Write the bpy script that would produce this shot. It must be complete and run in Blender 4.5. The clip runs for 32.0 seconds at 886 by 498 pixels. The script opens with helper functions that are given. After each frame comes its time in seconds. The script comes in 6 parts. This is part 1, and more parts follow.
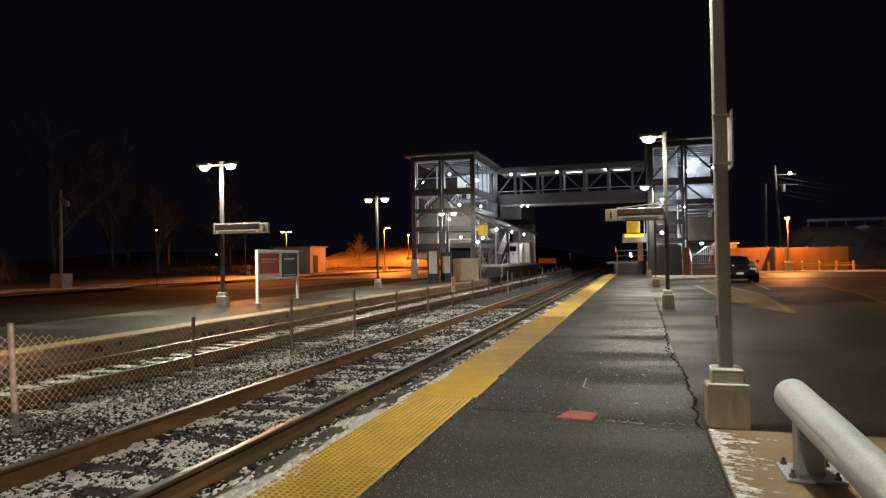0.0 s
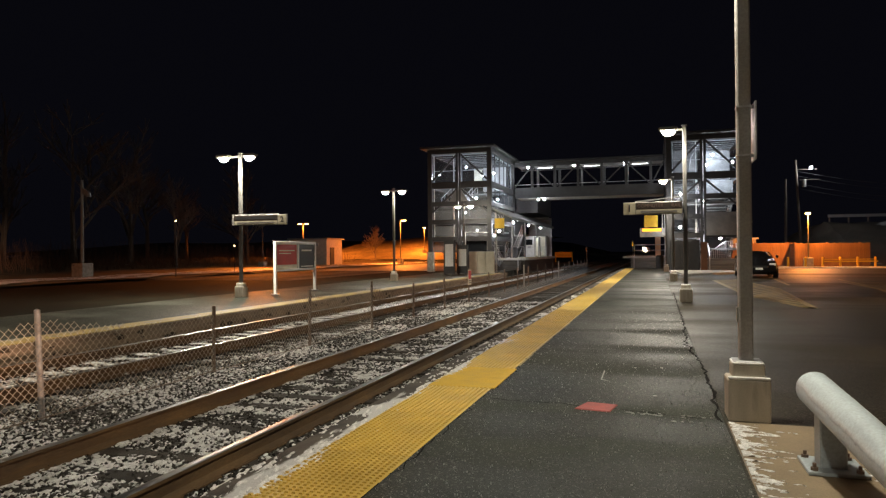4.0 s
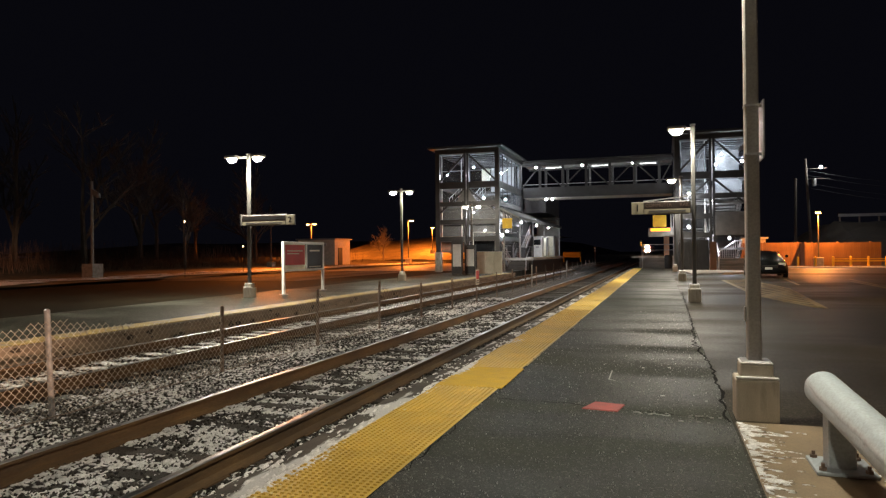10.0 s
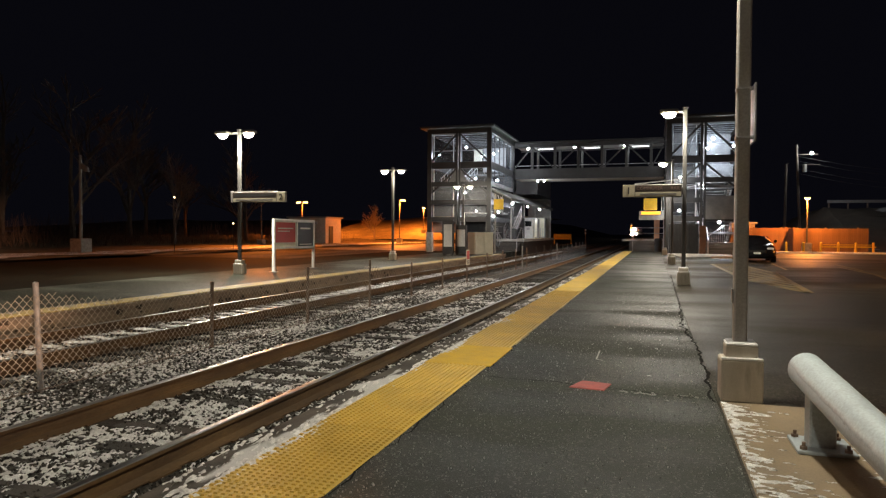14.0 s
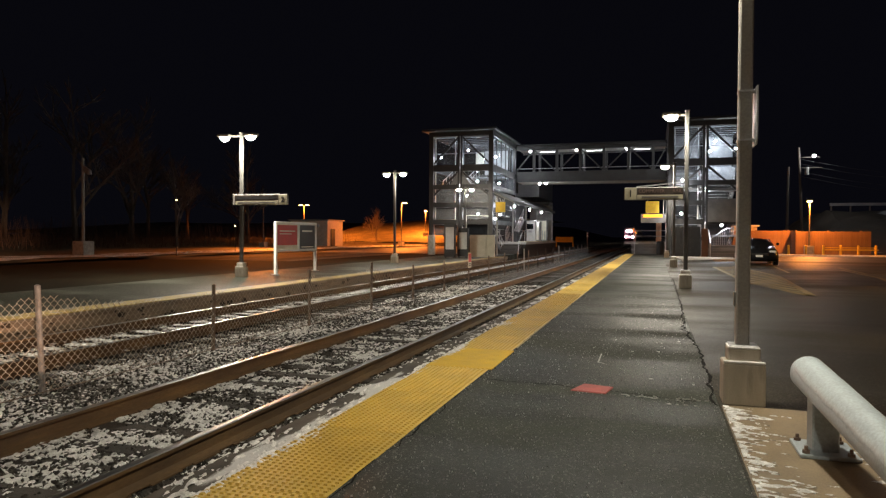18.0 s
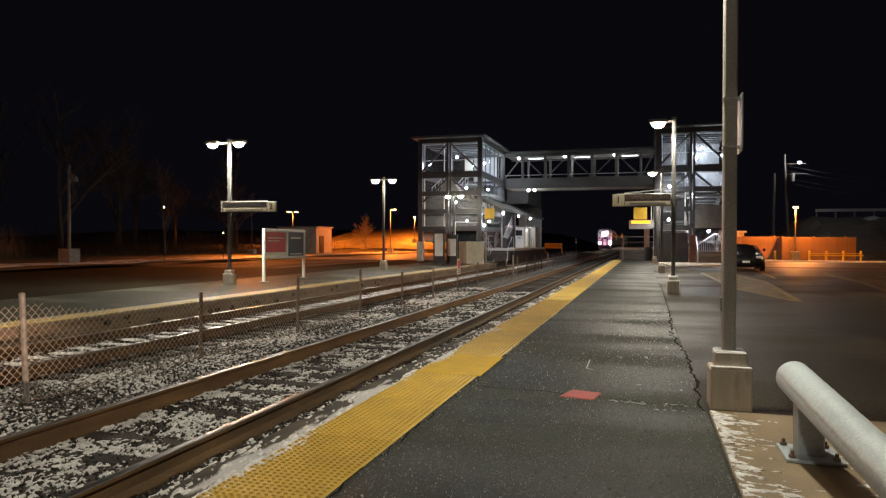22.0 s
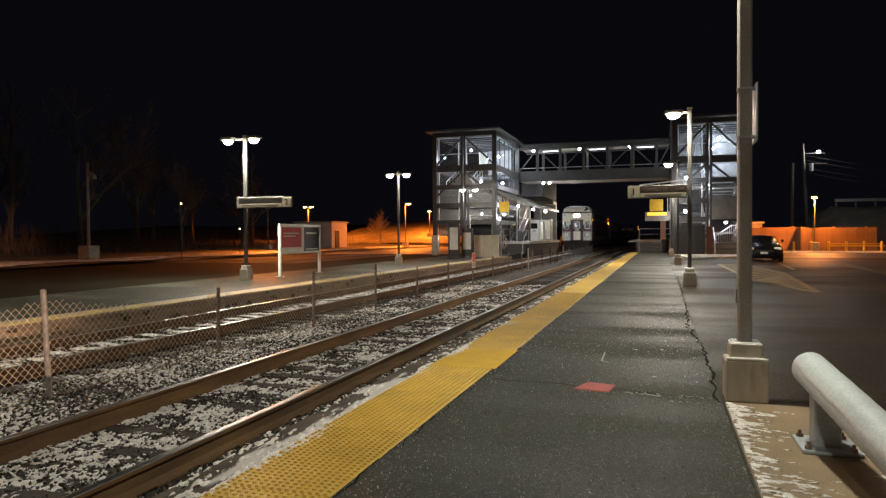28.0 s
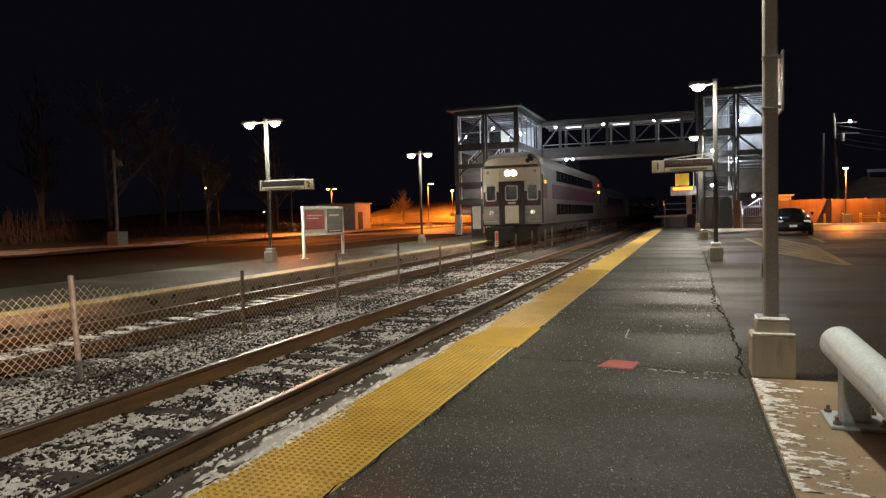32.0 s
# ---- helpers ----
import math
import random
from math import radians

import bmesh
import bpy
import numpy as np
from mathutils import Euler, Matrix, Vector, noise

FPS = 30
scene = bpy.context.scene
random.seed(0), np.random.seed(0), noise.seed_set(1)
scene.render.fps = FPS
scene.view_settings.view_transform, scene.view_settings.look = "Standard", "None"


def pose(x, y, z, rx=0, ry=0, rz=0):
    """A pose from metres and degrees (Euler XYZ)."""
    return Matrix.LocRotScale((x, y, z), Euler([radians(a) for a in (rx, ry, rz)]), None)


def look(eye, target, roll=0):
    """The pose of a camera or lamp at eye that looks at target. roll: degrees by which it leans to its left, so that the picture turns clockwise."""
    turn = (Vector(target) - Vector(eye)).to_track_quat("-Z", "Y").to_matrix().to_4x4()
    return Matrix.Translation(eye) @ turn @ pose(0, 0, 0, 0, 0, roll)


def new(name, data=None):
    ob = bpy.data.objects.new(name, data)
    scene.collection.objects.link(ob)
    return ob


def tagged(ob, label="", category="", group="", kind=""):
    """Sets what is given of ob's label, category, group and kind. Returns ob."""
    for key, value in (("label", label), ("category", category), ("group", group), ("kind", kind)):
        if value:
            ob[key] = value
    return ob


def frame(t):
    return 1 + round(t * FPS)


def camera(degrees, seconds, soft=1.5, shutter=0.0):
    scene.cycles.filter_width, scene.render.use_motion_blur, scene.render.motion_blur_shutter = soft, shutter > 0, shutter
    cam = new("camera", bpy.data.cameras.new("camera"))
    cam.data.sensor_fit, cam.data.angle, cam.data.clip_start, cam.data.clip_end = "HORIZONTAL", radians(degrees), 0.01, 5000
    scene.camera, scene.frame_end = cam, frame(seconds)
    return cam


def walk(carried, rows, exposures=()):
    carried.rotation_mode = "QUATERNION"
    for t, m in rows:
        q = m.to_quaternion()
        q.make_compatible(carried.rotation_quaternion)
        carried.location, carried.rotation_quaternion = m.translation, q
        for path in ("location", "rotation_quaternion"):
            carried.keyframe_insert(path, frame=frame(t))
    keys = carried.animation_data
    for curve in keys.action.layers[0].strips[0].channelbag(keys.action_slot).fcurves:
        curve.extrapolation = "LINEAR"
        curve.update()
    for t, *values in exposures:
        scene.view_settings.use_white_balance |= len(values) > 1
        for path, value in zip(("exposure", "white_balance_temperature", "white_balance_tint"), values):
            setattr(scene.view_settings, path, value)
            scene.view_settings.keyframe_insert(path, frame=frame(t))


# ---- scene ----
DEGREES = 66.1

# Seconds, eye (x, y, z), yaw to the left of the track, pitch, roll in degrees.
PATH = [
    (0, 0.002, 0.040, 1.414, 15.925, 0.868, -0.953),
    (0.5, 0.014, 0.039, 1.407, 15.662, 0.435, -0.925),
    (1, 0.032, 0.037, 1.396, 15.984, -0.048, -0.991),
    (1.5, 0.046, 0.053, 1.395, 17.328, 0.348, -1.240),
    (2, 0.007, 0.052, 1.394, 18.014, 0.564, -1.282),
    (2.5, -0.016, 0.018, 1.396, 17.903, 0.638, -0.936),
    (3, -0.019, 0.018, 1.391, 17.442, 0.582, -0.666),
    (3.5, -0.027, 0.006, 1.391, 17.135, 0.404, -0.539),
    (5.5, -0.032, 0.005, 1.391, 18.419, 0.072, -0.205),
    (6, -0.026, 0.001, 1.392, 18.755, -0.036, -0.244),
    (6.5, -0.027, 0.010, 1.391, 18.743, -0.089, -0.268),
    (7, -0.023, -0.005, 1.390, 18.491, -0.074, -0.275),
    (7.5, -0.024, 0.002, 1.392, 18.209, -0.052, -0.323),
    (8, -0.017, 0.004, 1.384, 18.039, 0.080, -0.328),
    (8.5, -0.019, 0.008, 1.387, 18.053, 0.172, -0.325),
    (9, -0.021, 0.006, 1.386, 18.099, 0.274, -0.321),
    (9.5, -0.022, 0.002, 1.385, 18.073, 0.318, -0.403),
    (10, -0.018, 0.005, 1.387, 17.918, 0.335, -0.578),
    (10.5, -0.014, 0.003, 1.386, 17.649, 0.236, -0.441),
    (11, -0.017, 0.001, 1.385, 17.735, 0.127, 0.037),
    (11.5, -0.011, -0.008, 1.380, 17.742, -0.125, 0.227),
    (12, -0.007, -0.018, 1.370, 17.558, -0.514, 0.300),
    (12.5, -0.007, -0.008, 1.371, 17.356, -0.860, 0.246),
    (13, -0.010, -0.004, 1.369, 17.261, -1.069, 0.216),
    (13.5, -0.011, -0.001, 1.369, 17.216, -1.199, 0.263),
    (14, -0.014, -0.008, 1.369, 17.155, -1.326, 0.291),
    (14.5, -0.012, -0.007, 1.368, 17.119, -1.434, 0.244),
    (16.5, -0.007, -0.016, 1.373, 17.086, -1.240, 0.150),
    (17, -0.008, -0.009, 1.374, 17.138, -1.071, 0.192),
    (17.5, -0.009, -0.011, 1.373, 17.250, -1.021, 0.259),
    (18, -0.012, -0.003, 1.370, 17.313, -1.096, 0.315),
    (18.5, -0.008, -0.006, 1.373, 17.252, -1.107, 0.309),
    (19, -0.004, -0.011, 1.374, 17.038, -0.928, 0.266),
    (19.5, 0.005, -0.019, 1.375, 16.815, -0.548, 0.226),
    (20, 0.004, -0.015, 1.378, 16.686, -0.195, 0.192),
    (20.5, -0.001, -0.005, 1.377, 16.559, 0.008, 0.129),
    (21, -0.000, -0.008, 1.376, 16.466, -0.074, 0.085),
    (21.5, 0.002, -0.002, 1.370, 16.427, -0.281, 0.081),
    (22, -0.002, -0.003, 1.371, 16.411, -0.539, 0.173),
    (22.5, -0.002, -0.001, 1.371, 16.411, -0.678, 0.153),
    (23, 0.000, -0.000, 1.370, 16.420, -0.713, 0.080),
    (23.5, 0.000, -0.000, 1.370, 16.485, -0.712, 0.080),
    (24, 0.001, -0.000, 1.368, 16.588, -0.807, 0.164),
    (24.5, -0.002, 0.003, 1.366, 16.629, -1.104, 0.185),
    (25, -0.002, -0.002, 1.362, 16.601, -1.466, 0.166),
    (25.5, -0.009, -0.004, 1.362, 16.498, -1.750, 0.004),
    (27.5, 0.014, -0.016, 1.371, 17.399, -1.289, 0.142),
    (28, 0.017, -0.020, 1.369, 17.692, -1.054, -0.340),
    (28.5, 0.015, -0.022, 1.371, 17.647, -0.962, -0.641),
    (29, 0.018, -0.021, 1.366, 17.588, -1.079, -0.903),
    (29.5, 0.031, -0.013, 1.366, 18.000, -1.418, -1.167),
    (30, 0.040, 0.009, 1.367, 18.837, -1.770, -1.315),
    (30.5, 0.042, 0.013, 1.365, 19.529, -1.999, -1.403),
    (31, 0.041, 0.006, 1.366, 19.683, -2.136, -1.404),
    (31.5, 0.043, 0.022, 1.365, 19.599, -2.388, -1.424),
    (32, 0.043, 0.025, 1.365, 19.729, -2.748, -1.471),
]


def aim(x, y, z, yaw, pitch, roll):
    a, b = radians(yaw), radians(pitch)
    ahead = Vector((-math.sin(a) * math.cos(b), math.cos(a) * math.cos(b), math.sin(b)))
    return look((x, y, z), Vector((x, y, z)) + ahead * 10, roll)


cam = camera(DEGREES, 32.0, soft=1.3)
walk(cam, [(t, aim(*p)) for t, *p in PATH], [(0.0, 0.49, 6500, 10), (32.0, 0.49, 6500, 10)])

# ---- light ----
world = bpy.data.worlds.new("night")
scene.world = world
world.use_nodes = True
world.node_tree.nodes["Background"].inputs["Color"].default_value = (0.5, 0.5, 0.82, 1)
world.node_tree.nodes["Background"].inputs["Strength"].default_value = 0.0033

WHITE = (1.0, 0.91, 0.725)
COOL = (0.93, 0.96, 1.0)
SODIUM = (1.0, 0.235, 0.03)
AMBER = (1.0, 0.36, 0.05)
ORANGE = (1.0, 0.29, 0.04)


def lamp(x, y, z, watts, colour, size=0.15, cone=0, tilt=(0, 0), blend=0.6):
    """A lamp inside a fitting; cone in degrees makes it shine down."""
    d = bpy.data.lights.new("lamp", "SPOT" if cone else "POINT")
    d.energy, d.color, d.shadow_soft_size = watts, colour, size
    if cone:
        d.spot_size, d.spot_blend = radians(cone), blend
    ob = new("lamp", d)
    ob.matrix_world = pose(x, y, z, tilt[0], tilt[1], 0)
    return ob


# ---- materials ----
def nodes_of(name):
    m = bpy.data.materials.new(name)
    m.use_nodes = True
    return m, m.node_tree, m.node_tree.nodes["Principled BSDF"]


def mat(name, a, b=None, rough=0.6, metal=0.0, scale=8.0, fine=60.0, bump=0.25, spread=0.12, stretch=(1, 1, 1), island=0.0, rand=0.0, c=None, c_at=0.62, spec=0.5, speck=None, c_soft=0.05, wet=None, even=False):
    """A two-scale surface: colours a and b by broad noise, fine grain, an optional third colour c in patches."""
    b = b or tuple(v * 0.72 for v in a)
    m, t, p = nodes_of(name)
    link, add = t.links.new, t.nodes.new
    co = add("ShaderNodeTexCoord")
    mp = add("ShaderNodeMapping")
    mp.inputs["Scale"].default_value = stretch
    link(co.outputs["Object"], mp.inputs["Vector"])
    n1, n2 = add("ShaderNodeTexNoise"), add("ShaderNodeTexNoise")
    n1.inputs["Scale"].default_value, n2.inputs["Scale"].default_value = scale, fine
    n1.inputs["Detail"].default_value = 6
    n2.inputs["Detail"].default_value = 3
    link(mp.outputs["Vector"], n1.inputs["Vector"])
    link(co.outputs["Object"] if even else mp.outputs["Vector"], n2.inputs["Vector"])
    ramp = add("ShaderNodeValToRGB")
    ramp.color_ramp.elements[0].position, ramp.color_ramp.elements[1].position = 0.36, 0.66
    ramp.color_ramp.elements[0].color, ramp.color_ramp.elements[1].color = (*b, 1), (*a, 1)
    link(n1.outputs["Fac"], ramp.inputs["Fac"])
    last = ramp.outputs["Color"]
    if c:
        r2 = add("ShaderNodeValToRGB")
        r2.color_ramp.elements[0].position, r2.color_ramp.elements[1].position = c_at, c_at + c_soft
        n3 = add("ShaderNodeTexNoise")
        n3.inputs["Scale"].default_value, n3.inputs["Detail"].default_value = scale * 0.45, 9
        link(mp.outputs["Vector"], n3.inputs["Vector"])
        link(n3.outputs["Fac"], r2.inputs["Fac"])
        mx = add("ShaderNodeMix")
        mx.data_type = "RGBA"
        link(r2.outputs["Color"], mx.inputs["Factor"])
        link(last, mx.inputs["A"])
        mx.inputs["B"].default_value = (*c, 1)
        last = mx.outputs["Result"]
    if speck:
        vo = add("ShaderNodeTexVoronoi")
        vo.inputs["Scale"].default_value = speck[0]
        link(co.outputs["Object"], vo.inputs["Vector"])
        sep = add("ShaderNodeSeparateColor")
        link(vo.outputs["Color"], sep.inputs["Color"])
        r3 = add("ShaderNodeValToRGB")
        r3.color_ramp.elements[0].position, r3.color_ramp.elements[1].position = speck[1], 1.0
        link(sep.outputs["Red"], r3.inputs["Fac"])
        m3 = add("ShaderNodeMix")
        m3.data_type = "RGBA"
        link(r3.outputs["Color"], m3.inputs["Factor"])
        link(last, m3.inputs["A"])
        m3.inputs["B"].default_value = (*speck[2], 1)
        last = m3.outputs["Result"]
    hsv = add("ShaderNodeHueSaturation")
    link(last, hsv.inputs["Color"])
    ma = add("ShaderNodeMath")
    ma.operation = "MULTIPLY_ADD"
    ma.inputs[1].default_value, ma.inputs[2].default_value = spread * 2, 1 - spread
    wide = add("ShaderNodeMapRange")
    wide.inputs["From Min"].default_value, wide.inputs["From Max"].default_value = 0.32, 0.68
    link(n2.outputs["Fac"], wide.inputs["Value"])
    link(wide.outputs["Result"], ma.inputs[0])
    value = ma.outputs[0]
    if island or rand:
        src = add("ShaderNodeNewGeometry").outputs["Random Per Island"] if island else add("ShaderNodeObjectInfo").outputs["Random"]
        mb = add("ShaderNodeMath")
        mb.operation = "MULTIPLY_ADD"
        mb.inputs[1].default_value, mb.inputs[2].default_value = 2 * (island or rand), 1 - (island or rand)
        link(src, mb.inputs[0])
        mc = add("ShaderNodeMath")
        mc.operation = "MULTIPLY"
        link(value, mc.inputs[0])
        link(mb.outputs[0], mc.inputs[1])
        value = mc.outputs[0]
    link(value, hsv.inputs["Value"])
    link(hsv.outputs["Color"], p.inputs["Base Color"])
    rr = add("ShaderNodeMapRange")
    rr.inputs["To Min"].default_value, rr.inputs["To Max"].default_value = max(0.04, rough - 0.15), min(1, rough + 0.15)
    if wet and c:
        rr.inputs["To Min"].default_value, rr.inputs["To Max"].default_value = wet
        link(r2.outputs["Color"], rr.inputs["Value"])
    else:
        link(n1.outputs["Fac"], rr.inputs["Value"])
    link(rr.outputs["Result"], p.inputs["Roughness"])
    p.inputs["Metallic"].default_value = metal
    p.inputs["Specular IOR Level"].default_value = spec
    if bump:
        bp = add("ShaderNodeBump")
        bp.inputs["Strength"].default_value, bp.inputs["Distance"].default_value = bump, 0.01
        link(n2.outputs["Fac"], bp.inputs["Height"])
        link(bp.outputs["Normal"], p.inputs["Normal"])
    return m


def glow(name, colour, strength):
    m, t, p = nodes_of(name)
    p.inputs["Base Color"].default_value = (*colour, 1)
    p.inputs["Emission Color"].default_value = (*colour, 1)
    p.inputs["Emission Strength"].default_value = strength
    return m


def glass(name, tint=(0.9, 0.95, 1.0), rough=0.02, clear=0.8):
    """Clear pane: mostly see-through, with a real gloss."""
    m, t, p = nodes_of(name)
    p.inputs["Base Color"].default_value = (*tint, 1)
    p.inputs["Roughness"].default_value = rough
    p.inputs["IOR"].default_value = 1.45
    tr, mix = t.nodes.new("ShaderNodeBsdfTransparent"), t.nodes.new("ShaderNodeMixShader")
    tr.inputs["Color"].default_value = (*tint, 1)
    mix.inputs["Fac"].default_value = 1 - clear
    t.links.new(tr.outputs[0], mix.inputs[1])
    t.links.new(p.outputs[0], mix.inputs[2])
    t.links.new(mix.outputs[0], t.nodes["Material Output"].inputs["Surface"])
    return m


def lit_glass(name, colour, strength):
    """A fluted lens over a lamp: mostly clear, and glowing a little with the light that it scatters."""
    m, t, p = nodes_of(name)
    e, tr, mix = t.nodes.new("ShaderNodeEmission"), t.nodes.new("ShaderNodeBsdfTransparent"), t.nodes.new("ShaderNodeMixShader")
    e.inputs["Color"].default_value, e.inputs["Strength"].default_value = (*colour, 1), strength
    mix.inputs["Fac"].default_value = 0.25
    t.links.new(tr.outputs[0], mix.inputs[1])
    t.links.new(e.outputs[0], mix.inputs[2])
    t.links.new(mix.outputs[0], t.nodes["Material Output"].inputs["Surface"])
    return m


M = {}
M["asphalt"] = mat("asphalt", (0.0196, 0.0238, 0.0180), (0.0047, 0.0058, 0.0044), rough=0.68, scale=1.7, fine=150, bump=0.4, spread=0.5, spec=0.23, stretch=(0.32, 1, 1), c=(0.043, 0.050, 0.039), c_at=0.47, c_soft=0.16, wet=(0.50, 0.85), speck=(95, 0.87, (0.16, 0.162, 0.14)), even=True)
M["lot"] = mat("lot_asphalt", (0.0180, 0.0150, 0.0070), (0.0062, 0.0052, 0.0025), rough=0.75, scale=0.6, fine=60, bump=0.6, spread=0.6, spec=0.22, stretch=(0.4, 1, 1), c=(0.030, 0.0248, 0.0128), c_at=0.48, c_soft=0.16, wet=(0.52, 0.85), speck=(70, 0.74, (0.07, 0.06, 0.045)), even=True)
M["concrete"] = mat("concrete", (0.42, 0.40, 0.36), (0.30, 0.285, 0.25), rough=0.85, scale=5, fine=120, bump=0.3, c=(0.2, 0.185, 0.16))
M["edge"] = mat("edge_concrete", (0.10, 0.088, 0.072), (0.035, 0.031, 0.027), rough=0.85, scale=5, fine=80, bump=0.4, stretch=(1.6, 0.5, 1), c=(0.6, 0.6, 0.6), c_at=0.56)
M["edge_2"] = mat("far_edge_concrete", (0.34, 0.28, 0.21), (0.2, 0.165, 0.125), rough=0.85, scale=2, fine=60, bump=0.4, stretch=(1, 0.5, 3), c=(0.05, 0.042, 0.034), c_at=0.64)
M["slab"] = mat("slab_concrete", (0.285, 0.215, 0.128), (0.205, 0.155, 0.093), rough=0.6, scale=2.5, fine=90, bump=0.2)
M["yellow"] = mat("tactile_yellow", (0.74, 0.515, 0.102), (0.60, 0.415, 0.084), rough=0.40, scale=2.2, fine=70, bump=0.15, rand=0.10, c=(0.40, 0.27, 0.07), c_at=0.64)
M["yellowdull"] = mat("worn_yellow", (0.36, 0.26, 0.07), (0.24, 0.18, 0.07), rough=0.7, scale=3, fine=60, bump=0.1, c=(0.2, 0.19, 0.17), c_at=0.56)
# A white panel's orange light, put into a peach base colour.
M["peach"] = mat("orange_lit_panel", (0.62, 0.36, 0.24), (0.52, 0.30, 0.20), rough=0.5, scale=2, fine=50, bump=0.05)
M["newyellow"] = mat("fresh_yellow", (0.68, 0.44, 0.03), (0.58, 0.37, 0.03), rough=0.7, scale=4, fine=70, bump=0.1, c=(0.62, 0.42, 0.08), c_at=0.66)
M["yellowline"] = mat("yellow_line", (0.24, 0.175, 0.05), (0.12, 0.088, 0.030), rough=0.6, scale=6, fine=60, bump=0.1, c=(0.1, 0.09, 0.07), c_at=0.55)
M["ballast"] = mat("ballast", (0.068, 0.062, 0.052), (0.022, 0.020, 0.017), rough=0.9, scale=34, fine=70, bump=1.0, spread=0.5, c=(0.36, 0.36, 0.35), c_at=0.58)
M["stone"] = mat("ballast_stone", (0.060, 0.053, 0.043), (0.022, 0.0195, 0.0165), rough=0.9, scale=20, fine=90, bump=0.4, island=0.8)
M["snow"] = mat("snow", (0.90, 0.90, 0.89), (0.62, 0.615, 0.60), rough=0.7, scale=14, fine=120, bump=0.5, spread=0.2, c=(0.50, 0.49, 0.465), c_at=0.60, c_soft=0.12)
M["tie"] = mat("tie_wood", (0.052, 0.042, 0.034), (0.028, 0.023, 0.019), rough=0.85, scale=4, fine=50, bump=0.5, stretch=(1, 9, 9), rand=0.3)
M["rust"] = mat("rail_rust", (0.16, 0.092, 0.035), (0.075, 0.043, 0.019), rough=0.75, scale=4, fine=70, bump=0.35, stretch=(1, 0.25, 1))
M["railhead"] = mat("rail_steel", (0.40, 0.395, 0.385), (0.28, 0.275, 0.265), rough=0.36, metal=1.0, scale=3, fine=60, bump=0.05, stretch=(1, 0.1, 1))
M["steel"] = mat("painted_steel_grey", (0.29, 0.285, 0.265), (0.23, 0.225, 0.21), rough=0.5, scale=3, fine=60, bump=0.08)
# Pole paint darkened so that the lamp close above doesn't burn it out.
M["dimpole"] = mat("dimmed_pole_grey", (0.085, 0.084, 0.080), (0.062, 0.061, 0.058), rough=0.6, scale=3, fine=60, bump=0.08)
M["signbrown"] = mat("sign_brown", (0.05, 0.034, 0.028), (0.038, 0.026, 0.021), rough=0.5, scale=4, fine=50, bump=0.05)
M["signtan"] = mat("sign_tan_letters", (0.22, 0.15, 0.12), (0.18, 0.12, 0.10), rough=0.5, scale=4, fine=50, bump=0.0)
M["darksteel"] = mat("dark_steel", (0.034, 0.034, 0.036), (0.025, 0.025, 0.027), rough=0.5, scale=2, fine=50, bump=0.08)
M["galv"] = mat("galvanised_steel", (0.50, 0.50, 0.51), (0.36, 0.36, 0.37), rough=0.42, metal=0.7, scale=14, fine=60, bump=0.06)
M["rustpost"] = mat("rusty_post", (0.26, 0.2, 0.16), (0.17, 0.12, 0.09), rough=0.65, metal=0.4, scale=10, fine=60, bump=0.1)
M["white"] = mat("white_paint", (0.78, 0.78, 0.76), (0.66, 0.66, 0.64), rough=0.45, scale=4, fine=60, bump=0.06)
# White paint greyed so that the pipe's underside reads as shaded.
M["pipe"] = mat("pipe_greyed_white", (0.42, 0.49, 0.53), (0.36, 0.42, 0.455), rough=0.4, scale=3, fine=60, bump=0.08, c=(0.32, 0.31, 0.29), c_at=0.66)
M["cream"] = mat("cream_panel", (0.84, 0.81, 0.68), (0.74, 0.71, 0.58), rough=0.55, scale=3, fine=50, bump=0.06)
M["signcream"] = mat("sign_dull_cream", (0.50, 0.46, 0.345), (0.42, 0.385, 0.29), rough=0.6, scale=3, fine=50, bump=0.05)
M["signgrey"] = mat("sign_frame_grey", (0.16, 0.15, 0.14), (0.12, 0.115, 0.11), rough=0.5, scale=4, fine=50, bump=0.05)
M["maroon"] = mat("maroon_panel", (0.085, 0.018, 0.028), (0.06, 0.013, 0.02), rough=0.4, scale=2, fine=50, bump=0.03)
M["red"] = mat("red_panel", (0.66, 0.075, 0.07), (0.58, 0.065, 0.06), rough=0.5, scale=3, fine=60, bump=0.05)
M["brick"] = mat("red_mat", (0.42, 0.10, 0.09), (0.30, 0.075, 0.07), rough=0.7, scale=9, fine=90, bump=0.3)
M["basecon"] = mat("stained_base_concrete", (0.54, 0.50, 0.42), (0.45, 0.41, 0.33), rough=0.85, scale=1.6, fine=90, bump=0.3, stretch=(6, 6, 1.3), c=(0.27, 0.235, 0.18), c_at=0.62, c_soft=0.1)
# The same pole paint, lightened to carry the lamp light on near poles.
M["pole"] = mat("near_pole_lit_grey", (0.40, 0.39, 0.37), (0.33, 0.322, 0.305), rough=0.55, scale=3, fine=60, bump=0.08)
M["stair"] = mat("stair_steel", (0.17, 0.17, 0.172), (0.12, 0.12, 0.122), rough=0.55, scale=2, fine=40, bump=0.1)
M["dark"] = mat("dark_paint", (0.03, 0.03, 0.033), (0.02, 0.02, 0.022), rough=0.45, scale=4, fine=50, bump=0.04)
M["tar"] = mat("crack_tar", (0.009, 0.009, 0.008), (0.004, 0.004, 0.0035), rough=0.95, scale=6, fine=60, bump=0.2, spec=0.1)
M["rime"] = mat("frozen_snow_crust", (0.58, 0.68, 0.72), (0.52, 0.61, 0.65), rough=0.5, scale=5, fine=60, bump=0.08)
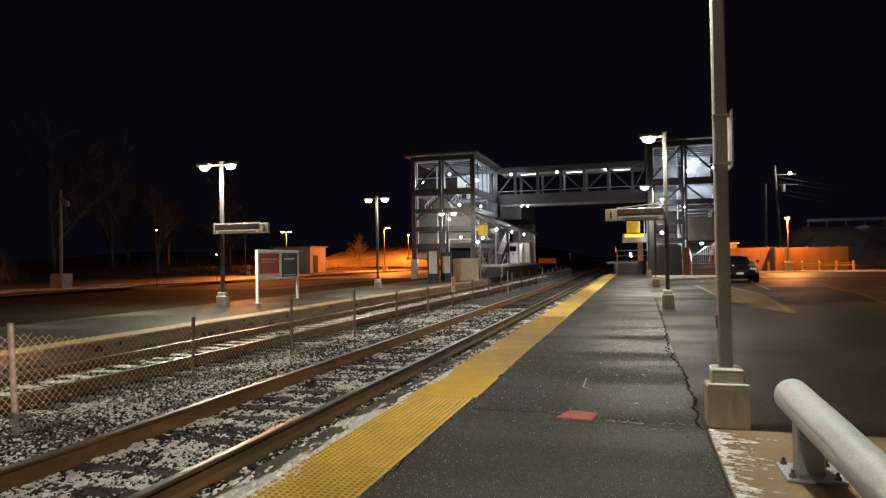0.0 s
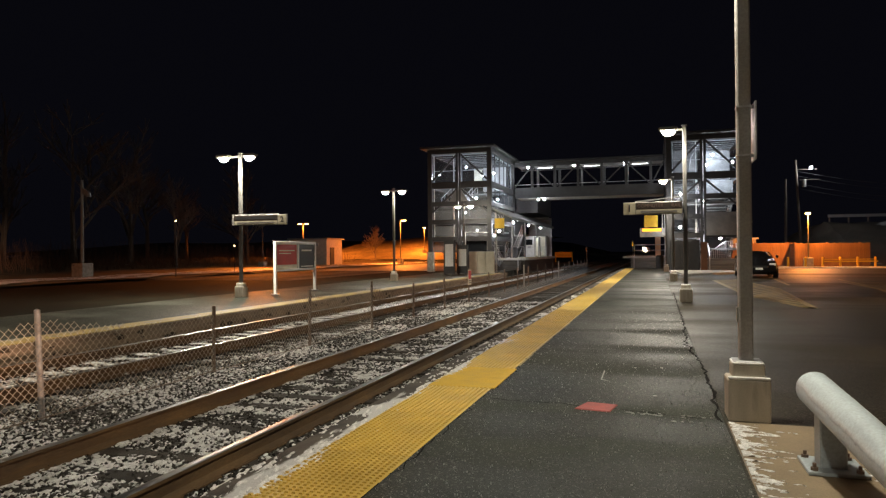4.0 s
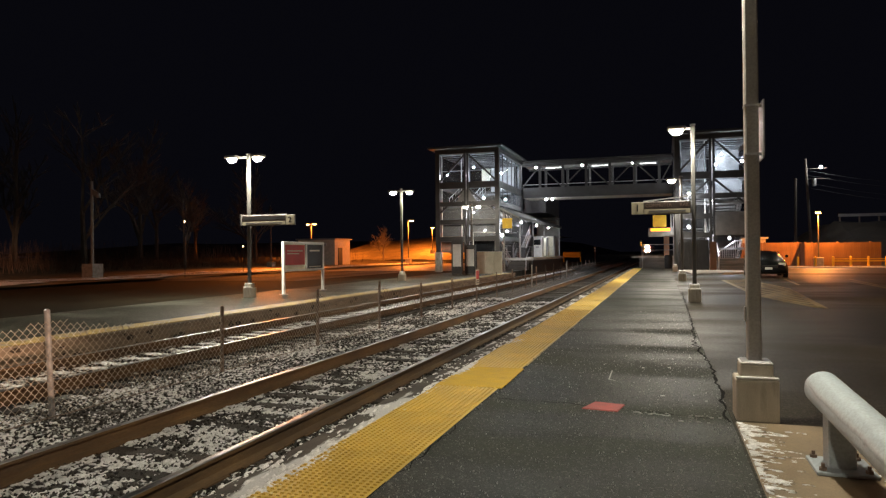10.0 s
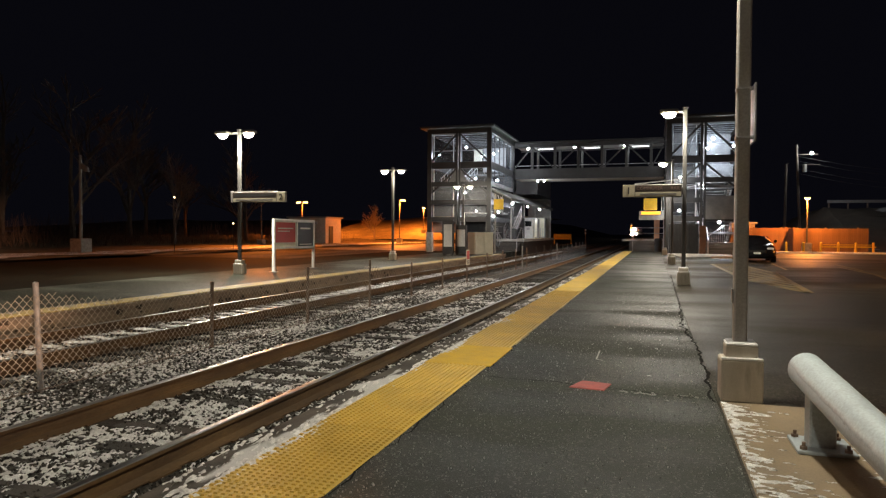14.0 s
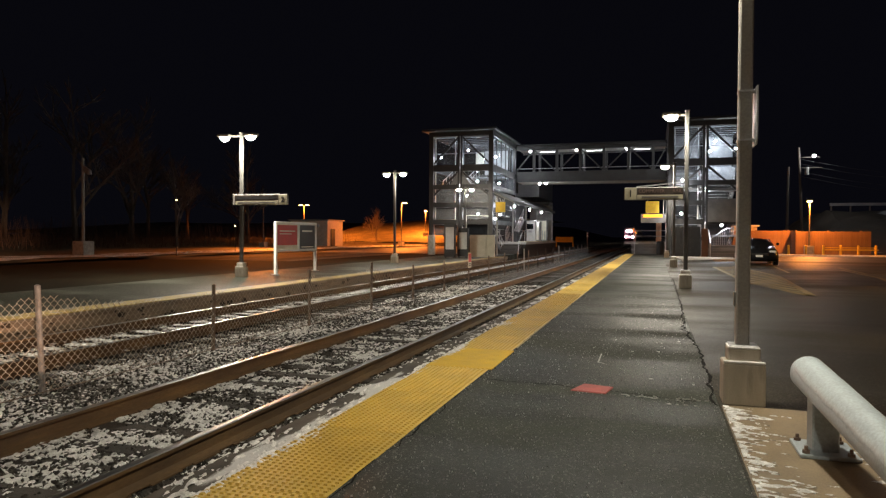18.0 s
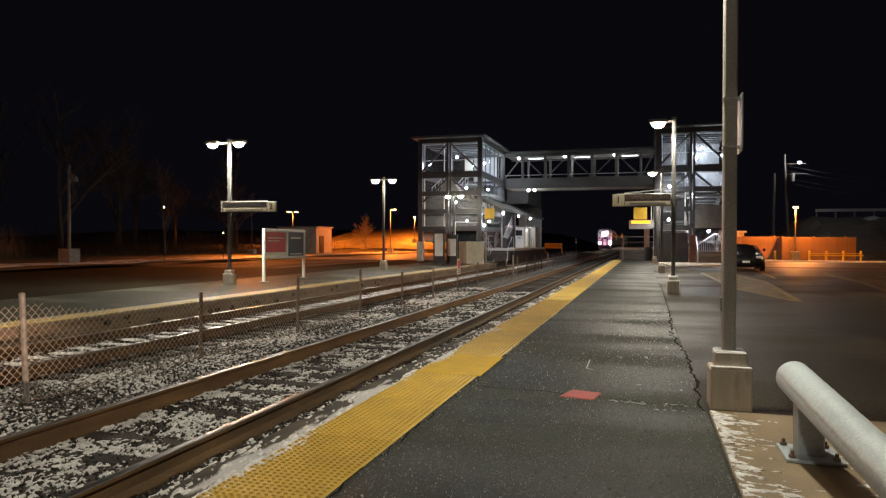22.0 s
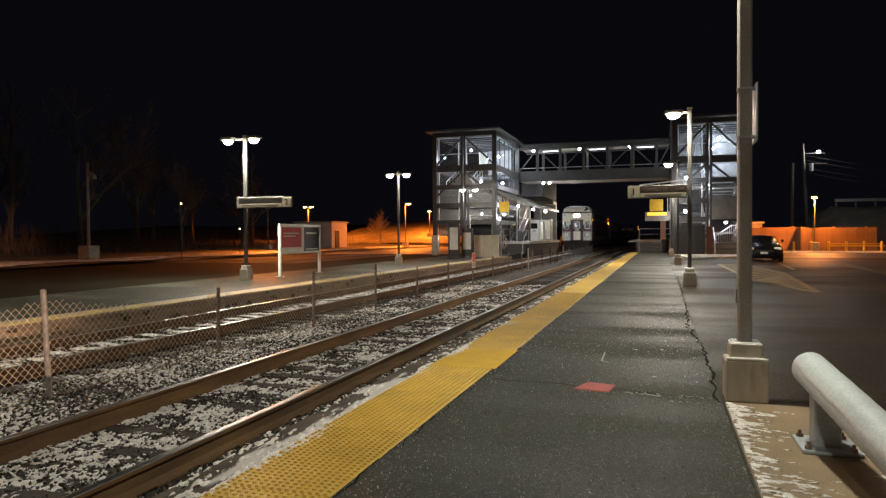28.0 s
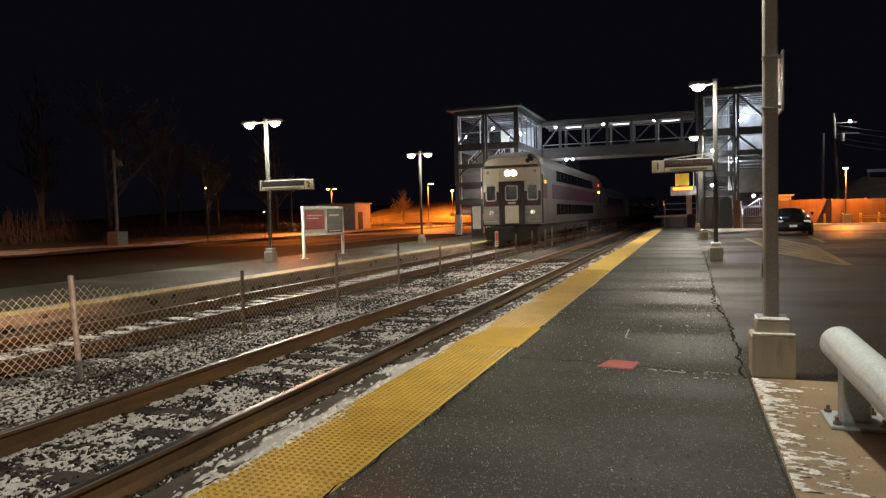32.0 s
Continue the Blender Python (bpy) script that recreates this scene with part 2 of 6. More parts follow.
M["frost"] = mat("frost", (0.55, 0.55, 0.53), (0.32, 0.32, 0.31), rough=0.6, scale=20, fine=90, bump=0.1, island=0.6)
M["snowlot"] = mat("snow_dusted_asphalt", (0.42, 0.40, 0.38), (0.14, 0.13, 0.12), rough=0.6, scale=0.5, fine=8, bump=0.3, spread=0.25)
M["palelot"] = mat("pale_lot_asphalt", (0.14, 0.125, 0.11), (0.03, 0.027, 0.024), rough=0.85, scale=0.5, fine=10, bump=0.4, spread=0.4, stretch=(1, 0.4, 1), spec=0.1)
M["wire"] = mat("galvanised_wire", (0.62, 0.56, 0.48), (0.45, 0.39, 0.32), rough=0.5, metal=0.2, scale=10, fine=60, bump=0.1)
M["faded"] = mat("faded_paint_fill", (0.11, 0.083, 0.032), (0.05, 0.039, 0.017), rough=0.8, scale=0.8, fine=50, bump=0.3, spread=0.4, spec=0.15)
M["grout"] = mat("pale_edge_trim", (0.50, 0.42, 0.24), (0.32, 0.26, 0.14), rough=0.8, scale=5, fine=60, bump=0.2)
# Bark lightened beyond its own tone to show the orange lamplight.
M["litbark"] = mat("lamplit_bark", (0.62, 0.53, 0.36), (0.48, 0.40, 0.27), rough=0.9, scale=6, fine=40, bump=0.3)
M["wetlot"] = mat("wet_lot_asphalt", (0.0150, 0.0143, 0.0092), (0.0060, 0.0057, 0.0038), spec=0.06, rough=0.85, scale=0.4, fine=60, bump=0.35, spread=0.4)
M["black"] = mat("black_rubber", (0.012, 0.012, 0.013), (0.008, 0.008, 0.009), rough=0.6, scale=6, fine=60, bump=0.1)
M["straw"] = mat("straw_grass", (0.40, 0.32, 0.15), (0.24, 0.19, 0.09), rough=0.95, scale=0.5, fine=14, bump=0.9, spread=0.4, c=(0.5, 0.48, 0.42), c_at=0.68)
M["asphalt_2"] = mat("dusted_asphalt", (0.028, 0.0335, 0.0255), (0.011, 0.013, 0.010), rough=0.6, scale=1.1, fine=40, bump=0.6, spread=0.6, spec=0.08, stretch=(0.6, 1, 1), c=(0.07, 0.076, 0.064), c_at=0.54, c_soft=0.12, speck=(40, 0.7, (0.09, 0.09, 0.08)), even=True)
M["barrier"] = mat("rust_plywood", (0.16, 0.075, 0.04), (0.10, 0.05, 0.028), rough=0.7, scale=3, fine=50, bump=0.15)
M["grass"] = mat("winter_grass", (0.22, 0.17, 0.08), (0.13, 0.10, 0.05), rough=0.95, scale=1.2, fine=30, bump=0.9, spread=0.3, c=(0.5, 0.5, 0.48), c_at=0.66)
M["earth"] = mat("earth", (0.07, 0.055, 0.04), (0.04, 0.033, 0.026), rough=0.95, scale=0.4, fine=12, bump=0.6, c=(0.35, 0.35, 0.35), c_at=0.63)
M["bark"] = mat("bark", (0.13, 0.105, 0.085), (0.08, 0.064, 0.05), rough=0.9, scale=6, fine=40, bump=0.5, stretch=(1, 1, 0.3))
M["brush"] = mat("dry_brush", (0.16, 0.085, 0.05), (0.08, 0.045, 0.03), rough=0.95, scale=2, fine=20, bump=0.3, island=0.4)
M["fencewood"] = mat("fence_wood", (0.24, 0.135, 0.08), (0.17, 0.095, 0.056), rough=0.8, scale=3, fine=40, bump=0.25, stretch=(3, 3, 0.4), rand=0.08)
M["stucco"] = mat("shed_wall", (0.62, 0.56, 0.47), (0.52, 0.47, 0.39), rough=0.85, scale=4, fine=80, bump=0.25)
M["plank"] = mat("grey_wood", (0.20, 0.19, 0.175), (0.13, 0.125, 0.115), rough=0.8, scale=3, fine=40, bump=0.3, stretch=(0.4, 4, 4), rand=0.15)
M["decking"] = mat("canopy_metal", (0.20, 0.198, 0.19), (0.15, 0.148, 0.142), rough=0.55, scale=2, fine=40, bump=0.1)
M["ceilmetal"] = mat("ceiling_metal", (0.36, 0.36, 0.36), (0.28, 0.28, 0.28), rough=0.5, scale=2, fine=40, bump=0.1)
M["carpaint"] = mat("dark_car_paint", (0.012, 0.013, 0.016), (0.010, 0.011, 0.013), rough=0.22, metal=0.2, scale=3, fine=100, bump=0.0)
M["stainless"] = mat("stainless_steel", (0.31, 0.30, 0.285), (0.21, 0.203, 0.192), rough=0.34, metal=0.85, scale=2, fine=60, bump=0.06, stretch=(1, 0.2, 3))
M["purple"] = mat("purple_band", (0.085, 0.02, 0.055), (0.06, 0.015, 0.04), rough=0.4, scale=2, fine=60, bump=0.03)
M["trainwhite"] = mat("train_white", (0.92, 0.89, 0.78), (0.86, 0.825, 0.71), rough=0.4, scale=1.5, fine=40, bump=0.05, c=(0.36, 0.33, 0.28), c_at=0.68)
M["trainroof"] = mat("train_roof", (0.30, 0.29, 0.27), (0.2, 0.19, 0.18), rough=0.6, scale=2, fine=40, bump=0.1)
M["under"] = mat("underframe", (0.028, 0.026, 0.024), (0.018, 0.017, 0.016), rough=0.8, scale=4, fine=40, bump=0.3)
M["glass"] = glass("clear_glass", clear=0.95)
M["mesh"] = glass("wire_mesh_panel", tint=(0.42, 0.43, 0.45), rough=0.5, clear=0.78)
M["panelgrey"] = mat("tower_panel", (0.038, 0.038, 0.040), (0.028, 0.028, 0.030), rough=0.5, scale=2, fine=50, bump=0.06)
M["poster_glass"] = glass("poster_glass", clear=0.9)
M["darkglass"] = mat("dark_glass", (0.012, 0.014, 0.018), (0.009, 0.010, 0.013), rough=0.16, scale=2, fine=20, bump=0.0)
M["lens_white"] = glow("lamp_lens_white", WHITE, 300)
M["lens_cool"] = glow("lamp_lens_cool", COOL, 260)
M["tube"] = glow("lamp_tube", COOL, 4.5)
M["lens_sodium"] = glow("lamp_lens_sodium", (1.0, 0.45, 0.10), 45)
M["lens_far"] = glow("lamp_far", (1.0, 0.72, 0.35), 7)
M["led_amber"] = glow("led_amber", (1.0, 0.22, 0.008), 3.2)
M["head"] = lit_glass("headlight_fluted_lens", (1.0, 0.80, 0.56), 3000)
M["ditch"] = lit_glass("ditch_light_lens", (1.0, 0.80, 0.55), 0.12)
M["amber"] = glow("amber_marker", (1.0, 0.42, 0.04), 22)
M["reflector"] = nodes_of("headlight_reflector")[0]
M["reflector"].node_tree.nodes["Principled BSDF"].inputs["Base Color"].default_value = (0.95, 0.93, 0.90, 1)
M["reflector"].node_tree.nodes["Principled BSDF"].inputs["Metallic"].default_value = 1.0
M["reflector"].node_tree.nodes["Principled BSDF"].inputs["Roughness"].default_value = 0.04
M["bulb"] = glow("headlight_bulb", (1.0, 0.80, 0.56), 50000)
M["ditch_bulb"] = glow("ditch_light_bulb", (1.0, 0.72, 0.42), 14000)
M["signal"] = glow("signal_amber", (1.0, 0.42, 0.04), 2.0)
M["redlamp"] = glow("red_marker", (1.0, 0.05, 0.02), 6)


# ---- building helpers ----
class Geo:
    """Vertices and faces of one mesh."""

    def __init__(self):
        self.v, self.f = [], []

    def add(self, v, f):
        n = len(self.v)
        self.v += [tuple(p) for p in v]
        self.f += [tuple(i + n for i in q) for q in f]
        return self

    def box(self, x0, y0, z0, x1, y1, z1, ch=0.0, m=None):
        """A box, its edges chamfered by ch."""
        lo, hi = (min(x0, x1), min(y0, y1), min(z0, z1)), (max(x0, x1), max(y0, y1), max(z0, z1))
        if not ch:
            v = [(x, y, z) for x in (lo[0], hi[0]) for y in (lo[1], hi[1]) for z in (lo[2], hi[2])]
            f = [(0, 1, 3, 2), (4, 6, 7, 5), (0, 4, 5, 1), (2, 3, 7, 6), (0, 2, 6, 4), (1, 5, 7, 3)]
        else:
            c = min(ch, 0.45 * min(hi[i] - lo[i] for i in range(3)))
            bm = bmesh.new()
            bmesh.ops.create_cube(bm, size=1)
            for q in bm.verts:
                q.co = Vector([(lo[i] + hi[i]) / 2 + q.co[i] * (hi[i] - lo[i]) for i in range(3)])
            bmesh.ops.bevel(bm, geom=bm.edges[:], offset=c, segments=1, affect="EDGES", profile=0.5)
            bm.verts.index_update()
            v, f = [tuple(q.co) for q in bm.verts], [[w.index for w in q.verts] for q in bm.faces]
            bm.free()
        return self.add([m @ Vector(p) for p in v] if m else v, f)

    def tube(self, a, b, r, r2=None, n=10, cap=True):
        a, b = Vector(a), Vector(b)
        r2 = r if r2 is None else r2
        w = (b - a).normalized()
        u = w.orthogonal().normalized()
        s = w.cross(u)
        v, f = [], []
        for p, q in ((a, r), (b, r2)):
            for i in range(n):
                t = 2 * math.pi * (i + 0.5) / n
                v.append(p + u * (q * math.cos(t)) + s * (q * math.sin(t)))
        for i in range(n):
            j = (i + 1) % n
            f.append((i, j, n + j, n + i))
        if cap:
            f += [tuple(range(n))[::-1], tuple(range(n, 2 * n))]
        return self.add(v, f)

    def path(self, pts, r, n=8):
        """A bent tube through the points, in one piece."""
        pts = [Vector(p) for p in pts]
        side = None
        v = []
        for i, p in enumerate(pts):
            w = (pts[min(i + 1, len(pts) - 1)] - pts[max(i - 1, 0)]).normalized()
            side = w.orthogonal() if side is None else side - w * side.dot(w)
            side.normalize()
            up = w.cross(side)
            v += [p + side * (r * math.cos(2 * math.pi * k / n)) + up * (r * math.sin(2 * math.pi * k / n)) for k in range(n)]
        f = [(n * i + k, n * i + (k + 1) % n, n * i + n + (k + 1) % n, n * i + n + k) for i in range(len(pts) - 1) for k in range(n)]
        return self.add(v, f + [tuple(range(n))[::-1], tuple(range(n * (len(pts) - 1), n * len(pts)))])

    def bar(self, a, b, w, h):
        """A rectangular bar from a to b: w across, h deep."""
        a, b = Vector(a), Vector(b)
        d = (b - a).normalized()
        side = d.cross(Vector((0, 0, 1))) if abs(d.z) < 0.95 else Vector((1, 0, 0))
        side.normalize()
        top = side.cross(d).normalized()
        v = [p + side * (w / 2 * i) + top * (h / 2 * j) for p in (a, b) for i, j in ((-1, -1), (1, -1), (1, 1), (-1, 1))]
        return self.add(v, [(3, 2, 1, 0), (4, 5, 6, 7), (0, 1, 5, 4), (1, 2, 6, 5), (2, 3, 7, 6), (3, 0, 4, 7)])

    def prism(self, outline, y0, y1, axis="y"):
        """A closed outline of (x, z) drawn along y, or of (y, z) along x, or of (x, y) along z."""
        n = len(outline)
        put = {"y": lambda p, s: (p[0], s, p[1]), "x": lambda p, s: (s, p[0], p[1]), "z": lambda p, s: (p[0], p[1], s)}[axis]
        v = [put(p, s) for s in (y0, y1) for p in outline]
        f = [(i, (i + 1) % n, n + (i + 1) % n, n + i) for i in range(n)]
        return self.add(v, f + [tuple(range(n))[::-1], tuple(range(n, 2 * n))])

    def quad(self, *p):
        return self.add(p, [tuple(range(len(p)))])


def mesh_of(name, geo, material, smooth=False):
    me = bpy.data.meshes.new(name)
    me.from_pydata(geo.v, [], geo.f)
    bm = bmesh.new()
    bm.from_mesh(me)
    bmesh.ops.recalc_face_normals(bm, faces=bm.faces[:])
    bm.to_mesh(me)
    bm.free()
    me.materials.append(material)
    if smooth:
        me.polygons.foreach_set("use_smooth", [True] * len(me.polygons))
    return me


def part(name, geo, material, parent, label="", smooth=False):
    ob = new(name, geo if isinstance(geo, bpy.types.Mesh) else mesh_of(name, geo, material, smooth))
    ob.parent = parent
    return tagged(ob, label) if label else ob


def thing(name, label, category, geo=None, material=None, at=None, group="", kind="", smooth=False):
    """A top-level thing: a mesh, or an Empty that will hold its parts."""
    ob = new(name, mesh_of(name, geo, material, smooth) if geo else None)
    if at is not None:
        ob.matrix_world = at
    return tagged(ob, label, category, group, kind)


def words(name, text, size, m, material, parent, align="CENTER", depth=0.002, bold=0.0):
    """Raised lettering in the built-in font, as a mesh; m is its pose under parent."""
    cu = bpy.data.curves.new(name, "FONT")
    cu.body, cu.size, cu.align_x, cu.align_y, cu.extrude = text, size, align, "CENTER", depth
    cu.offset = bold
    tmp = new(name, cu)
    me = bpy.data.meshes.new_from_object(tmp.evaluated_get(bpy.context.evaluated_depsgraph_get()))
    bpy.data.objects.remove(tmp)
    me.transform(m)
    me.materials.clear()
    me.materials.append(material)
    ob = new(name, me)
    ob.parent = parent
    return ob


# ---- ground, platforms and tracks ----
RAIL_Z, TIE_Z, BED_Z, P2 = -0.20, -0.37, -0.42, -0.05
TRACK_1, TRACK_2, GAUGE = -4.17, -8.30, 0.7525
EDGE_1, EDGE_2 = -2.58, -10.06
END = 57.0
rng = random.Random(7)


def sheet(x0, x1, y0, y1, step, height):
    """A grid over the plan whose height is height(x, y)."""
    nx, ny = max(1, round((x1 - x0) / step)), max(1, round((y1 - y0) / step))
    g = Geo()
    g.v = [(x0 + (x1 - x0) * i / nx, y0 + (y1 - y0) * j / ny, 0) for j in range(ny + 1) for i in range(nx + 1)]
    g.v = [(x, y, height(x, y)) for x, y, _ in g.v]
    g.f = [(j * (nx + 1) + i, j * (nx + 1) + i + 1, (j + 1) * (nx + 1) + i + 1, (j + 1) * (nx + 1) + i) for j in range(ny) for i in range(nx)]
    return g


def bed_z(x, y):
    """The ballast's height: filled nearly to the ties under track one, heaped a little between the tracks."""
    z = BED_Z + 0.008 * noise.noise((x * 2.1, y * 2.1, 0))
    if abs(x - TRACK_1) < 1.0:
        return z + 0.035
    return z + (0.03 if -6.9 < x < -5.7 else 0.01)


thing("ground", "dark winter earth reaching to the horizon", "ground", sheet(-1500, 1500, -400, 2600, 250, lambda x, y: -0.62), M["earth"], kind="structure")
bed = thing("track_bed", "grey ballast bed with thin snow between the platforms", "track bed",
            sheet(EDGE_2, EDGE_1, -14, 90, 0.25, bed_z), M["ballast"], kind="structure")
thing("far_track_bed", "grey ballast bed running on into the dark", "track bed", sheet(-11.5, -1.0, 90, 1000, 12, lambda x, y: BED_Z), M["ballast"], kind="structure")

platform_1 = thing("platform_1", "dark worn asphalt railway platform with yellow tactile edge", "platform",
                   Geo().box(-1.636, -14, -0.60, 0.50, END, 0.0), M["asphalt"], kind="structure")
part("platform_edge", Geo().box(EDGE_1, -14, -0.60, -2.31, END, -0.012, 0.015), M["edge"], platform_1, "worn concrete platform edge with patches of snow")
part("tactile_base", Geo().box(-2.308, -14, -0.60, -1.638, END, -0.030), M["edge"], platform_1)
platform_2 = thing("platform_2", "asphalt railway platform across the tracks with yellow edge", "platform",
                   Geo().box(-14.9, -14, -0.62, -10.722, 96, P2), M["asphalt_2"], kind="structure")
part("platform_edge", Geo().box(-10.10, -14, -0.62, EDGE_2, 47.8, P2 - 0.01, 0.02), M["edge_2"], platform_2, "worn concrete platform edge")
part("tactile_base", Geo().box(-10.720, -14, -0.62, -10.102, 47.8, P2 - 0.03), M["edge"], platform_2)

lot_1 = thing("parking_lot_1", "dark wet asphalt parking lot with faded yellow markings", "parking lot",
              Geo().box(0.504, -40, -0.60, 46, 82, -0.004), M["lot"], kind="structure")
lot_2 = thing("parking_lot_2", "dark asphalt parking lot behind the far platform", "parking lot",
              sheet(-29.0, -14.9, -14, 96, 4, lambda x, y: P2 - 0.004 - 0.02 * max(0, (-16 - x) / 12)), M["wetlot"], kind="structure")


def rail(x, parent):
    """One rail: rusty foot and web, worn bright head."""
    z = RAIL_Z
    for a, b in ((-14, 40), (40, 300)):
        foot = [(x - 0.075, z - 0.172), (x + 0.075, z - 0.172), (x + 0.075, z - 0.16), (x + 0.012, z - 0.135), (x + 0.009, z - 0.045), (x + 0.033, z - 0.036), (x + 0.035, z - 0.008),
                (x - 0.035, z - 0.008), (x - 0.033, z - 0.036), (x - 0.009, z - 0.045), (x - 0.012, z - 0.135), (x - 0.075, z - 0.16)]
        part("rail_web", Geo().prism(foot, a, b), M["rust"], parent)
        head = [(x - 0.036, z - 0.0085), (x + 0.036, z - 0.0085), (x + 0.033, z - 0.003), (x + 0.02, z), (x - 0.02, z), (x - 0.033, z - 0.003)]
        part("rail_head", Geo().prism(head, a, b), M["railhead"], parent, "worn bright rail head")


def bend(y):
    """The line swings gently aside far down the track."""
    return 3.05e-5 * max(0.0, y - 300) ** 2


def track(cx, snowy, label):
    t = thing("railway_track", label, "railway track", kind="structure")
    for s in (-1, 1):
        rail(cx + s * GAUGE, t)
    for s in (-1, 1):
        g = Geo()
        for i in range(14):
            a, b = 300 + 50 * i, 350 + 50 * i
            g.bar((cx + s * GAUGE + bend(a), a, RAIL_Z - 0.086), (cx + s * GAUGE + bend(b), b, RAIL_Z - 0.086), 0.07, 0.172)
        part("far_rail", g, M["rust"], t)
    tie = mesh_of("tie", Geo().box(-1.28, -0.11, TIE_Z - 0.16, 1.28, 0.11, TIE_Z, 0.015), M["tie"])
    plate = mesh_of("tie_plate", Geo().box(-0.1, -0.16, TIE_Z - 0.005, 0.1, 0.16, TIE_Z + 0.006), M["rust"])
    n = 0
    r = random.Random(int(-cx * 10))
    for i in range(150):
        y = -6 + i * 0.5 + r.uniform(-0.03, 0.03)
        ob = part("tie", tie, None, t)
        ob.matrix_world = pose(cx + r.uniform(-0.05, 0.05), y, r.uniform(-0.012, 0.006), 0, 0, r.uniform(-1.2, 1.2))
        if y < 26:
            for s in (-1, 1):
                p = part("tie_plate", plate, None, t)
                p.matrix_world = pose(cx + s * GAUGE, y, 0.002, 0, 0, 0)
    far = Geo()
    for i in range(500):
        y = 69 + i * 0.55
        far.box(cx - 1.28, y - 0.11, TIE_Z - 0.1, cx + 1.28, y + 0.11, TIE_Z)
    tagged(part("far_ties", far, M["tie"], t), kind="stuff")
    return t


track_1 = track(TRACK_1, False, "straight railway track on snowy grey ballast")
track_2 = track(TRACK_2, True, "second railway track with snow lying on its ties")


def stone_shape(g, x, y, z, s, r):
    q = Euler((r.uniform(0, 6), r.uniform(0, 6), r.uniform(0, 6))).to_matrix()
    v = [Vector(p) * s * r.uniform(0.7, 1.15) for p in ((1, 0.1, 0), (-1, 0, 0.2), (0, 0.9, 0.1), (0.1, -0.9, 0), (0, 0, 0.8), (0.1, 0, -0.7))]
    g.add([Vector((x, y, z)) + q @ p for p in v], [(0, 2, 4), (2, 1, 4), (1, 3, 4), (3, 0, 4), (2, 0, 5), (1, 2, 5), (3, 1, 5), (0, 3, 5)])


def scatter(count, x0, x1, y0, y1, size, seed, near=1.0):
    """Loose stones, thicker towards y0."""
    g, r = Geo(), random.Random(seed)
    for _ in range(count):
        y = y0 + (y1 - y0) * r.random() ** near
        x = r.uniform(x0, x1)
        stone_shape(g, x, y, bed_z(x, y) + r.uniform(-0.012, 0.014), r.uniform(0.5, 1.1) * size, r)
    return g


stones = scatter(36000, -7.3, EDGE_1 - 0.02, 0.8, 26, 0.026, 3, 1.8)
thing("ballast_stones", "loose crushed grey stone ballast", "ballast", stones, M["stone"], kind="stuff")
thing("ballast_stones", "loose crushed grey stone ballast by the second track", "ballast", scatter(5000, -9.9, -7.3, 2, 24, 0.036, 4, 1.4), M["stone"], kind="stuff")


def flake(g, x, y, z, a, b, r, turn=None):
    """A thin crust of snow with an uneven rim."""
    n, t0 = 9, r.uniform(0, 6) if turn is None else turn
    rim = []
    for i in range(n):
        t = 2 * math.pi * (i + r.uniform(-0.35, 0.35)) / n
        k = r.uniform(0.25, 1.2)
        u, w = a * k * math.cos(t), b * k * math.sin(t)
        rim.append((x + u * math.cos(t0) - w * math.sin(t0), y + u * math.sin(t0) + w * math.cos(t0), z - 0.006))
    v = rim + [(x + (p[0] - x) * 0.86, y + (p[1] - y) * 0.86, z + r.uniform(0, 0.005)) for p in rim]
    g.add(v, [(i, (i + 1) % n, n + (i + 1) % n, n + i) for i in range(n)] + [tuple(range(n, 2 * n))])


def snow_on(count, x0, x1, y0, y1, z, size, seed, near=1.4, turn=None):
    g, r = Geo(), random.Random(seed)
    for _ in range(count):
        y = y0 + (y1 - y0) * r.random() ** near
        x = r.uniform(x0, x1)
        if noise.noise((x * 1.3, y * 1.3, seed)) < -0.18:
            continue
        s = (0.25 + 0.85 * r.random() ** 2) * size
        flake(g, x, y, z + r.uniform(0, 0.02), s, s * r.uniform(0.4, 0.9), r, turn)
    return g


def crust(g, x0, x1, y0, y1, cell, floor, depth, most=0.014):
    """A broken crust of snow: a fine sheet over the floor that dips under it where depth(x, y) is negative."""
    nx, ny = round((x1 - x0) / cell), round((y1 - y0) / cell)
    high, at = {}, {}
    for j in range(ny + 1):
        for i in range(nx + 1):
            x, y = x0 + (x1 - x0) * i / nx, y0 + (y1 - y0) * j / ny
            d = depth(x, y)
            if d > -0.012:
                high[i, j] = (x, y, floor(x, y) + min(d, most + 0.25 * (d - most)))
    for j in range(ny):
        for i in range(nx):
            q = [(i, j), (i + 1, j), (i + 1, j + 1), (i, j + 1)]
            if all(k in high for k in q):
                for k in q:
                    if k not in at:
                        at[k] = len(g.v)
                        g.v.append(high[k])
                g.f.append(tuple(at[k] for k in q))


def crib_depth(x, y):
    """Between the rails: broad drifts pitted by the stones."""
    d = 0.022 * noise.noise((x * 1.7, y * 1.7, 11)) + 0.028 * noise.noise((x * 9, y * 7, 12)) + 0.038 * noise.noise((x * 30, y * 21, 13)) + 0.026 * noise.noise((x * 58, y * 40, 14))
    d -= 0.014 if abs((y + 0.25) % 0.5 - 0.25) < 0.09 and noise.noise((x * 2.1, y * 1.3, 15)) < -0.05 else 0.0
    return d - 0.0003 + 0.010 * max(0.0, abs(x - TRACK_1) - 0.5) / 0.2


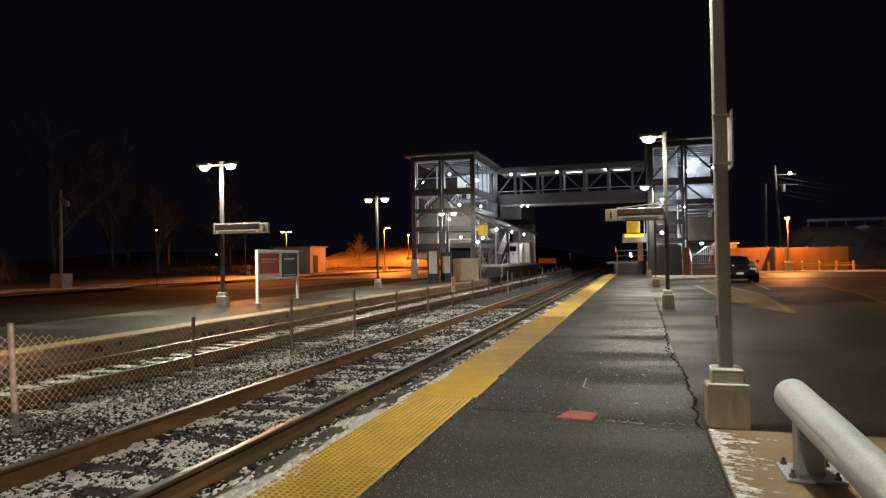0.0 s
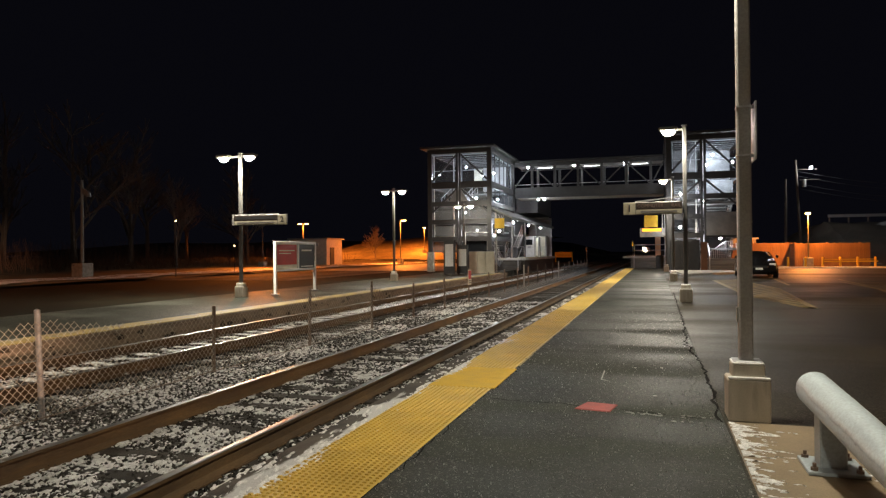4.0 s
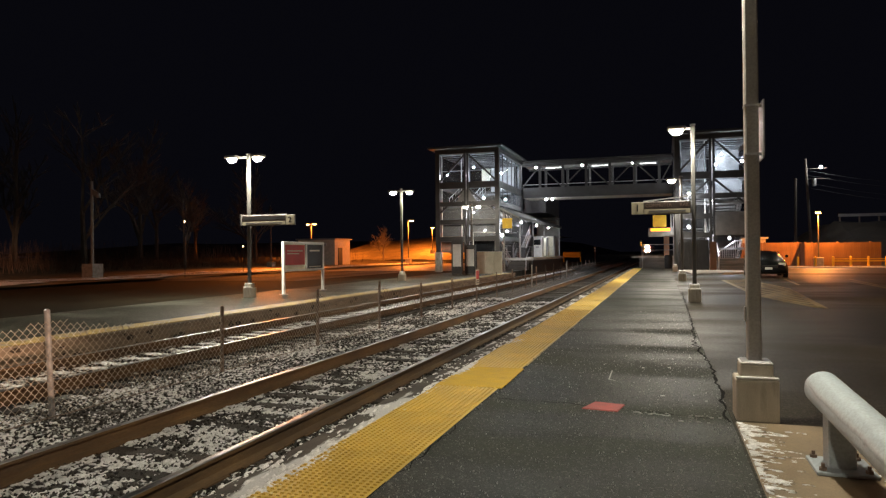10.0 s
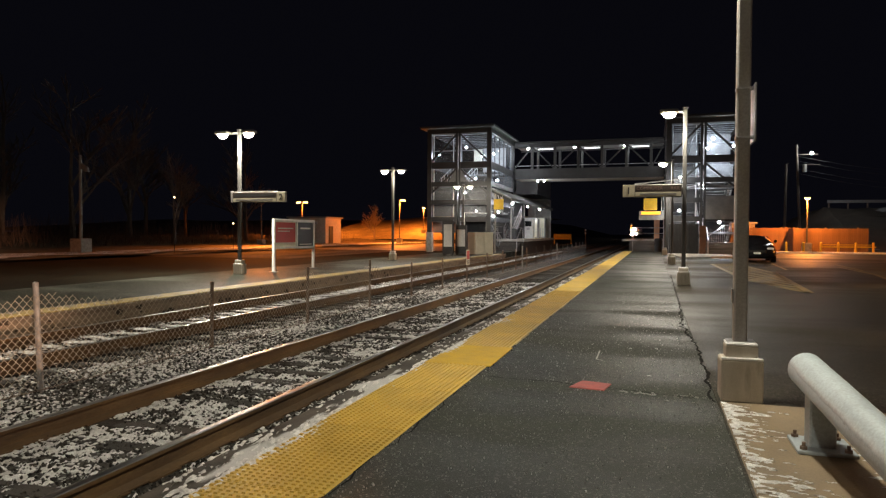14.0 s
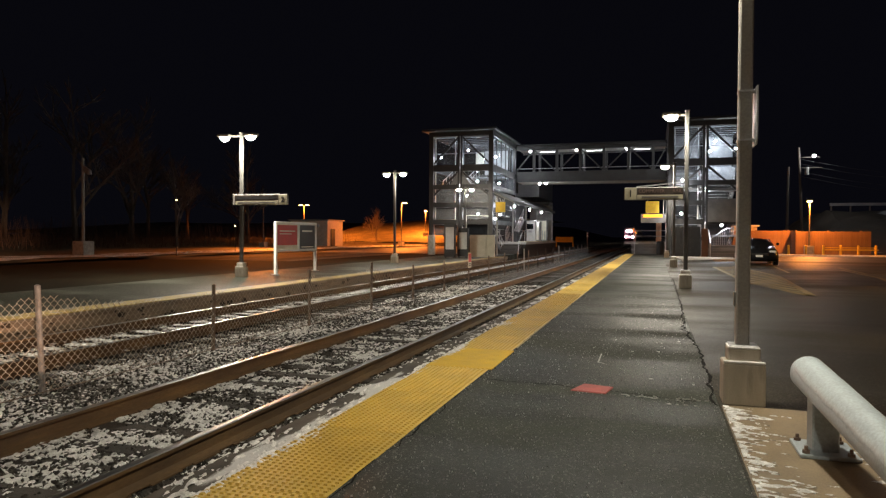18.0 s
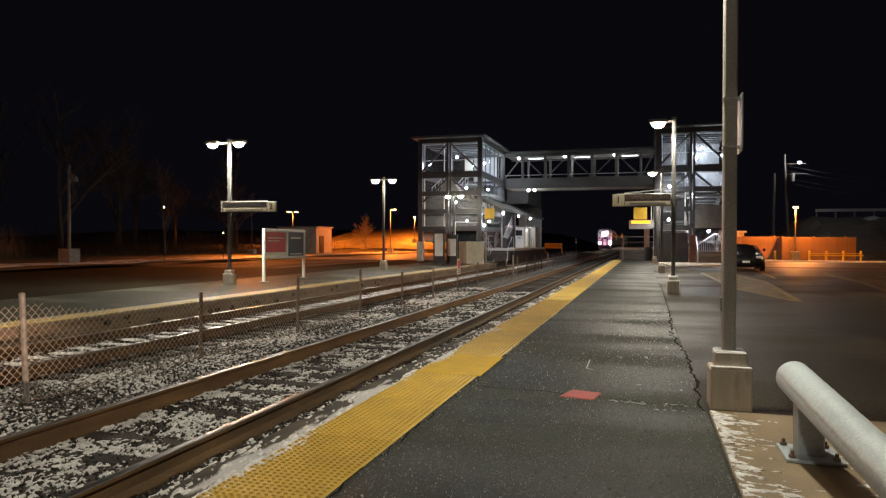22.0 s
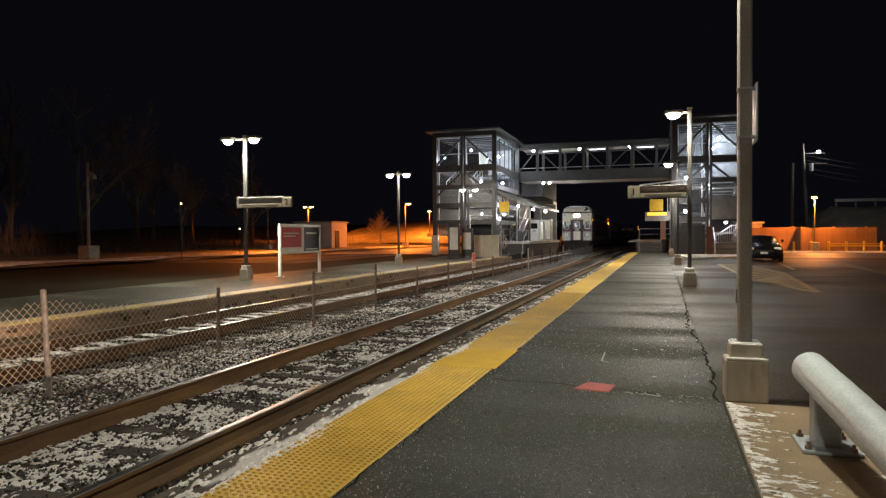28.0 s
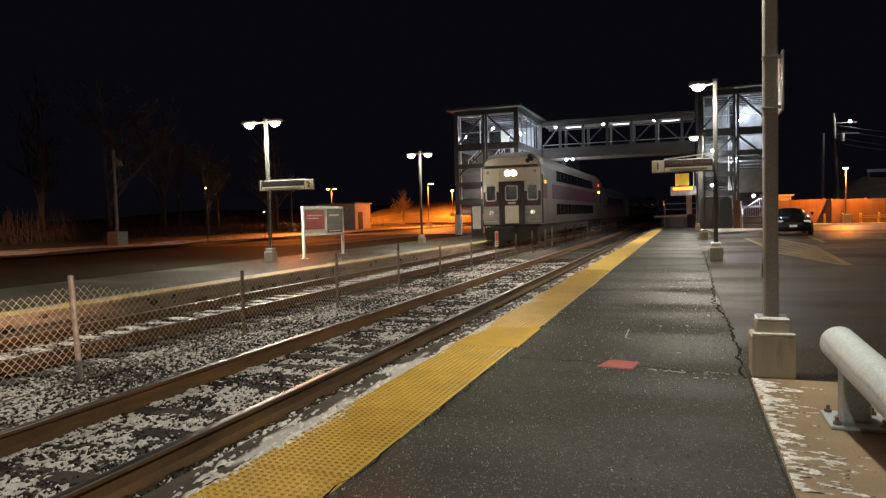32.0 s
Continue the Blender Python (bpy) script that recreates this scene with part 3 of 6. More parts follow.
def heap_depth(x, y):
    """Between the tracks: small scraps caught among the stones."""
    return 0.016 * noise.noise((x * 0.9, y * 0.9, 21)) + 0.030 * noise.noise((x * 22, y * 16, 22)) + 0.042 * noise.noise((x * 46, y * 34, 23)) - 0.0022


g = Geo()
for y0, y1, cell in ((1.0, 6.0, 0.013), (6.0, 11.0, 0.02), (11.0, 24.0, 0.035)):
    crust(g, TRACK_1 - 0.71, TRACK_1 + 0.71, y0, y1, cell, lambda x, y: bed_z(x, y) + 0.004, crib_depth)
for y0, y1, cell in ((2.0, 8.0, 0.018), (8.0, 14.0, 0.026), (14.0, 26.0, 0.045)):
    crust(g, -7.4, TRACK_1 - 0.84, y0, y1, cell, lambda x, y: bed_z(x, y) + 0.004, heap_depth)
crust(g, TRACK_1 + 0.84, EDGE_1 - 0.01, 1.2, 12, 0.022, lambda x, y: bed_z(x, y) + 0.003, lambda x, y: heap_depth(x, y) - 0.003)
thing("ballast_snow", "thin broken crust of snow on the ballast", "snow", g, M["snow"], kind="stuff", smooth=True)
g, r = Geo(), random.Random(5)
for i in range(150):
    y = -6 + i * 0.5
    for _ in range(7):
        flake(g, TRACK_2 + r.uniform(-0.55, 0.55), y + r.uniform(-0.06, 0.06), TIE_Z + 0.008, 0.26, 0.12, r, 0)
thing("tie_snow", "strips of snow lying on the ties", "snow", g, M["snow"], kind="stuff")
thing("ballast_snow", "thin crust of snow beside the second track", "snow", snow_on(9000, -9.66, -7.45, 1.5, 34, BED_Z + 0.056, 0.05, 14, 1.4), M["snow"], kind="stuff")
g = Geo()
for y0, y1, cell in ((1.2, 6.0, 0.012), (6.0, 12.0, 0.02), (12.0, 26.0, 0.035)):
    crust(g, EDGE_1 + 0.01, -2.312, y0, y1, cell, lambda x, y: -0.012,
          lambda x, y: 0.028 * noise.noise((x * 11, y * 1.7, 31)) + 0.040 * noise.noise((x * 34 + y * 3, y * 6.5, 32)) + 0.030 * noise.noise((x * 60, y * 19, 33)) + 0.010 * (x + 2.50) / 0.19 - 0.012 - 0.004 * min(1.0, max(0.0, (y - 5.0) / 3.0)) + 0.014 * noise.noise((3.0, y * 0.9, 37)))
    if y0 < 10:
        crust(g, -2.306, -2.05, y0, y1, cell, lambda x, y: 0.006,
              lambda x, y: 0.022 * noise.noise((x * 5, y * 1.1, 34)) + 0.018 * noise.noise((x * 24, y * 18, 35)) + 0.014 * noise.noise((x * 50, y * 40, 36)) - 0.004 - 0.085 * (x + 2.306))
thing("edge_snow", "thin snow blown along the platform edge", "snow", g, M["snow"], kind="stuff", smooth=True)


def dome_panel(x0, x1, length, pitch, high):
    """A tactile panel with rows of domes."""
    g = Geo().box(x0, 0.004, -0.03, x1, length - 0.004, 0.0, 0.003)
    n, k = int((x1 - x0 - 0.02) / pitch), int(length / pitch)
    for i in range(n):
        for j in range(k):
            x, y = x0 + 0.01 + ((x1 - x0 - 0.02) / n) * (i + 0.5), (j + 0.5) * length / k
            a, b = pitch * 0.30, pitch * 0.21
            g.add([(x - a, y - a, 0), (x + a, y - a, 0), (x + a, y + a, 0), (x - a, y + a, 0), (x - b, y - b, high), (x + b, y - b, high), (x + b, y + b, high), (x - b, y + b, high)],
                  [(0, 1, 5, 4), (1, 2, 6, 5), (2, 3, 7, 6), (3, 0, 4, 7), (4, 5, 6, 7)])
    return g


panel = mesh_of("tactile_panel", dome_panel(-2.308, -1.640, 1.2, 0.0445, 0.0085), M["yellow"])
plain = mesh_of("tactile_panel_far", dome_panel(-2.308, -1.640, 1.2, 0.06, 0.003), M["yellow"])
fresh = mesh_of("tactile_panel_new", dome_panel(-2.308, -1.598, 1.2, 0.2, 0.002), M["newyellow"])
for i in range(58):
    y = -12.0 + i * 1.2 + 0.78
    if y > END - 0.6:
        break
    at_patch = 6.8 < y + 0.6 < 8.0
    ob = part("tactile_panel", fresh if at_patch else panel if y < 16 else plain, None, platform_1, "fresher bright yellow panel" if at_patch else "")
    ob.matrix_world = pose(rng.uniform(-0.006, 0.006), y, 0.004 + rng.uniform(-0.002, 0.002) + (0.006 if at_patch else 0), 0, 0, rng.uniform(-0.25, 0.25))
far_panel = mesh_of("tactile_panel_far_side", dome_panel(-10.718, -10.104, 1.2, 0.15, 0.005), M["yellowdull"])
for i in range(48):
    ob = part("tactile_panel", far_panel, None, platform_2)
    ob.matrix_world = pose(0, -11 + i * 1.2, P2 + 0.003, 0, 0, 0)

g, r = Geo(), random.Random(51)
for _ in range(70):
    y, z, k = 4 + 22 * r.random() ** 1.3, r.uniform(-0.36, -0.10), 0.02 + 0.06 * r.random() ** 2
    n = 8
    g.quad(*[(EDGE_2 + 0.004, y + k * r.uniform(0.5, 1.5) * 1.6 * math.cos(2 * math.pi * i / n), z + k * r.uniform(0.5, 1.2) * math.sin(2 * math.pi * i / n)) for i in range(n)])
tagged(part("spalls", g, M["earth"], platform_2, "dark spalled patches in the platform wall"), kind="stuff")

# Near pad, mat and cracks
pad = thing("concrete_pad", "brownish concrete pad at the platform's back edge, dusted with snow", "concrete pad", Geo().box(0.52, 1.0, -0.2, 2.6, 5.96, 0.006, 0.01), M["slab"], kind="structure")
thing("red_marker_mat", "flat red marker plate lying on the asphalt", "marker plate",
      Geo().add([(-0.72, 6.10, 0.001), (-0.41, 6.05, 0.001), (-0.36, 6.34, 0.001), (-0.63, 6.40, 0.001), (-0.71, 6.11, 0.009), (-0.415, 6.06, 0.009), (-0.366, 6.333, 0.009), (-0.627, 6.39, 0.009)],
                [(0, 1, 5, 4), (1, 2, 6, 5), (2, 3, 7, 6), (3, 0, 4, 7), (4, 5, 6, 7), (3, 2, 1, 0)]), M["brick"])


def pad_depth(x, y):
    """Wind-drawn streaks, thickest by the platform's edge."""
    u = y + 0.25 * (x - 0.5)
    d = 0.026 * noise.noise((x * 1.6, u * 2.4, 41)) + 0.044 * noise.noise((x * 7, u * 26, 42)) + 0.030 * noise.noise((x * 16, u * 60, 43))
    return d + 0.003 - 0.030 * max(0.0, (x - 0.56) / 0.34)


g = Geo()
crust(g, 0.525, 1.05, 3.6, 5.93, 0.011, lambda x, y: 0.0065, pad_depth, 0.003)
crust(g, 1.06, 1.55, 3.7, 4.9, 0.014, lambda x, y: 0.0065, lambda x, y: 0.022 * noise.noise((x * 6, y * 19, 44)) + 0.012 * noise.noise((x * 20, y * 40, 45)) - 0.003 - 0.012 * abs(x - 1.3) / 0.2, 0.003)
thing("pad_snow", "wind-streaked snow on the concrete pad", "snow", g, M["snow"], kind="stuff")
g, r = Geo(), random.Random(31)
for _ in range(9000):
    s = r.random() ** 5
    flake(g, r.uniform(-1.62, 0.5), 1.2 + 15 * r.random() ** 1.6, 0.005, 0.0011 + 0.0065 * s, 0.0009 + 0.0046 * s, r)
thing("frost_specks", "scattered specks of frost on the asphalt", "frost", g, M["frost"], kind="stuff")


def crack(points, width, seed):
    """A crooked dark groove along the points, as a thin strip of broken tar."""
    g, r = Geo(), random.Random(seed)
    line = []
    for (x0, y0), (x1, y1) in zip(points, points[1:]):
        k = max(2, int(math.hypot(x1 - x0, y1 - y0) / 0.12))
        line += [(x0 + (x1 - x0) * i / k + r.gauss(0, 0.018), y0 + (y1 - y0) * i / k + r.gauss(0, 0.018)) for i in range(k)]
    for (x0, y0), (x1, y1) in zip(line, line[1:]):
        d = Vector((x1 - x0, y1 - y0)).normalized()
        n = Vector((-d.y, d.x)) * width * r.uniform(0.4, 1.2)
        g.quad((x0 - n.x, y0 - n.y, 0.0025), (x1 - n.x, y1 - n.y, 0.0025), (x1 + n.x, y1 + n.y, 0.0025), (x0 + n.x, y0 + n.y, 0.0025))
    return g


thing("pavement_crack", "crooked dark crack along the platform's back edge", "crack", crack([(0.46, 5.9), (0.5, 7), (0.5, 9), (0.42, 10.7), (0.5, 14.7), (0.55, 24)], 0.017, 1), M["tar"], kind="structure")
thing("pavement_joint", "dark sealed joint across the platform", "joint", crack([(-1.63, 6.34), (-0.7, 6.28), (0.46, 5.98)], 0.010, 2), M["tar"], kind="structure")
thing("broken_edge", "ragged dark seam where the asphalt meets the yellow panels", "seam", crack([(-1.625, 1.0), (-1.62, 6.35), (-1.59, 6.85), (-1.59, 7.9), (-1.62, 8.1), (-1.622, 24)], 0.007, 3), M["tar"], kind="structure")
g, r = Geo(), random.Random(41)
for _ in range(26):
    flake(g, r.uniform(-0.3, 0.42), 6.06 + r.uniform(-0.05, 0.04), 0.003, r.uniform(0.01, 0.03), r.uniform(0.002, 0.006), r, r.uniform(-0.2, 0.2))
for k in range(4):
    flake(g, 0.1 + 0.07 * k, 5.86 + r.uniform(-0.01, 0.01), 0.003, 0.022, 0.008, r, 0)
for x, y, s in ((-0.26, 8.42, 0.022), (0.04, 8.52, 0.026), (-0.03, 6.84, 0.03), (-0.17, 7.58, 0.01), (0.3, 9.4, 0.02), (-0.9, 7.2, 0.008), (0.34, 6.7, 0.012)):
    flake(g, x, y, 0.003, s, s * 0.45, r, 0.1)
thing("joint_ice", "thin crust of ice along the platform joint", "ice", g, M["snow"], kind="stuff")

thing("chalk_mark", "short pale chalk mark on the asphalt", "mark", Geo().quad((-0.60, 7.57, 0.003), (-0.585, 7.56, 0.003), (-0.59, 8.14, 0.003), (-0.605, 8.15, 0.003)).quad((-0.60, 7.56, 0.003), (-0.52, 7.49, 0.003), (-0.515, 7.51, 0.003), (-0.59, 7.59, 0.003)), M["frost"], kind="structure")
g, r = Geo(), random.Random(61)
y = 8.2
while y < 56:
    d = r.uniform(0.4, 1.6)
    x = -1.632 + r.uniform(-0.004, 0.006)
    g.box(x, y, 0.001, x + r.uniform(0.012, 0.022), y + d - r.choice((0.01, 0.05, 0.3)), r.uniform(0.006, 0.010))
    y += d
part("edge_trim", g, M["grout"], platform_1, "pale broken trim along the yellow panels")


# ---- platform lamps ----
def lamp_head(parent, x, y, z, toward, lens):
    """A shoebox lamp head at the end of an arm, with its lens below."""
    h = part("lamp_head", Geo().box(x - 0.24, y - 0.14, z - 0.01, x + 0.24, y + 0.14, z + 0.09, 0.03), M["steel"], parent)
    g = Geo()
    rings = [(1.0, 0.0), (0.96, 0.04), (0.8, 0.085), (0.5, 0.115), (0.15, 0.13)]
    g.v = [(x + 0.165 * k * math.cos(t), y + 0.11 * k * math.sin(t), z - 0.012 - d) for k, d in rings for t in [math.pi * i / 8 for i in range(16)]]
    g.f = [(16 * j + i, 16 * j + (i + 1) % 16, 16 * j + 16 + (i + 1) % 16, 16 * j + 16 + i) for j in range(4) for i in range(16)] + [tuple(range(64, 80)), tuple(range(16))]
    part("lens", g, lens, h, "glowing lens", True)
    return h


def platform_lamp(x, y, z, top, arms, base=0.32, watts=560, label="", lit=True, ahead=0.0, cone=162):
    ob = thing("platform_lamp", label, "street lamp", at=pose(x, y, z), group="platform lamps")
    b = base / 2
    block = part("concrete_base", Geo().box(-b, -b, 0, b, b, 0.345, 0.012), M["basecon"], ob, "stained concrete base")
    part("base_cap", Geo().box(-b * 0.77, -b * 0.77, 0.346, b * 0.77, b * 0.77, 0.46, 0.012), M["basecon"], ob)
    part("base_snow", Geo().box(-b * 0.99, -b * 0.99, 0.346, b * 0.99, -b * 0.78, 0.366, 0.006).box(-b * 0.76, -b * 0.76, 0.461, b * 0.76, b * 0.7, 0.478, 0.006), M["snow"], ob, "thin snow on the ledge")
    near = abs(y) < 10
    part("pole", Geo().box(-0.060, -0.055, 0.461, 0.047, 0.055, top, 0.012) if near else Geo().box(-0.053, -0.053, 0.461, 0.053, 0.053, top, 0.012), M["pole"] if near else M["dimpole"], ob)
    part("pole_plate", Geo().box(-0.11, -0.11, 0.461, 0.11, 0.11, 0.486, 0.004), M["galv"], ob)
    part("pole_cap", Geo().box(-0.07, -0.07, top, 0.07, 0.07, top + 0.03, 0.008), M["steel"], ob)
    for dx in arms:
        part("arm", Geo().box(0.06 * (1 if dx > 0 else -1), -0.03, top - 0.12, dx, 0.03, top - 0.06), M["steel"], ob)
        lamp_head(ob, dx, -ahead, top - 0.14, 0, M["lens_white"])
        if lit:
            lamp(x + dx, y - ahead * 1.2, z + top - 0.31, watts, WHITE, 0.12, cone)
    return ob


near_lamp = platform_lamp(0.69, 6.13, 0.0, 4.85, (-0.42,), label="grey steel platform lamp pole on a stained concrete base", watts=330)
for z in (2.565, 2.165):
    part("pole_band", Geo().box(-0.064, -0.059, z, 0.051, 0.059, z + 0.015), M["galv"], near_lamp, "steel strap")
    part("sign_bracket", Geo().box(0.051, -0.02, z - 0.005, 0.068, 0.02, z + 0.02), M["galv"], near_lamp)
sign = part("sign_panel", Geo().prism([(-0.13, 2.17), (-0.10, 2.13), (0.24, 2.13), (0.24, 2.60), (-0.13, 2.60)], 0.0685, 0.079, "x"), M["galv"], near_lamp, "sign seen edge on")
part("hand_hole", Geo().box(-0.075, -0.03, 0.80, -0.063, 0.03, 0.92, 0.004), M["steel"], near_lamp)
sign_lamp_1 = platform_lamp(0.78, 19.62, 0.0, 4.78, (-0.42,), label="grey platform lamp pole carrying the sign of track one", watts=760, ahead=0.22)
platform_lamp(0.80, 33.1, 0.0, 4.78, (-0.42,), label="grey platform lamp pole on a concrete base", watts=1250)
platform_lamp(0.72, 47.6, 0.0, 4.78, (-0.42,), label="grey platform lamp pole close to the stair tower", watts=700)
platform_lamp(0.70, -7.4, 0.0, 4.85, (-0.42,), label="grey platform lamp pole farther down the platform", watts=2000)
sign_lamp_2 = platform_lamp(-13.40, 20.0, P2, 4.85, (-0.5, 0.5), label="twin-headed platform lamp carrying the sign of track two", watts=900, cone=172, ahead=0.22)
platform_lamp(-13.05, 33.3, P2, 4.80, (-0.46, 0.46), label="twin-headed grey platform lamp across the tracks", watts=560, cone=170)
platform_lamp(-12.85, 46.4, P2, 4.85, (-0.46, 0.46), label="twin-headed lamp in front of the stair tower", watts=100)
platform_lamp(-13.4, 6.6, P2, 4.85, (-0.5, 0.5), label="twin-headed platform lamp near the parking lot", watts=600, cone=172)


def track_sign(parent, x0, x1, z0, number, number_left):
    """A long name sign on its pole: dark band, pale strip and a numbered end panel."""
    w, s = x1 - x0, 1 if number_left else -1
    y = -0.09
    fr = part("sign_frame", Geo().box(x0, y - 0.05, z0, x1, y + 0.05, z0 + 0.34, 0.008), M["signgrey"], parent)
    na, nb = (x0, x0 + 0.32) if number_left else (x1 - 0.32, x1)
    part("number_panel", Geo().box(na + 0.01, y - 0.058, z0 + 0.012, nb, y - 0.051, z0 + 0.328), M["signcream"], fr, "cream panel with the track number")
    words("track_number", number, 0.26, pose((na + nb) / 2, y - 0.06, z0 + 0.165, 90, 0, 0), M["dark"], fr, bold=0.005)
    a, b = (nb + 0.02, x1 - 0.02) if number_left else (x0 + 0.02, na - 0.02)
    part("name_strip", Geo().box(a, y - 0.058, z0 + 0.015, b, y - 0.051, z0 + 0.135), M["signcream"], fr, "pale name strip")
    part("name_band", Geo().box(a, y - 0.054, z0 + 0.138, b, y - 0.0505, z0 + 0.332), M["signbrown"], fr, "dark brown name band")
    part("name_bar", Geo().box(a + 0.12, y - 0.061, z0 + 0.05, b - 0.12, y - 0.0585, z0 + 0.10), M["signgrey"], fr)
    if number_left:
        for text, dx in (("COMMUTER", -0.22), ("RAIL", 0.45)):
            words("sign_word", text, 0.125, pose((a + b) / 2 + dx, y - 0.058, z0 + 0.235, 90, 0, 0), M["signtan"], fr)
    else:
        part("sign_bar", Geo().box(a + 0.06, y - 0.056, z0 + 0.19, b - 0.06, y - 0.0512, z0 + 0.285), M["dark"], fr)
    part("sign_tie", Geo().bar((nb if number_left else x0 + 0.1, y, z0 + 0.36), (x1 - 0.05 if number_left else na, y, z0 + (0.47 if number_left else 0.36)), 0.035, 0.03), M["galv"], fr)


track_sign(sign_lamp_1, -1.62, -0.07, 2.39, "1", True)
track_sign(sign_lamp_2, -0.18, 1.82, 2.42, "2", False)
part("sign_side", Geo().box(-0.22, -0.2, 2.42, -0.185, 0.06, 2.80, 0.006), M["signgrey"], sign_lamp_2)


# ---- guard rail by the pad ----
guard = thing("guard_pipe", "thick white-painted steel guard pipe on a short post", "guard rail")
g, n = Geo(), 28
ax0, ax1 = Vector((0.958, 4.98, 0.480)), Vector((1.248, 2.15, 0.134))
g.tube(ax0, ax1, 0.110, n=n)
w = (ax0 - ax1).normalized()
g.tube(ax0, ax0 + w * 0.04, 0.110, 0.098, n=n).tube(ax0 + w * 0.04, ax0 + w * 0.065, 0.098, 0.06, n=n)
part("pipe", g, M["pipe"], guard, "white-painted pipe with worn paint, greyed for underside shade", smooth=True)
crust_ = Geo()
axis = (ax1 - ax0).normalized()
side_ = axis.cross(Vector((0, 0, 1))).normalized()
top_ = side_.cross(axis).normalized()
for j in range(191):
    u = (ax1 - ax0).length * j / 190
    for i in range(13):
        k = i / 6 - 1
        lim = 72 + 13 * noise.noise((u * 5, 3.0 if k < 0 else 9.0, 1)) + 9 * noise.noise((u * 19, 3.0 if k < 0 else 9.0, 2))
        a = radians(k * lim + 12)
        d = 0.110 + 0.006 * (1 - k ** 6) + 0.0006 * noise.noise((u * 9, k * 2, 4)) - (0.004 if abs(k) == 1 else 0)
        crust_.v.append(ax0 + axis * (u + 0.004) + side_ * (d * math.sin(a)) + top_ * (d * math.cos(a)))
crust_.f = [(13 * j + i, 13 * j + i + 1, 13 * j + i + 14, 13 * j + i + 13) for j in range(190) for i in range(12)]
part("pipe_frost", crust_, M["rime"], guard, "thin pale crust of frozen snow along the pipe's top", smooth=True)
part("post", Geo().box(0.945, 4.76, 0.02, 1.10, 4.93, 0.40, 0.01), M["pipe"], guard)
foot = part("base_plate", Geo().box(0.86, 4.66, 0.007, 1.20, 5.02, 0.03, 0.004), M["pipe"], guard)
for dx, dy in ((0.90, 4.98), (1.15, 4.98), (0.90, 4.70), (1.15, 4.70)):
    part("bolt", Geo().tube((dx, dy, 0.03), (dx, dy, 0.075), 0.012, n=6).tube((dx, dy, 0.032), (dx, dy, 0.05), 0.024, n=6), M["rustpost"], foot)


# ---- chain-link fence between the tracks ----
fence = thing("chain_link_fence", "low rusty chain-link fence with leaning posts between the tracks", "fence")
FX, TOPS = -6.40, [0.82, 0.81, 0.61, 0.70, 0.73, 0.56, 0.58, 0.62, 0.58]
POSTS = [2.75, 5.74, 8.81, 11.81, 14.84, 17.74, 20.64, 23.6, 26.7] + [29.7 + 3 * i for i in range(14)]
for i, y in enumerate(POSTS):
    top = TOPS[i] if i < len(TOPS) else 0.62
    lean = -0.05 if i == 1 else rng.uniform(-0.02, 0.02)
    # The warm light on post 1 and the far posts' dimness are in their colours.
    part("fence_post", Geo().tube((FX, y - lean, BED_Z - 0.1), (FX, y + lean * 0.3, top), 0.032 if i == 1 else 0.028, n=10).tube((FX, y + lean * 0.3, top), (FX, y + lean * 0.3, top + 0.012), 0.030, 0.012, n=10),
         M["galv"] if i == 1 else M["rustpost"] if i < 12 else M["tie"], fence, "post coloured paler for the warm light on it" if i == 1 else "")


def top_at(y):
    for a, b, s, e in zip(POSTS, POSTS[1:], [TOPS[min(i, 8)] if i < 9 else 0.58 for i in range(len(POSTS))], [TOPS[min(i + 1, 8)] if i < 8 else 0.58 for i in range(len(POSTS))]):
        if a <= y <= b:
            k = (y - a) / (b - a)
            return s + (e - s) * k - 0.09 - 0.10 * math.sin(math.pi * k)
    return 0.5


def fabric(y0, y1, d, r):
    """Woven wire: zigzag strands that hook into their neighbours."""
    g = Geo()
    k = int((y1 - y0) / d)
    for i in range(k):
        y = y0 + i * d
        top, z, j = top_at(min(max(y, POSTS[0]), POSTS[-1])), BED_Z + 0.05, i % 2
        pts = []
        while z < top:
            pts.append((FX + 0.03 + (0.006 if j % 2 else -0.006), y + (d if j % 2 else 0), z))
            z += d
            j += 1
        for a, b in zip(pts, pts[1:]):
            g.tube(a, b, r, n=3, cap=False)
    return g


# Farther mesh takes darker materials, which puts its dimness into the colour.
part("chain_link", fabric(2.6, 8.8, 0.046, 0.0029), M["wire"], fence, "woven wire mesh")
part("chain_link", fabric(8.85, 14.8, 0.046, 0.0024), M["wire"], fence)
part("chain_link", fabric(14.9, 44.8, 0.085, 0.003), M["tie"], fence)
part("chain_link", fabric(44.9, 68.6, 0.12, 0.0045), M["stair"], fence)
part("bottom_wire", Geo().path([(FX + 0.03, y, BED_Z + 0.06) for y in POSTS], 0.006, 5), M["rustpost"], fence)
for y in (34.1, 47.12):
    part("marker_post", Geo().tube((FX + 0.06, y, BED_Z), (FX + 0.06, y, 0.75), 0.036, n=10), M["steel"], fence, "white marker post")
plate = thing("fence_sign", "small white and red warning sign on the fence", "sign", at=pose(FX + 0.05, 23.55, 0))
part("sign_panel", Geo().box(-0.006, -0.22, 0.24, 0.006, 0.22, 0.78, 0.003), M["cream"], plate)
part("sign_face", Geo().box(0.0065, -0.19, 0.44, 0.009, 0.19, 0.74), M["red"], plate)
part("sign_bar", Geo().box(0.0065, -0.17, 0.29, 0.009, 0.17, 0.33).box(0.0065, -0.17, 0.36, 0.009, 0.17, 0.40), M["signgrey"], plate)


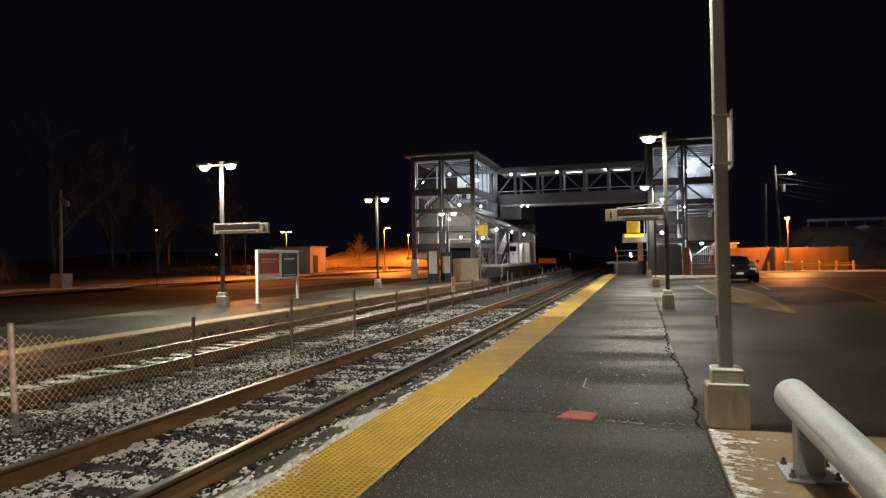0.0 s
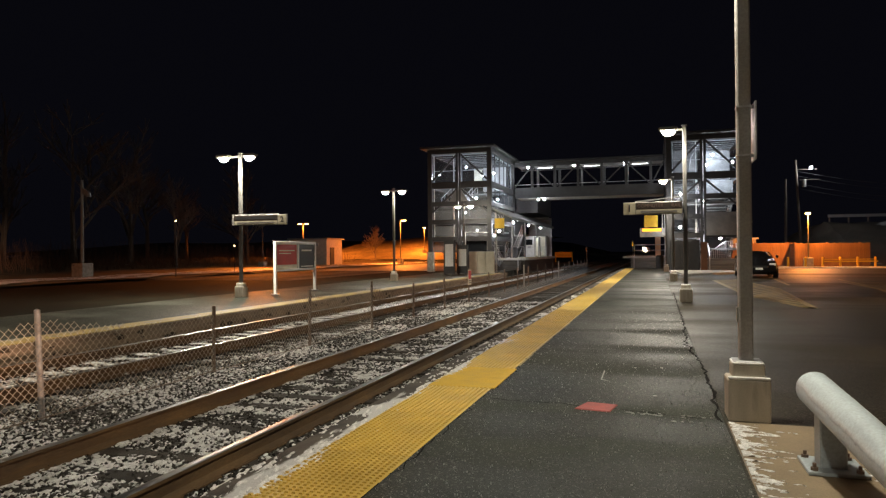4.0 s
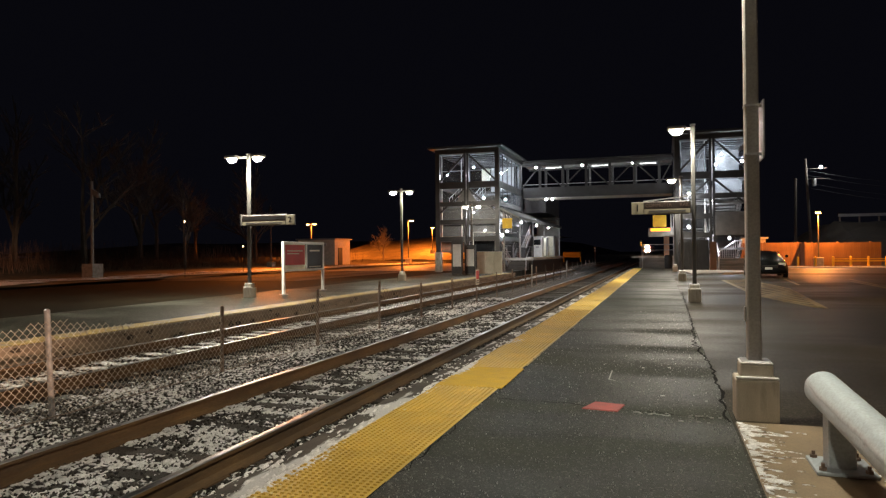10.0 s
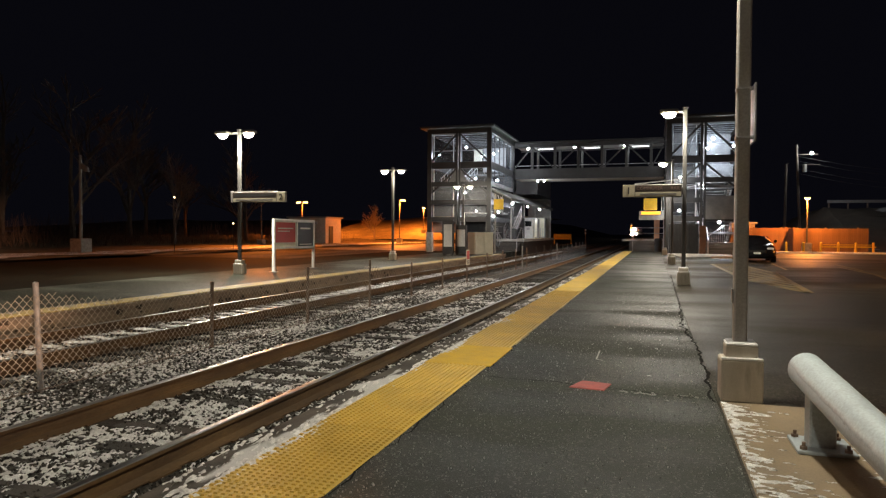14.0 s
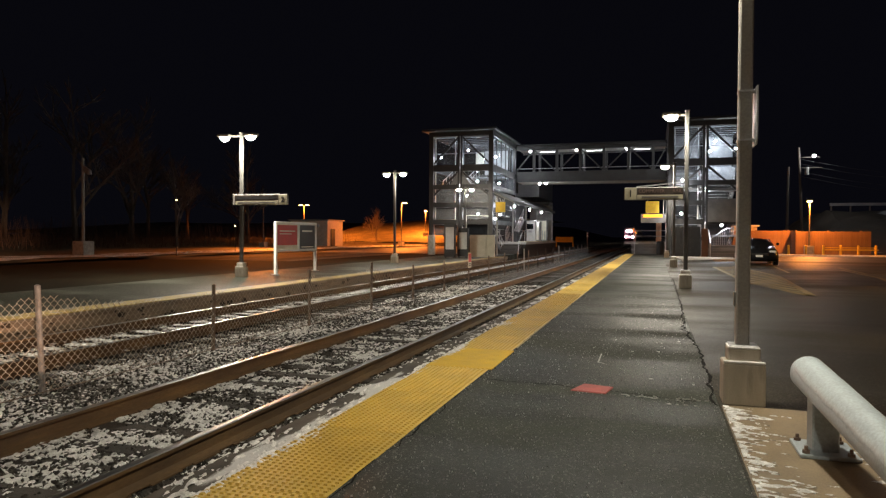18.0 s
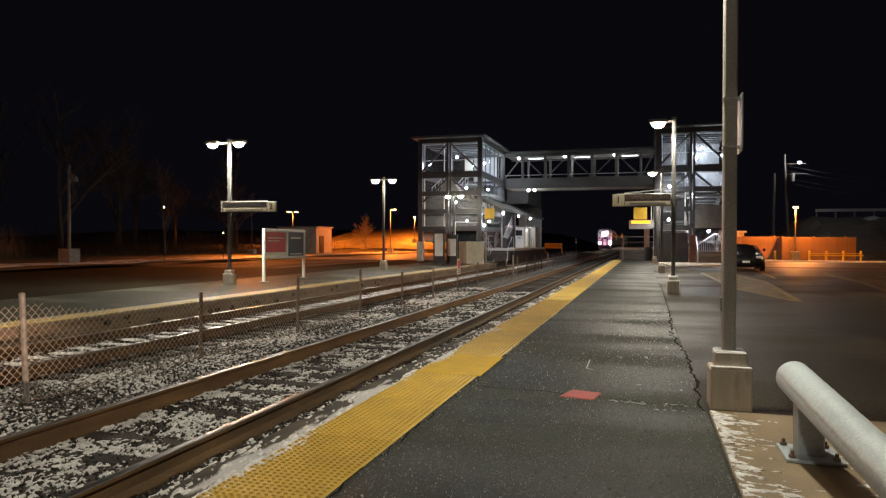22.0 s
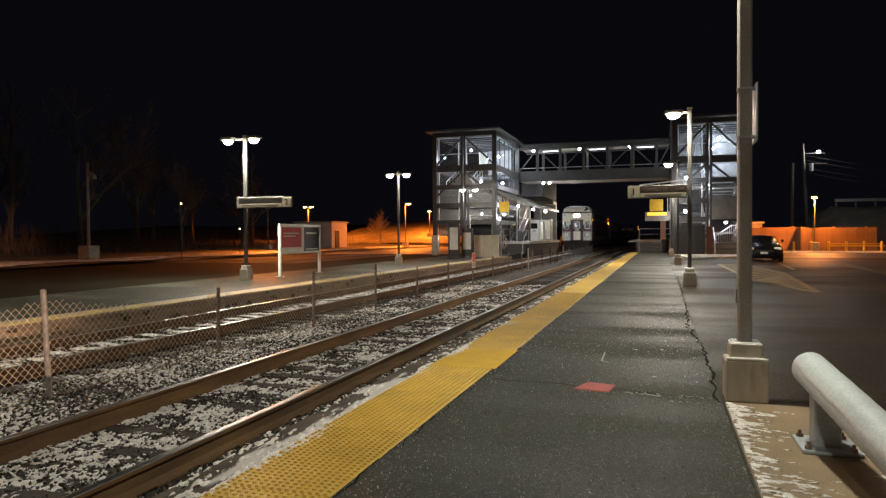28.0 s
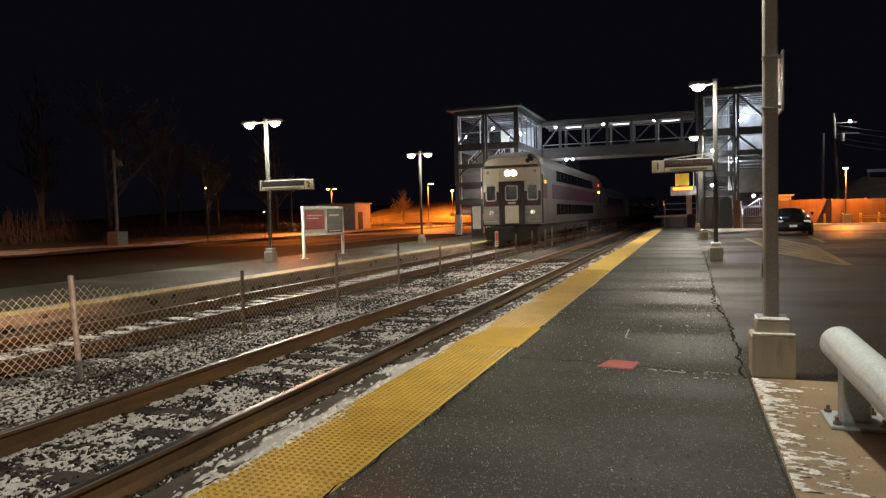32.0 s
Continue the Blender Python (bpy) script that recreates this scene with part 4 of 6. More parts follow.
# ---- stair towers and footbridge ----
def stair_tower(x0, x1, y0, y1, roof, mid, label, glass_side, spandrels, over):
    ob = thing("stair_tower", label, "stair tower", kind="structure")
    zs = (6.45, 5.05, 3.70, 2.42)
    steel = M["darksteel"]
    for px in (x0, mid, x1):
        for py in (y0, y1):
            if px == mid:
                for dx in (-0.11, 0.11):
                    part("post", Geo().box(px + dx - 0.07, py - 0.16, 0, px + dx + 0.07, py + 0.16, roof - 0.4), steel, ob)
            else:
                part("post", Geo().box(px - 0.16, py - 0.16, 0, px + 0.16, py + 0.16, roof - 0.4), steel, ob)
    part("roof", Geo().box(x0 - over, y0 - 0.9, roof - 0.10, x1 + 0.55, y1 + 0.3, roof + 0.04, 0.02).box(x0 - 0.16, y0 - 0.16, roof - 0.42, x1 + 0.16, y1 + 0.1, roof - 0.11), steel, ob, "flat dark steel roof with an overhang")
    part("ceiling_panel", Geo().box(x0 + 0.1, y0 + 0.1, roof - 0.50, x1 - 0.1, y1 - 0.1, roof - 0.43), M["ceilmetal"], ob)
    for k, z in enumerate(zs):
        d = 0.24 if k == 0 else 0.17
        for py in (y0, y1):
            part("beam", Geo().box(x0 + 0.161, py - 0.12, z - d, mid - 0.161, py + 0.12, z + d).box(mid + 0.161, py - 0.12, z - d, x1 - 0.161, py + 0.12, z + d), steel, ob)
        for px in (x0, x1):
            part("beam", Geo().box(px - 0.12, y0 + 0.161, z - d, px + 0.12, y1 - 0.161, z + d), steel, ob)
    for lo, hi in ((6.70, roof - 0.45), (3.9, 6.2)):
        for s, e in ((mid, x0), (mid, x1)):
            k = 0.16 if e > s else -0.16
            part("brace", Geo().bar((s + k, y0, hi - 0.05), (e - k, y0, lo + (0.1 if lo > 5 else 0.5)), 0.12, 0.13), steel, ob)
    # landings and flights of stairs
    for z, ya, yb in ((6.3, y1 - 2.2, y1 - 0.3), (4.7, y0 + 0.3, y0 + 1.9), (3.1, y1 - 2.2, y1 - 0.3), (1.55, y0 + 0.3, y0 + 1.9)):
        part("landing", Geo().box(x0 + 0.25, ya, z - 0.14, x1 - 0.25, yb, z), M["stair"], ob)
    flights = [(6.3, y1 - 2.2, 4.7, y0 + 1.9, 0), (4.7, y0 + 1.9, 3.1, y1 - 2.2, 1), (3.1, y1 - 2.2, 1.55, y0 + 1.9, 0), (1.55, y0 + 1.9, 0.0, y1 - 2.6, 1)]
    for za, ya, zb, yb, side in flights:
        xa, xb = (x0 + 0.3, mid - 0.15) if side == 0 else (mid + 0.15, x1 - 0.3)
        n = 9
        fl = part("stair_flight", Geo().bar((xa + 0.03, ya, za - 0.1), (xa + 0.03, yb, zb - 0.1), 0.06, 0.32).bar((xb - 0.03, ya, za - 0.1), (xb - 0.03, yb, zb - 0.1), 0.06, 0.32), M["stair"], ob)
        for i in range(n):
            u = (i + 0.5) / n
            yy, zz = ya + (yb - ya) * u, za + (zb - za) * u
            part("tread", Geo().box(xa + 0.06, yy - 0.16, zz - 0.05, xb - 0.06, yy + 0.16, zz - 0.01), M["stair"], fl)
        for xx in (xa, xb):
            rl = Geo().path([(xx, ya, za + 0.95), (xx, yb, zb + 0.95)], 0.03, 6).path([(xx, ya, za + 0.55), (xx, yb, zb + 0.55)], 0.018, 5)
            for i in range(6):
                u = i / 5
                rl.tube((xx, ya + (yb - ya) * u, za + (zb - za) * u), (xx, ya + (yb - ya) * u, za + (zb - za) * u + 0.95), 0.02, n=6)
            part("handrail", rl, M["galv"], fl, "galvanised handrail")
    # glazing
    for lo, hi in ((6.70, roof - 0.45), (5.25, 6.2)):
        for a, b in ((x0 + 0.17, mid - 0.17), (mid + 0.17, x1 - 0.17)):
            part("window_pane", Geo().box(a, y0 - 0.01, lo, b, y0 + 0.01, hi), M["glass"], ob).visible_shadow = False
        n = 5
        for i in range(n):
            a, b = y0 + 0.2 + (y1 - y0 - 0.4) * i / n, y0 + 0.2 + (y1 - y0 - 0.4) * (i + 1) / n
            part("window_pane", Geo().box(glass_side - 0.01, a + 0.03, lo, glass_side + 0.01, b - 0.03, hi), M["glass"], ob).visible_shadow = False
            part("mullion", Geo().box(glass_side - 0.04, b - 0.03, lo, glass_side + 0.04, b + 0.03, hi), steel, ob)
    for a, b in ((mid + 0.17, x1 + 0.1),):
        for lo, hi in spandrels:
            part("spandrel_panel", Geo().box(a, y0 - 0.24, lo, b, y0 - 0.17, hi), M["stair"], ob, "dull grey louvred panel")
    for a, b in ((x0 + 0.17, mid - 0.17), (mid + 0.17, x1 - 0.17)):
        part("wall_rail", Geo().box(a, y0 + 0.3, 7.55, b, y0 + 0.34, 7.6), M["galv"], ob)
    for i in range(9):
        y = y0 + 0.5 + i * (y1 - y0 - 1.0) / 8
        part("ceiling_rib", Geo().box(x0 + 0.15, y - 0.05, roof - 0.60, x1 - 0.15, y + 0.05, roof - 0.501), M["panelgrey"], ob)
    for x in (x0 + 0.24, mid - 0.45):
        part("conduit", Geo().tube((x, y0 + 0.2, 2.6), (x, y0 + 0.2, roof - 0.5), 0.035, n=6), M["white"], ob, "white conduit")
    part("rear_screen", Geo().box(x0 + 0.2, y1 + 0.02, 3.2, x1 - 0.2, y1 + 0.06, 6.2), M["darksteel"], ob, "dark rear wall panel")
    part("back_wall", Geo().box(x0 + 0.17, y1 + 0.02, 0, x1 - 0.17, y1 + 0.08, 3.15), M["panelgrey"], ob, "dark panelled back wall")
    if spandrels:
        part("wall_panel", Geo().box(mid + 0.2, y0 + 2.4, 5.0, x1 - 0.2, y0 + 2.46, 6.3, 0.01), M["stair"], ob, "grey wall panel")
        part("lift_wall", Geo().box(x0 + 0.3, y0 + 3.4, 6.5, mid - 0.2, y0 + 3.5, roof - 0.62), M["stair"], ob, "grey inner wall")
        part("lift_wall", Geo().box(mid + 0.2, y0 + 4.4, 6.5, x1 - 0.2, y0 + 4.5, roof - 0.62), M["stair"], ob, "grey inner wall")
        part("arched_pipe", Geo().path([(mid - 0.9 + 0.55 * (1 - math.cos(a)), y0 + 1.2, 6.5 + 1.75 * math.sin(a)) for a in [math.pi / 2 * i / 8 for i in range(9)][::-1]] + [(mid - 0.9, y0 + 1.2, 6.3)], 0.035, 6), M["galv"], ob, "bent galvanised rail")
        return ob
    for lo, hi in ((3.90, 4.85), (2.62, 3.50), (1.45, 2.22)):
        for a, b in ((x0 + 0.17, mid - 0.17), (mid + 0.17, x1 - 0.17)):
            part("guard_panel", Geo().box(a, y0 + 0.20, lo, b, y0 + 0.22, hi), M["mesh"], ob, "fine wire guard panel").visible_shadow = False
            part("guard_rail", Geo().tube((a, y0 + 0.21, hi), (b, y0 + 0.21, hi), 0.025, n=6), M["stair"], ob)
    part("gusset", Geo().prism([(mid - 0.75, 5.23), (mid + 0.75, 5.23), (mid + 0.2, 6.1), (mid - 0.2, 6.1)], y0 - 0.13, y0 - 0.11), M["stair"], ob, "dull gusset plate")
    part("poster_case", Geo().box(mid + 0.35, y0 + 3.2, 7.0, mid + 1.0, y0 + 3.26, 8.0, 0.01), M["cream"], ob, "pale poster case")
    part("lift_wall", Geo().box(mid + 0.2, y1 - 1.6, 6.5, x1 - 0.2, y1 - 1.5, 8.5), M["ceilmetal"], ob)
    part("pipe_frame", Geo().path([(mid + 0.55, y0 - 0.3, P2), (mid + 0.55, y0 - 0.3, 2.9), (x1 - 0.1, y0 - 0.3, 2.85)], 0.03, 6), M["white"], ob)
    return ob


def tower_lamp(x, y, z, watts, r=0.07):
    ob = thing("tower_light", "small round cool-white light fitting", "light fitting", at=pose(x, y, z), group="tower lights")
    part("housing", Geo().tube((0, 0, 0.05), (0, 0, 0.16), r * 1.2, r * 0.7, 10), M["steel"], ob)
    part("lens", Geo().tube((0, 0, -0.06), (0, 0, 0.049), r * 0.8, r * 1.15, 10), M["lens_cool"], ob, "glowing lens")
    if y == 48.0:
        part("bracket", Geo().bar((0, 0.02, 0.15), (0, 0.9, -0.38), 0.03, 0.03), M["steel"], ob)
    if watts:
        lamp(x, y, z - 0.22, watts * 2.35, COOL, 0.1)


L0, L1, LM, TY0, TY1, ROOF = -16.20, -11.60, -13.95, 49.0, 57.4, 9.24
R0, R1, RM = 0.95, 5.45, 3.15
stair_tower(L0, L1, TY0, TY1, ROOF, LM, "dark steel and glass stair tower lit from inside", L1, (), 0.52)
stair_tower(R0, R1, TY0, TY1, ROOF + 0.06, RM, "dark steel stair tower beside the near platform", R0, ((2.40, 3.95),), 0.25)

bridge = thing("footbridge", "covered dark steel truss footbridge over the tracks", "footbridge", kind="structure")
BX0, BX1, BY0, BY1 = L1 + 0.2, R0 - 0.2, 57.5, 60.6
for y in (BY0, BY1):
    part("bottom_chord", Geo().box(BX0, y - 0.14, 5.98, BX1, y + 0.14, 6.22), M["darksteel"], bridge)
    part("parapet_panel", Geo().box(BX0, y - 0.04, 6.221, BX1, y + 0.04, 6.86), M["panelgrey"], bridge, "solid grey parapet")
    part("top_chord", Geo().box(BX0, y - 0.14, 8.66, BX1, y + 0.14, 8.98), M["darksteel"], bridge)
    part("handrail", Geo().tube((BX0, y + 0.1, 7.12), (BX1, y + 0.1, 7.12), 0.03, n=6), M["galv"], bridge)
    for i in range(6):
        x = BX0 + 1.5 + i * 1.93
        part("truss_post", Geo().box(x - 0.1, y - 0.1, 6.861, x + 0.1, y + 0.1, 8.659), M["panelgrey"], bridge)
    for i in range(7 if y == BY0 else 0):
        xa, xb = (BX0 if i == 0 else BX0 + 1.5 + (i - 1) * 1.93 + 0.1), (BX0 + 1.5 + i * 1.93 - 0.1 if i < 6 else BX1)
        a, b = (6.9, 8.62) if i % 2 == 0 else (8.62, 6.9)
        part("truss_diagonal", Geo().bar((xa, y, a), (xb, y, b), 0.09, 0.1), M["panelgrey"], bridge)
part("deck", Geo().box(BX0, BY0 + 0.141, 6.0, BX1, BY1 - 0.141, 6.2), M["concrete"], bridge)
part("bridge_roof", Geo().box(BX0, BY0 - 0.35, 9.0, BX1, BY1 + 0.35, 9.12, 0.02), M["darksteel"], bridge, "thin flat roof")
part("bridge_ceiling", Geo().box(BX0, BY0 + 0.141, 8.80, BX1, BY1 - 0.141, 8.84), M["ceilmetal"], bridge)
for i in range(6):
    x = BX0 + 0.65 + i * 1.93
    if i % 2:
        ob = thing("tube_light", "slim fluorescent light under the bridge roof", "light fitting", at=pose(x, BY0 + 0.4, 8.5), group="bridge lights")
        part("tube", Geo().box(-0.62, -0.03, 0.015, 0.62, 0.03, 0.05), M["tube"], ob)
        part("housing", Geo().box(-0.68, -0.07, 0.051, 0.68, 0.07, 0.12), M["steel"], ob)
    else:
        tower_lamp((-10.31, -6.4, -2.36)[i // 2], BY0 + 0.5, 8.62, 12, 0.07)
warm = thing("canopy_sign", "square yellow sign hanging from the canopy", "sign", at=pose(-10.85, 48.85, 0))
part("sign_panel", Geo().box(-0.36, -0.02, 3.14, 0.36, 0.02, 3.88, 0.008), M["newyellow"], warm)
part("sign_hanger", Geo().box(-0.3, -0.01, 3.881, -0.28, 0.01, 4.35), M["galv"], warm)
part("sign_hanger", Geo().box(0.28, -0.01, 3.881, 0.3, 0.01, 4.15), M["galv"], warm)
# The last fitting, low in the near tower, is added to brighten its stairs.
for x, y, z, w in ((-15.87, 50.2, 7.41, 30), (-14.33, 52.5, 8.2, 22), (-12.32, 50.0, 7.2, 30), (-12.3, 53.5, 7.75, 25), (-12.14, 56.2, 8.19, 20), (-13.4, 52.0, 5.67, 30), (-11.78, 52.5, 5.54, 10), (-13.77, 50.2, 4.46, 22),
                   (-12.93, 50.4, 3.08, 16), (-11.24, 50.5, 2.99, 14), (-11.51, 50.0, 2.68, 0), (-9.4, 57.5, 5.815, 22), (-8.87, 57.5, 5.815, 16),
                   (1.75, 52.5, 7.82, 36), (4.01, 52.5, 8.27, 34), (3.5, 50.6, 7.33, 34), (4.08, 50.4, 6.75, 26), (5.1, 50.0, 7.39, 40), (3.3, 50.4, 4.74, 45), (1.7, 50.6, 3.04, 60), (1.66, 48.0, 5.17, 20), (4.2, 49.1, 2.2, 12)):
    tower_lamp(x, y, z, w)

shaft = thing("elevator_shaft", "grey panelled elevator shaft beneath the bridge's end", "elevator shaft", kind="structure")
part("shaft_body", Geo().box(-11.9, 60.8, 4.9, -9.97, 69.0, 6.9, 0.02).box(-12.9, 60.8, -0.2, -12.62, 69.0, 3.6).box(-12.9, 60.8, 3.6, -12.62, 69.0, 6.9).box(-12.62, 60.8, 4.9, -11.9, 69.0, 5.2), M["panelgrey"], shaft)
part("lower_shaft", Geo().box(-12.6, 71.0, 0.921, -10.3, 71.6, 4.6, 0.02).box(-12.6, 69.1, 4.601, -10.3, 71.6, 4.899), M["steel"], shaft, "grey panelled lower wall")
for i in range(3):
    part("shaft_panel", Geo().box(-11.8 + i * 0.62, 60.77, 5.0, -11.24 + i * 0.62, 60.799, 5.9, 0.006), M["panelgrey"], shaft)
# an added, unseen low source for the warm light on the fence
flood = thing("outdoor_light", "unseen low lamp added for the warm light on the fence", "flood lamp", at=pose(28.2, -24.6, 0))
part("source_post", Geo().tube((0, 0, 0), (0, 0, 1.0), 0.05, n=8), M["steel"], flood)
part("source_head", Geo().box(-0.18, -0.18, 1.0, 0.18, 0.18, 1.25, 0.03), M["steel"], flood)
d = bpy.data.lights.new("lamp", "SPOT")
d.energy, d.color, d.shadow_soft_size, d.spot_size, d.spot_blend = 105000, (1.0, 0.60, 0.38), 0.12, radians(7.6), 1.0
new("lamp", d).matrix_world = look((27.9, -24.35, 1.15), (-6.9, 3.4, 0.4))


# ---- far platform: canopy, raised platform, boards ----
canopy = thing("platform_canopy", "sloping metal canopy along the far platform", "canopy")
g = Geo().prism([(-11.75, 4.72), (-9.95, 3.86), (-9.95, 3.95), (-11.75, 4.84)], 48.9, 70.3)
part("canopy_roof", g, M["decking"], canopy, "ribbed light metal roof")
part("canopy_fascia", Geo().box(-9.95, 48.9, 3.76, -9.89, 70.3, 3.97), M["decking"], canopy)
for i in range(8):
    y = 49.3 + i * 2.95
    part("canopy_beam", Geo().bar((-11.7, y, 4.62), (-10.0, y, 3.78), 0.09, 0.16), M["darksteel"], canopy)
    if i % 2 == 0:
        part("canopy_post", Geo().tube((-11.2, y, P2), (-11.2, y, 4.3), 0.07, n=8), M["steel"], canopy)
part("end_post", Geo().tube((-10.12, 70.0, 0.921), (-10.12, 70.0, 3.80), 0.045, n=8), M["galv"], canopy, "galvanised end post")
for y in (51.5, 58, 64.5):
    tower_lamp(-10.35, y, 3.66, 30, 0.06)

high_2 = thing("raised_platform", "raised boarding platform with steps and railings across the tracks", "raised platform")
part("deck_slab", Geo().box(-12.6, 54.6, 0.72, -9.98, 72, 0.92, 0.02), M["concrete"], high_2)
part("deck_wall", Geo().box(-12.5, 54.7, -0.4, -10.1, 71.9, 0.719), M["tie"], high_2)
part("edge_strip", Geo().box(-10.4, 54.62, 0.921, -9.98, 72, 0.93), M["yellow"], high_2)
for i in range(5):
    part("step", Geo().box(-12.4, 54.58 - 0.3 * (5 - i), -0.04, -10.35, 54.58 - 0.3 * (4 - i) - 0.002, 0.74 * (i + 1) / 6), M["tie"], high_2)
for x in (-12.4, -10.3):
    part("stair_rail", Geo().path([(x, 53.0, P2), (x, 53.0, 0.90), (x, 54.8, 1.8), (x, 55.6, 1.8), (x, 55.6, 0.921)], 0.035, 6), M["galv"], high_2, "galvanised stair rail")
for i in range(7):
    y = 55.8 + 2.6 * i
    part("rail_post", Geo().tube((-12.45, y, 0.921), (-12.45, y, 1.95), 0.025, n=6), M["galv"], high_2)
flight = part("stair_flight", Geo().bar((-11.95, 55.9, 0.85), (-11.95, 59.9, 2.8), 0.06, 0.3).bar((-11.2, 55.9, 0.85), (-11.2, 59.9, 2.8), 0.06, 0.3), M["galv"], high_2, "galvanised stair up to the tower")
for i in range(11):
    u = (i + 0.5) / 11
    part("tread", Geo().box(-11.91, 55.9 + 4 * u - 0.15, 0.90 + 1.95 * u - 0.04, -11.24, 55.9 + 4 * u + 0.15, 0.90 + 1.95 * u), M["ceilmetal"], flight)
for x in (-11.95, -11.2):
    part("handrail", Geo().path([(x, 55.9, 0.93), (x, 55.9, 1.9), (x, 59.9, 3.8)], 0.03, 6).path([(x, 55.9, 1.45), (x, 59.9, 3.35)], 0.02, 5), M["galv"], flight)
    for i in range(8):
        u = (i + 0.5) / 8
        part("baluster", Geo().tube((x, 55.9 + 4 * u, 0.95 + 1.95 * u), (x, 55.9 + 4 * u, 1.9 + 1.95 * u), 0.018, n=6), M["galv"], flight)
part("stair_landing", Geo().box(-12.0, 60.0, 2.78, -11.15, 61.1, 2.9), M["stair"], high_2)
for x in (-11.95, -11.2):
    part("landing_post", Geo().box(x - 0.05, 60.9, 0.921, x + 0.05, 61.0, 2.779), M["darksteel"], high_2)
for y in (63.2, 64.6, 66.0, 67.4):
    part("rail_post", Geo().tube((-10.25, y, 0.931), (-10.25, y, 1.95), 0.03, n=6), M["galv"], high_2)
part("back_rail", Geo().path([(-12.45, 55.0, 1.95), (-12.45, 71.8, 1.95)], 0.03, 6).path([(-12.45, 55.0, 1.45), (-12.45, 71.8, 1.45)], 0.02, 6), M["galv"], high_2)

tm = thing("ticket_machine", "pale ticket machine under the canopy", "ticket machine", at=pose(-10.98, 62.4, 0.93))
part("machine_body", Geo().box(-0.45, -0.4, 0, 0.45, 0.4, 1.9, 0.03), M["white"], tm)
part("screen", Geo().box(-0.3, -0.42, 1.1, 0.3, -0.401, 1.6), M["darkglass"], tm)
part("keypad", Geo().box(-0.15, -0.42, 0.8, 0.15, -0.401, 1.0), M["galv"], tm)
for x, y, h in ((-11.2, 65.6, 1.9), (-10.95, 68.6, 2.1)):
    bx_ = thing("platform_cabinet", "grey cabinet standing on the raised platform", "cabinet", at=pose(x, y, 0.921), group="platform cabinets")
    part("cabinet_body", Geo().box(-0.6, -0.5, 0, 0.6, 0.5, h, 0.03), M["steel"], bx_)
    part("cabinet_door", Geo().box(-0.5, -0.52, 0.1, 0.5, -0.501, h - 0.1), M["cream"], bx_)
pane = thing("ground_floor_window", "wide dark window at the foot of the stair tower", "window")
part("window_frame", Geo().box(-13.55, 49.10, 1.28, -11.78, 49.197, 1.37).box(-13.55, 49.10, 2.26, -11.78, 49.197, 2.35).box(-13.55, 49.10, 1.371, -13.46, 49.197, 2.259).box(-11.87, 49.10, 1.371, -11.78, 49.197, 2.259), M["stair"], pane)
part("window_pane", Geo().box(-13.459, 49.13, 1.371, -11.871, 49.16, 2.259), M["darkglass"], pane)
crate = thing("grit_box", "dark grit box standing on the raised platform", "grit box", at=pose(-11.1, 55.6, 0.921))
part("box_body", Geo().box(-0.32, -0.3, 0, 0.32, 0.3, 0.75, 0.03), M["dark"], crate)
part("lid", Geo().prism([(-0.34, 0.751), (0.34, 0.751), (0.34, 0.80), (-0.34, 0.92)], -0.32, 0.32), M["dark"], crate)
wall = thing("concrete_wall", "pale concrete wall panels at the foot of the tower", "wall")
for i in range(3):
    part("wall_panel", Geo().box(-12.1 + i * 0.58, 44.9, P2, -11.54 + i * 0.58, 45.1, 1.45, 0.01), M["cream"], wall)
part("tower_footing", Geo().box(-16.43, 48.77, P2, -15.97, 49.23, 1.45, 0.02), M["concrete"], wall)

for x, y, h in ((-12.72, 42.3, 2.28), (-12.15, 43.4, 1.95)):
    k = thing("information_kiosk", "tall dark-framed poster kiosk on the far platform", "kiosk", at=pose(x, y, P2), group="poster kiosks")
    part("kiosk_frame", Geo().box(-0.36, -0.12, 0.08, -0.29, 0.12, h).box(0.29, -0.12, 0.08, 0.36, 0.12, h).box(-0.29, -0.12, h - 0.28, 0.29, 0.12, h).box(-0.29, -0.12, 0.08, 0.29, 0.12, 0.55), M["dark"], k)
    part("poster", Geo().box(-0.288, -0.05, 0.552, 0.288, 0.05, h - 0.282), M["white"], k, "pale lit poster")
    part("kiosk_foot", Geo().box(-0.3, -0.15, 0, -0.2, 0.15, 0.079).box(0.2, -0.15, 0, 0.3, 0.15, 0.079), M["dark"], k)

board = thing("notice_board", "white-framed notice board with a red and a dark poster", "notice board")
bx, by0, by1 = -13.0, 21.46, 24.5
for y in (by0, by1 - 0.08):
    part("board_post", Geo().box(bx - 0.05, y, P2, bx + 0.05, y + 0.09, 1.86, 0.006), M["white"], board)
    part("board_foot", Geo().box(bx - 0.14, y - 0.03, P2, bx + 0.14, y + 0.12, P2 + 0.02), M["galv"], board)
part("board_frame", Geo().box(bx - 0.05, by0 + 0.091, 1.76, bx + 0.05, by1 - 0.081, 1.86, 0.006).box(bx - 0.05, by0 + 0.091, 0.76, bx + 0.05, by1 - 0.081, 0.84, 0.006).box(bx - 0.045, 23.06, 0.841, bx + 0.045, 23.16, 1.759), M["white"], board, "white metal frame")
p = part("board_panel", Geo().box(bx - 0.02, by0 + 0.092, 0.841, bx + 0.01, 23.059, 1.759), M["cream"], board)
part("red_poster", Geo().box(bx + 0.0105, by0 + 0.14, 1.0, bx + 0.016, 23.02, 1.74), M["red"], board, "red poster")
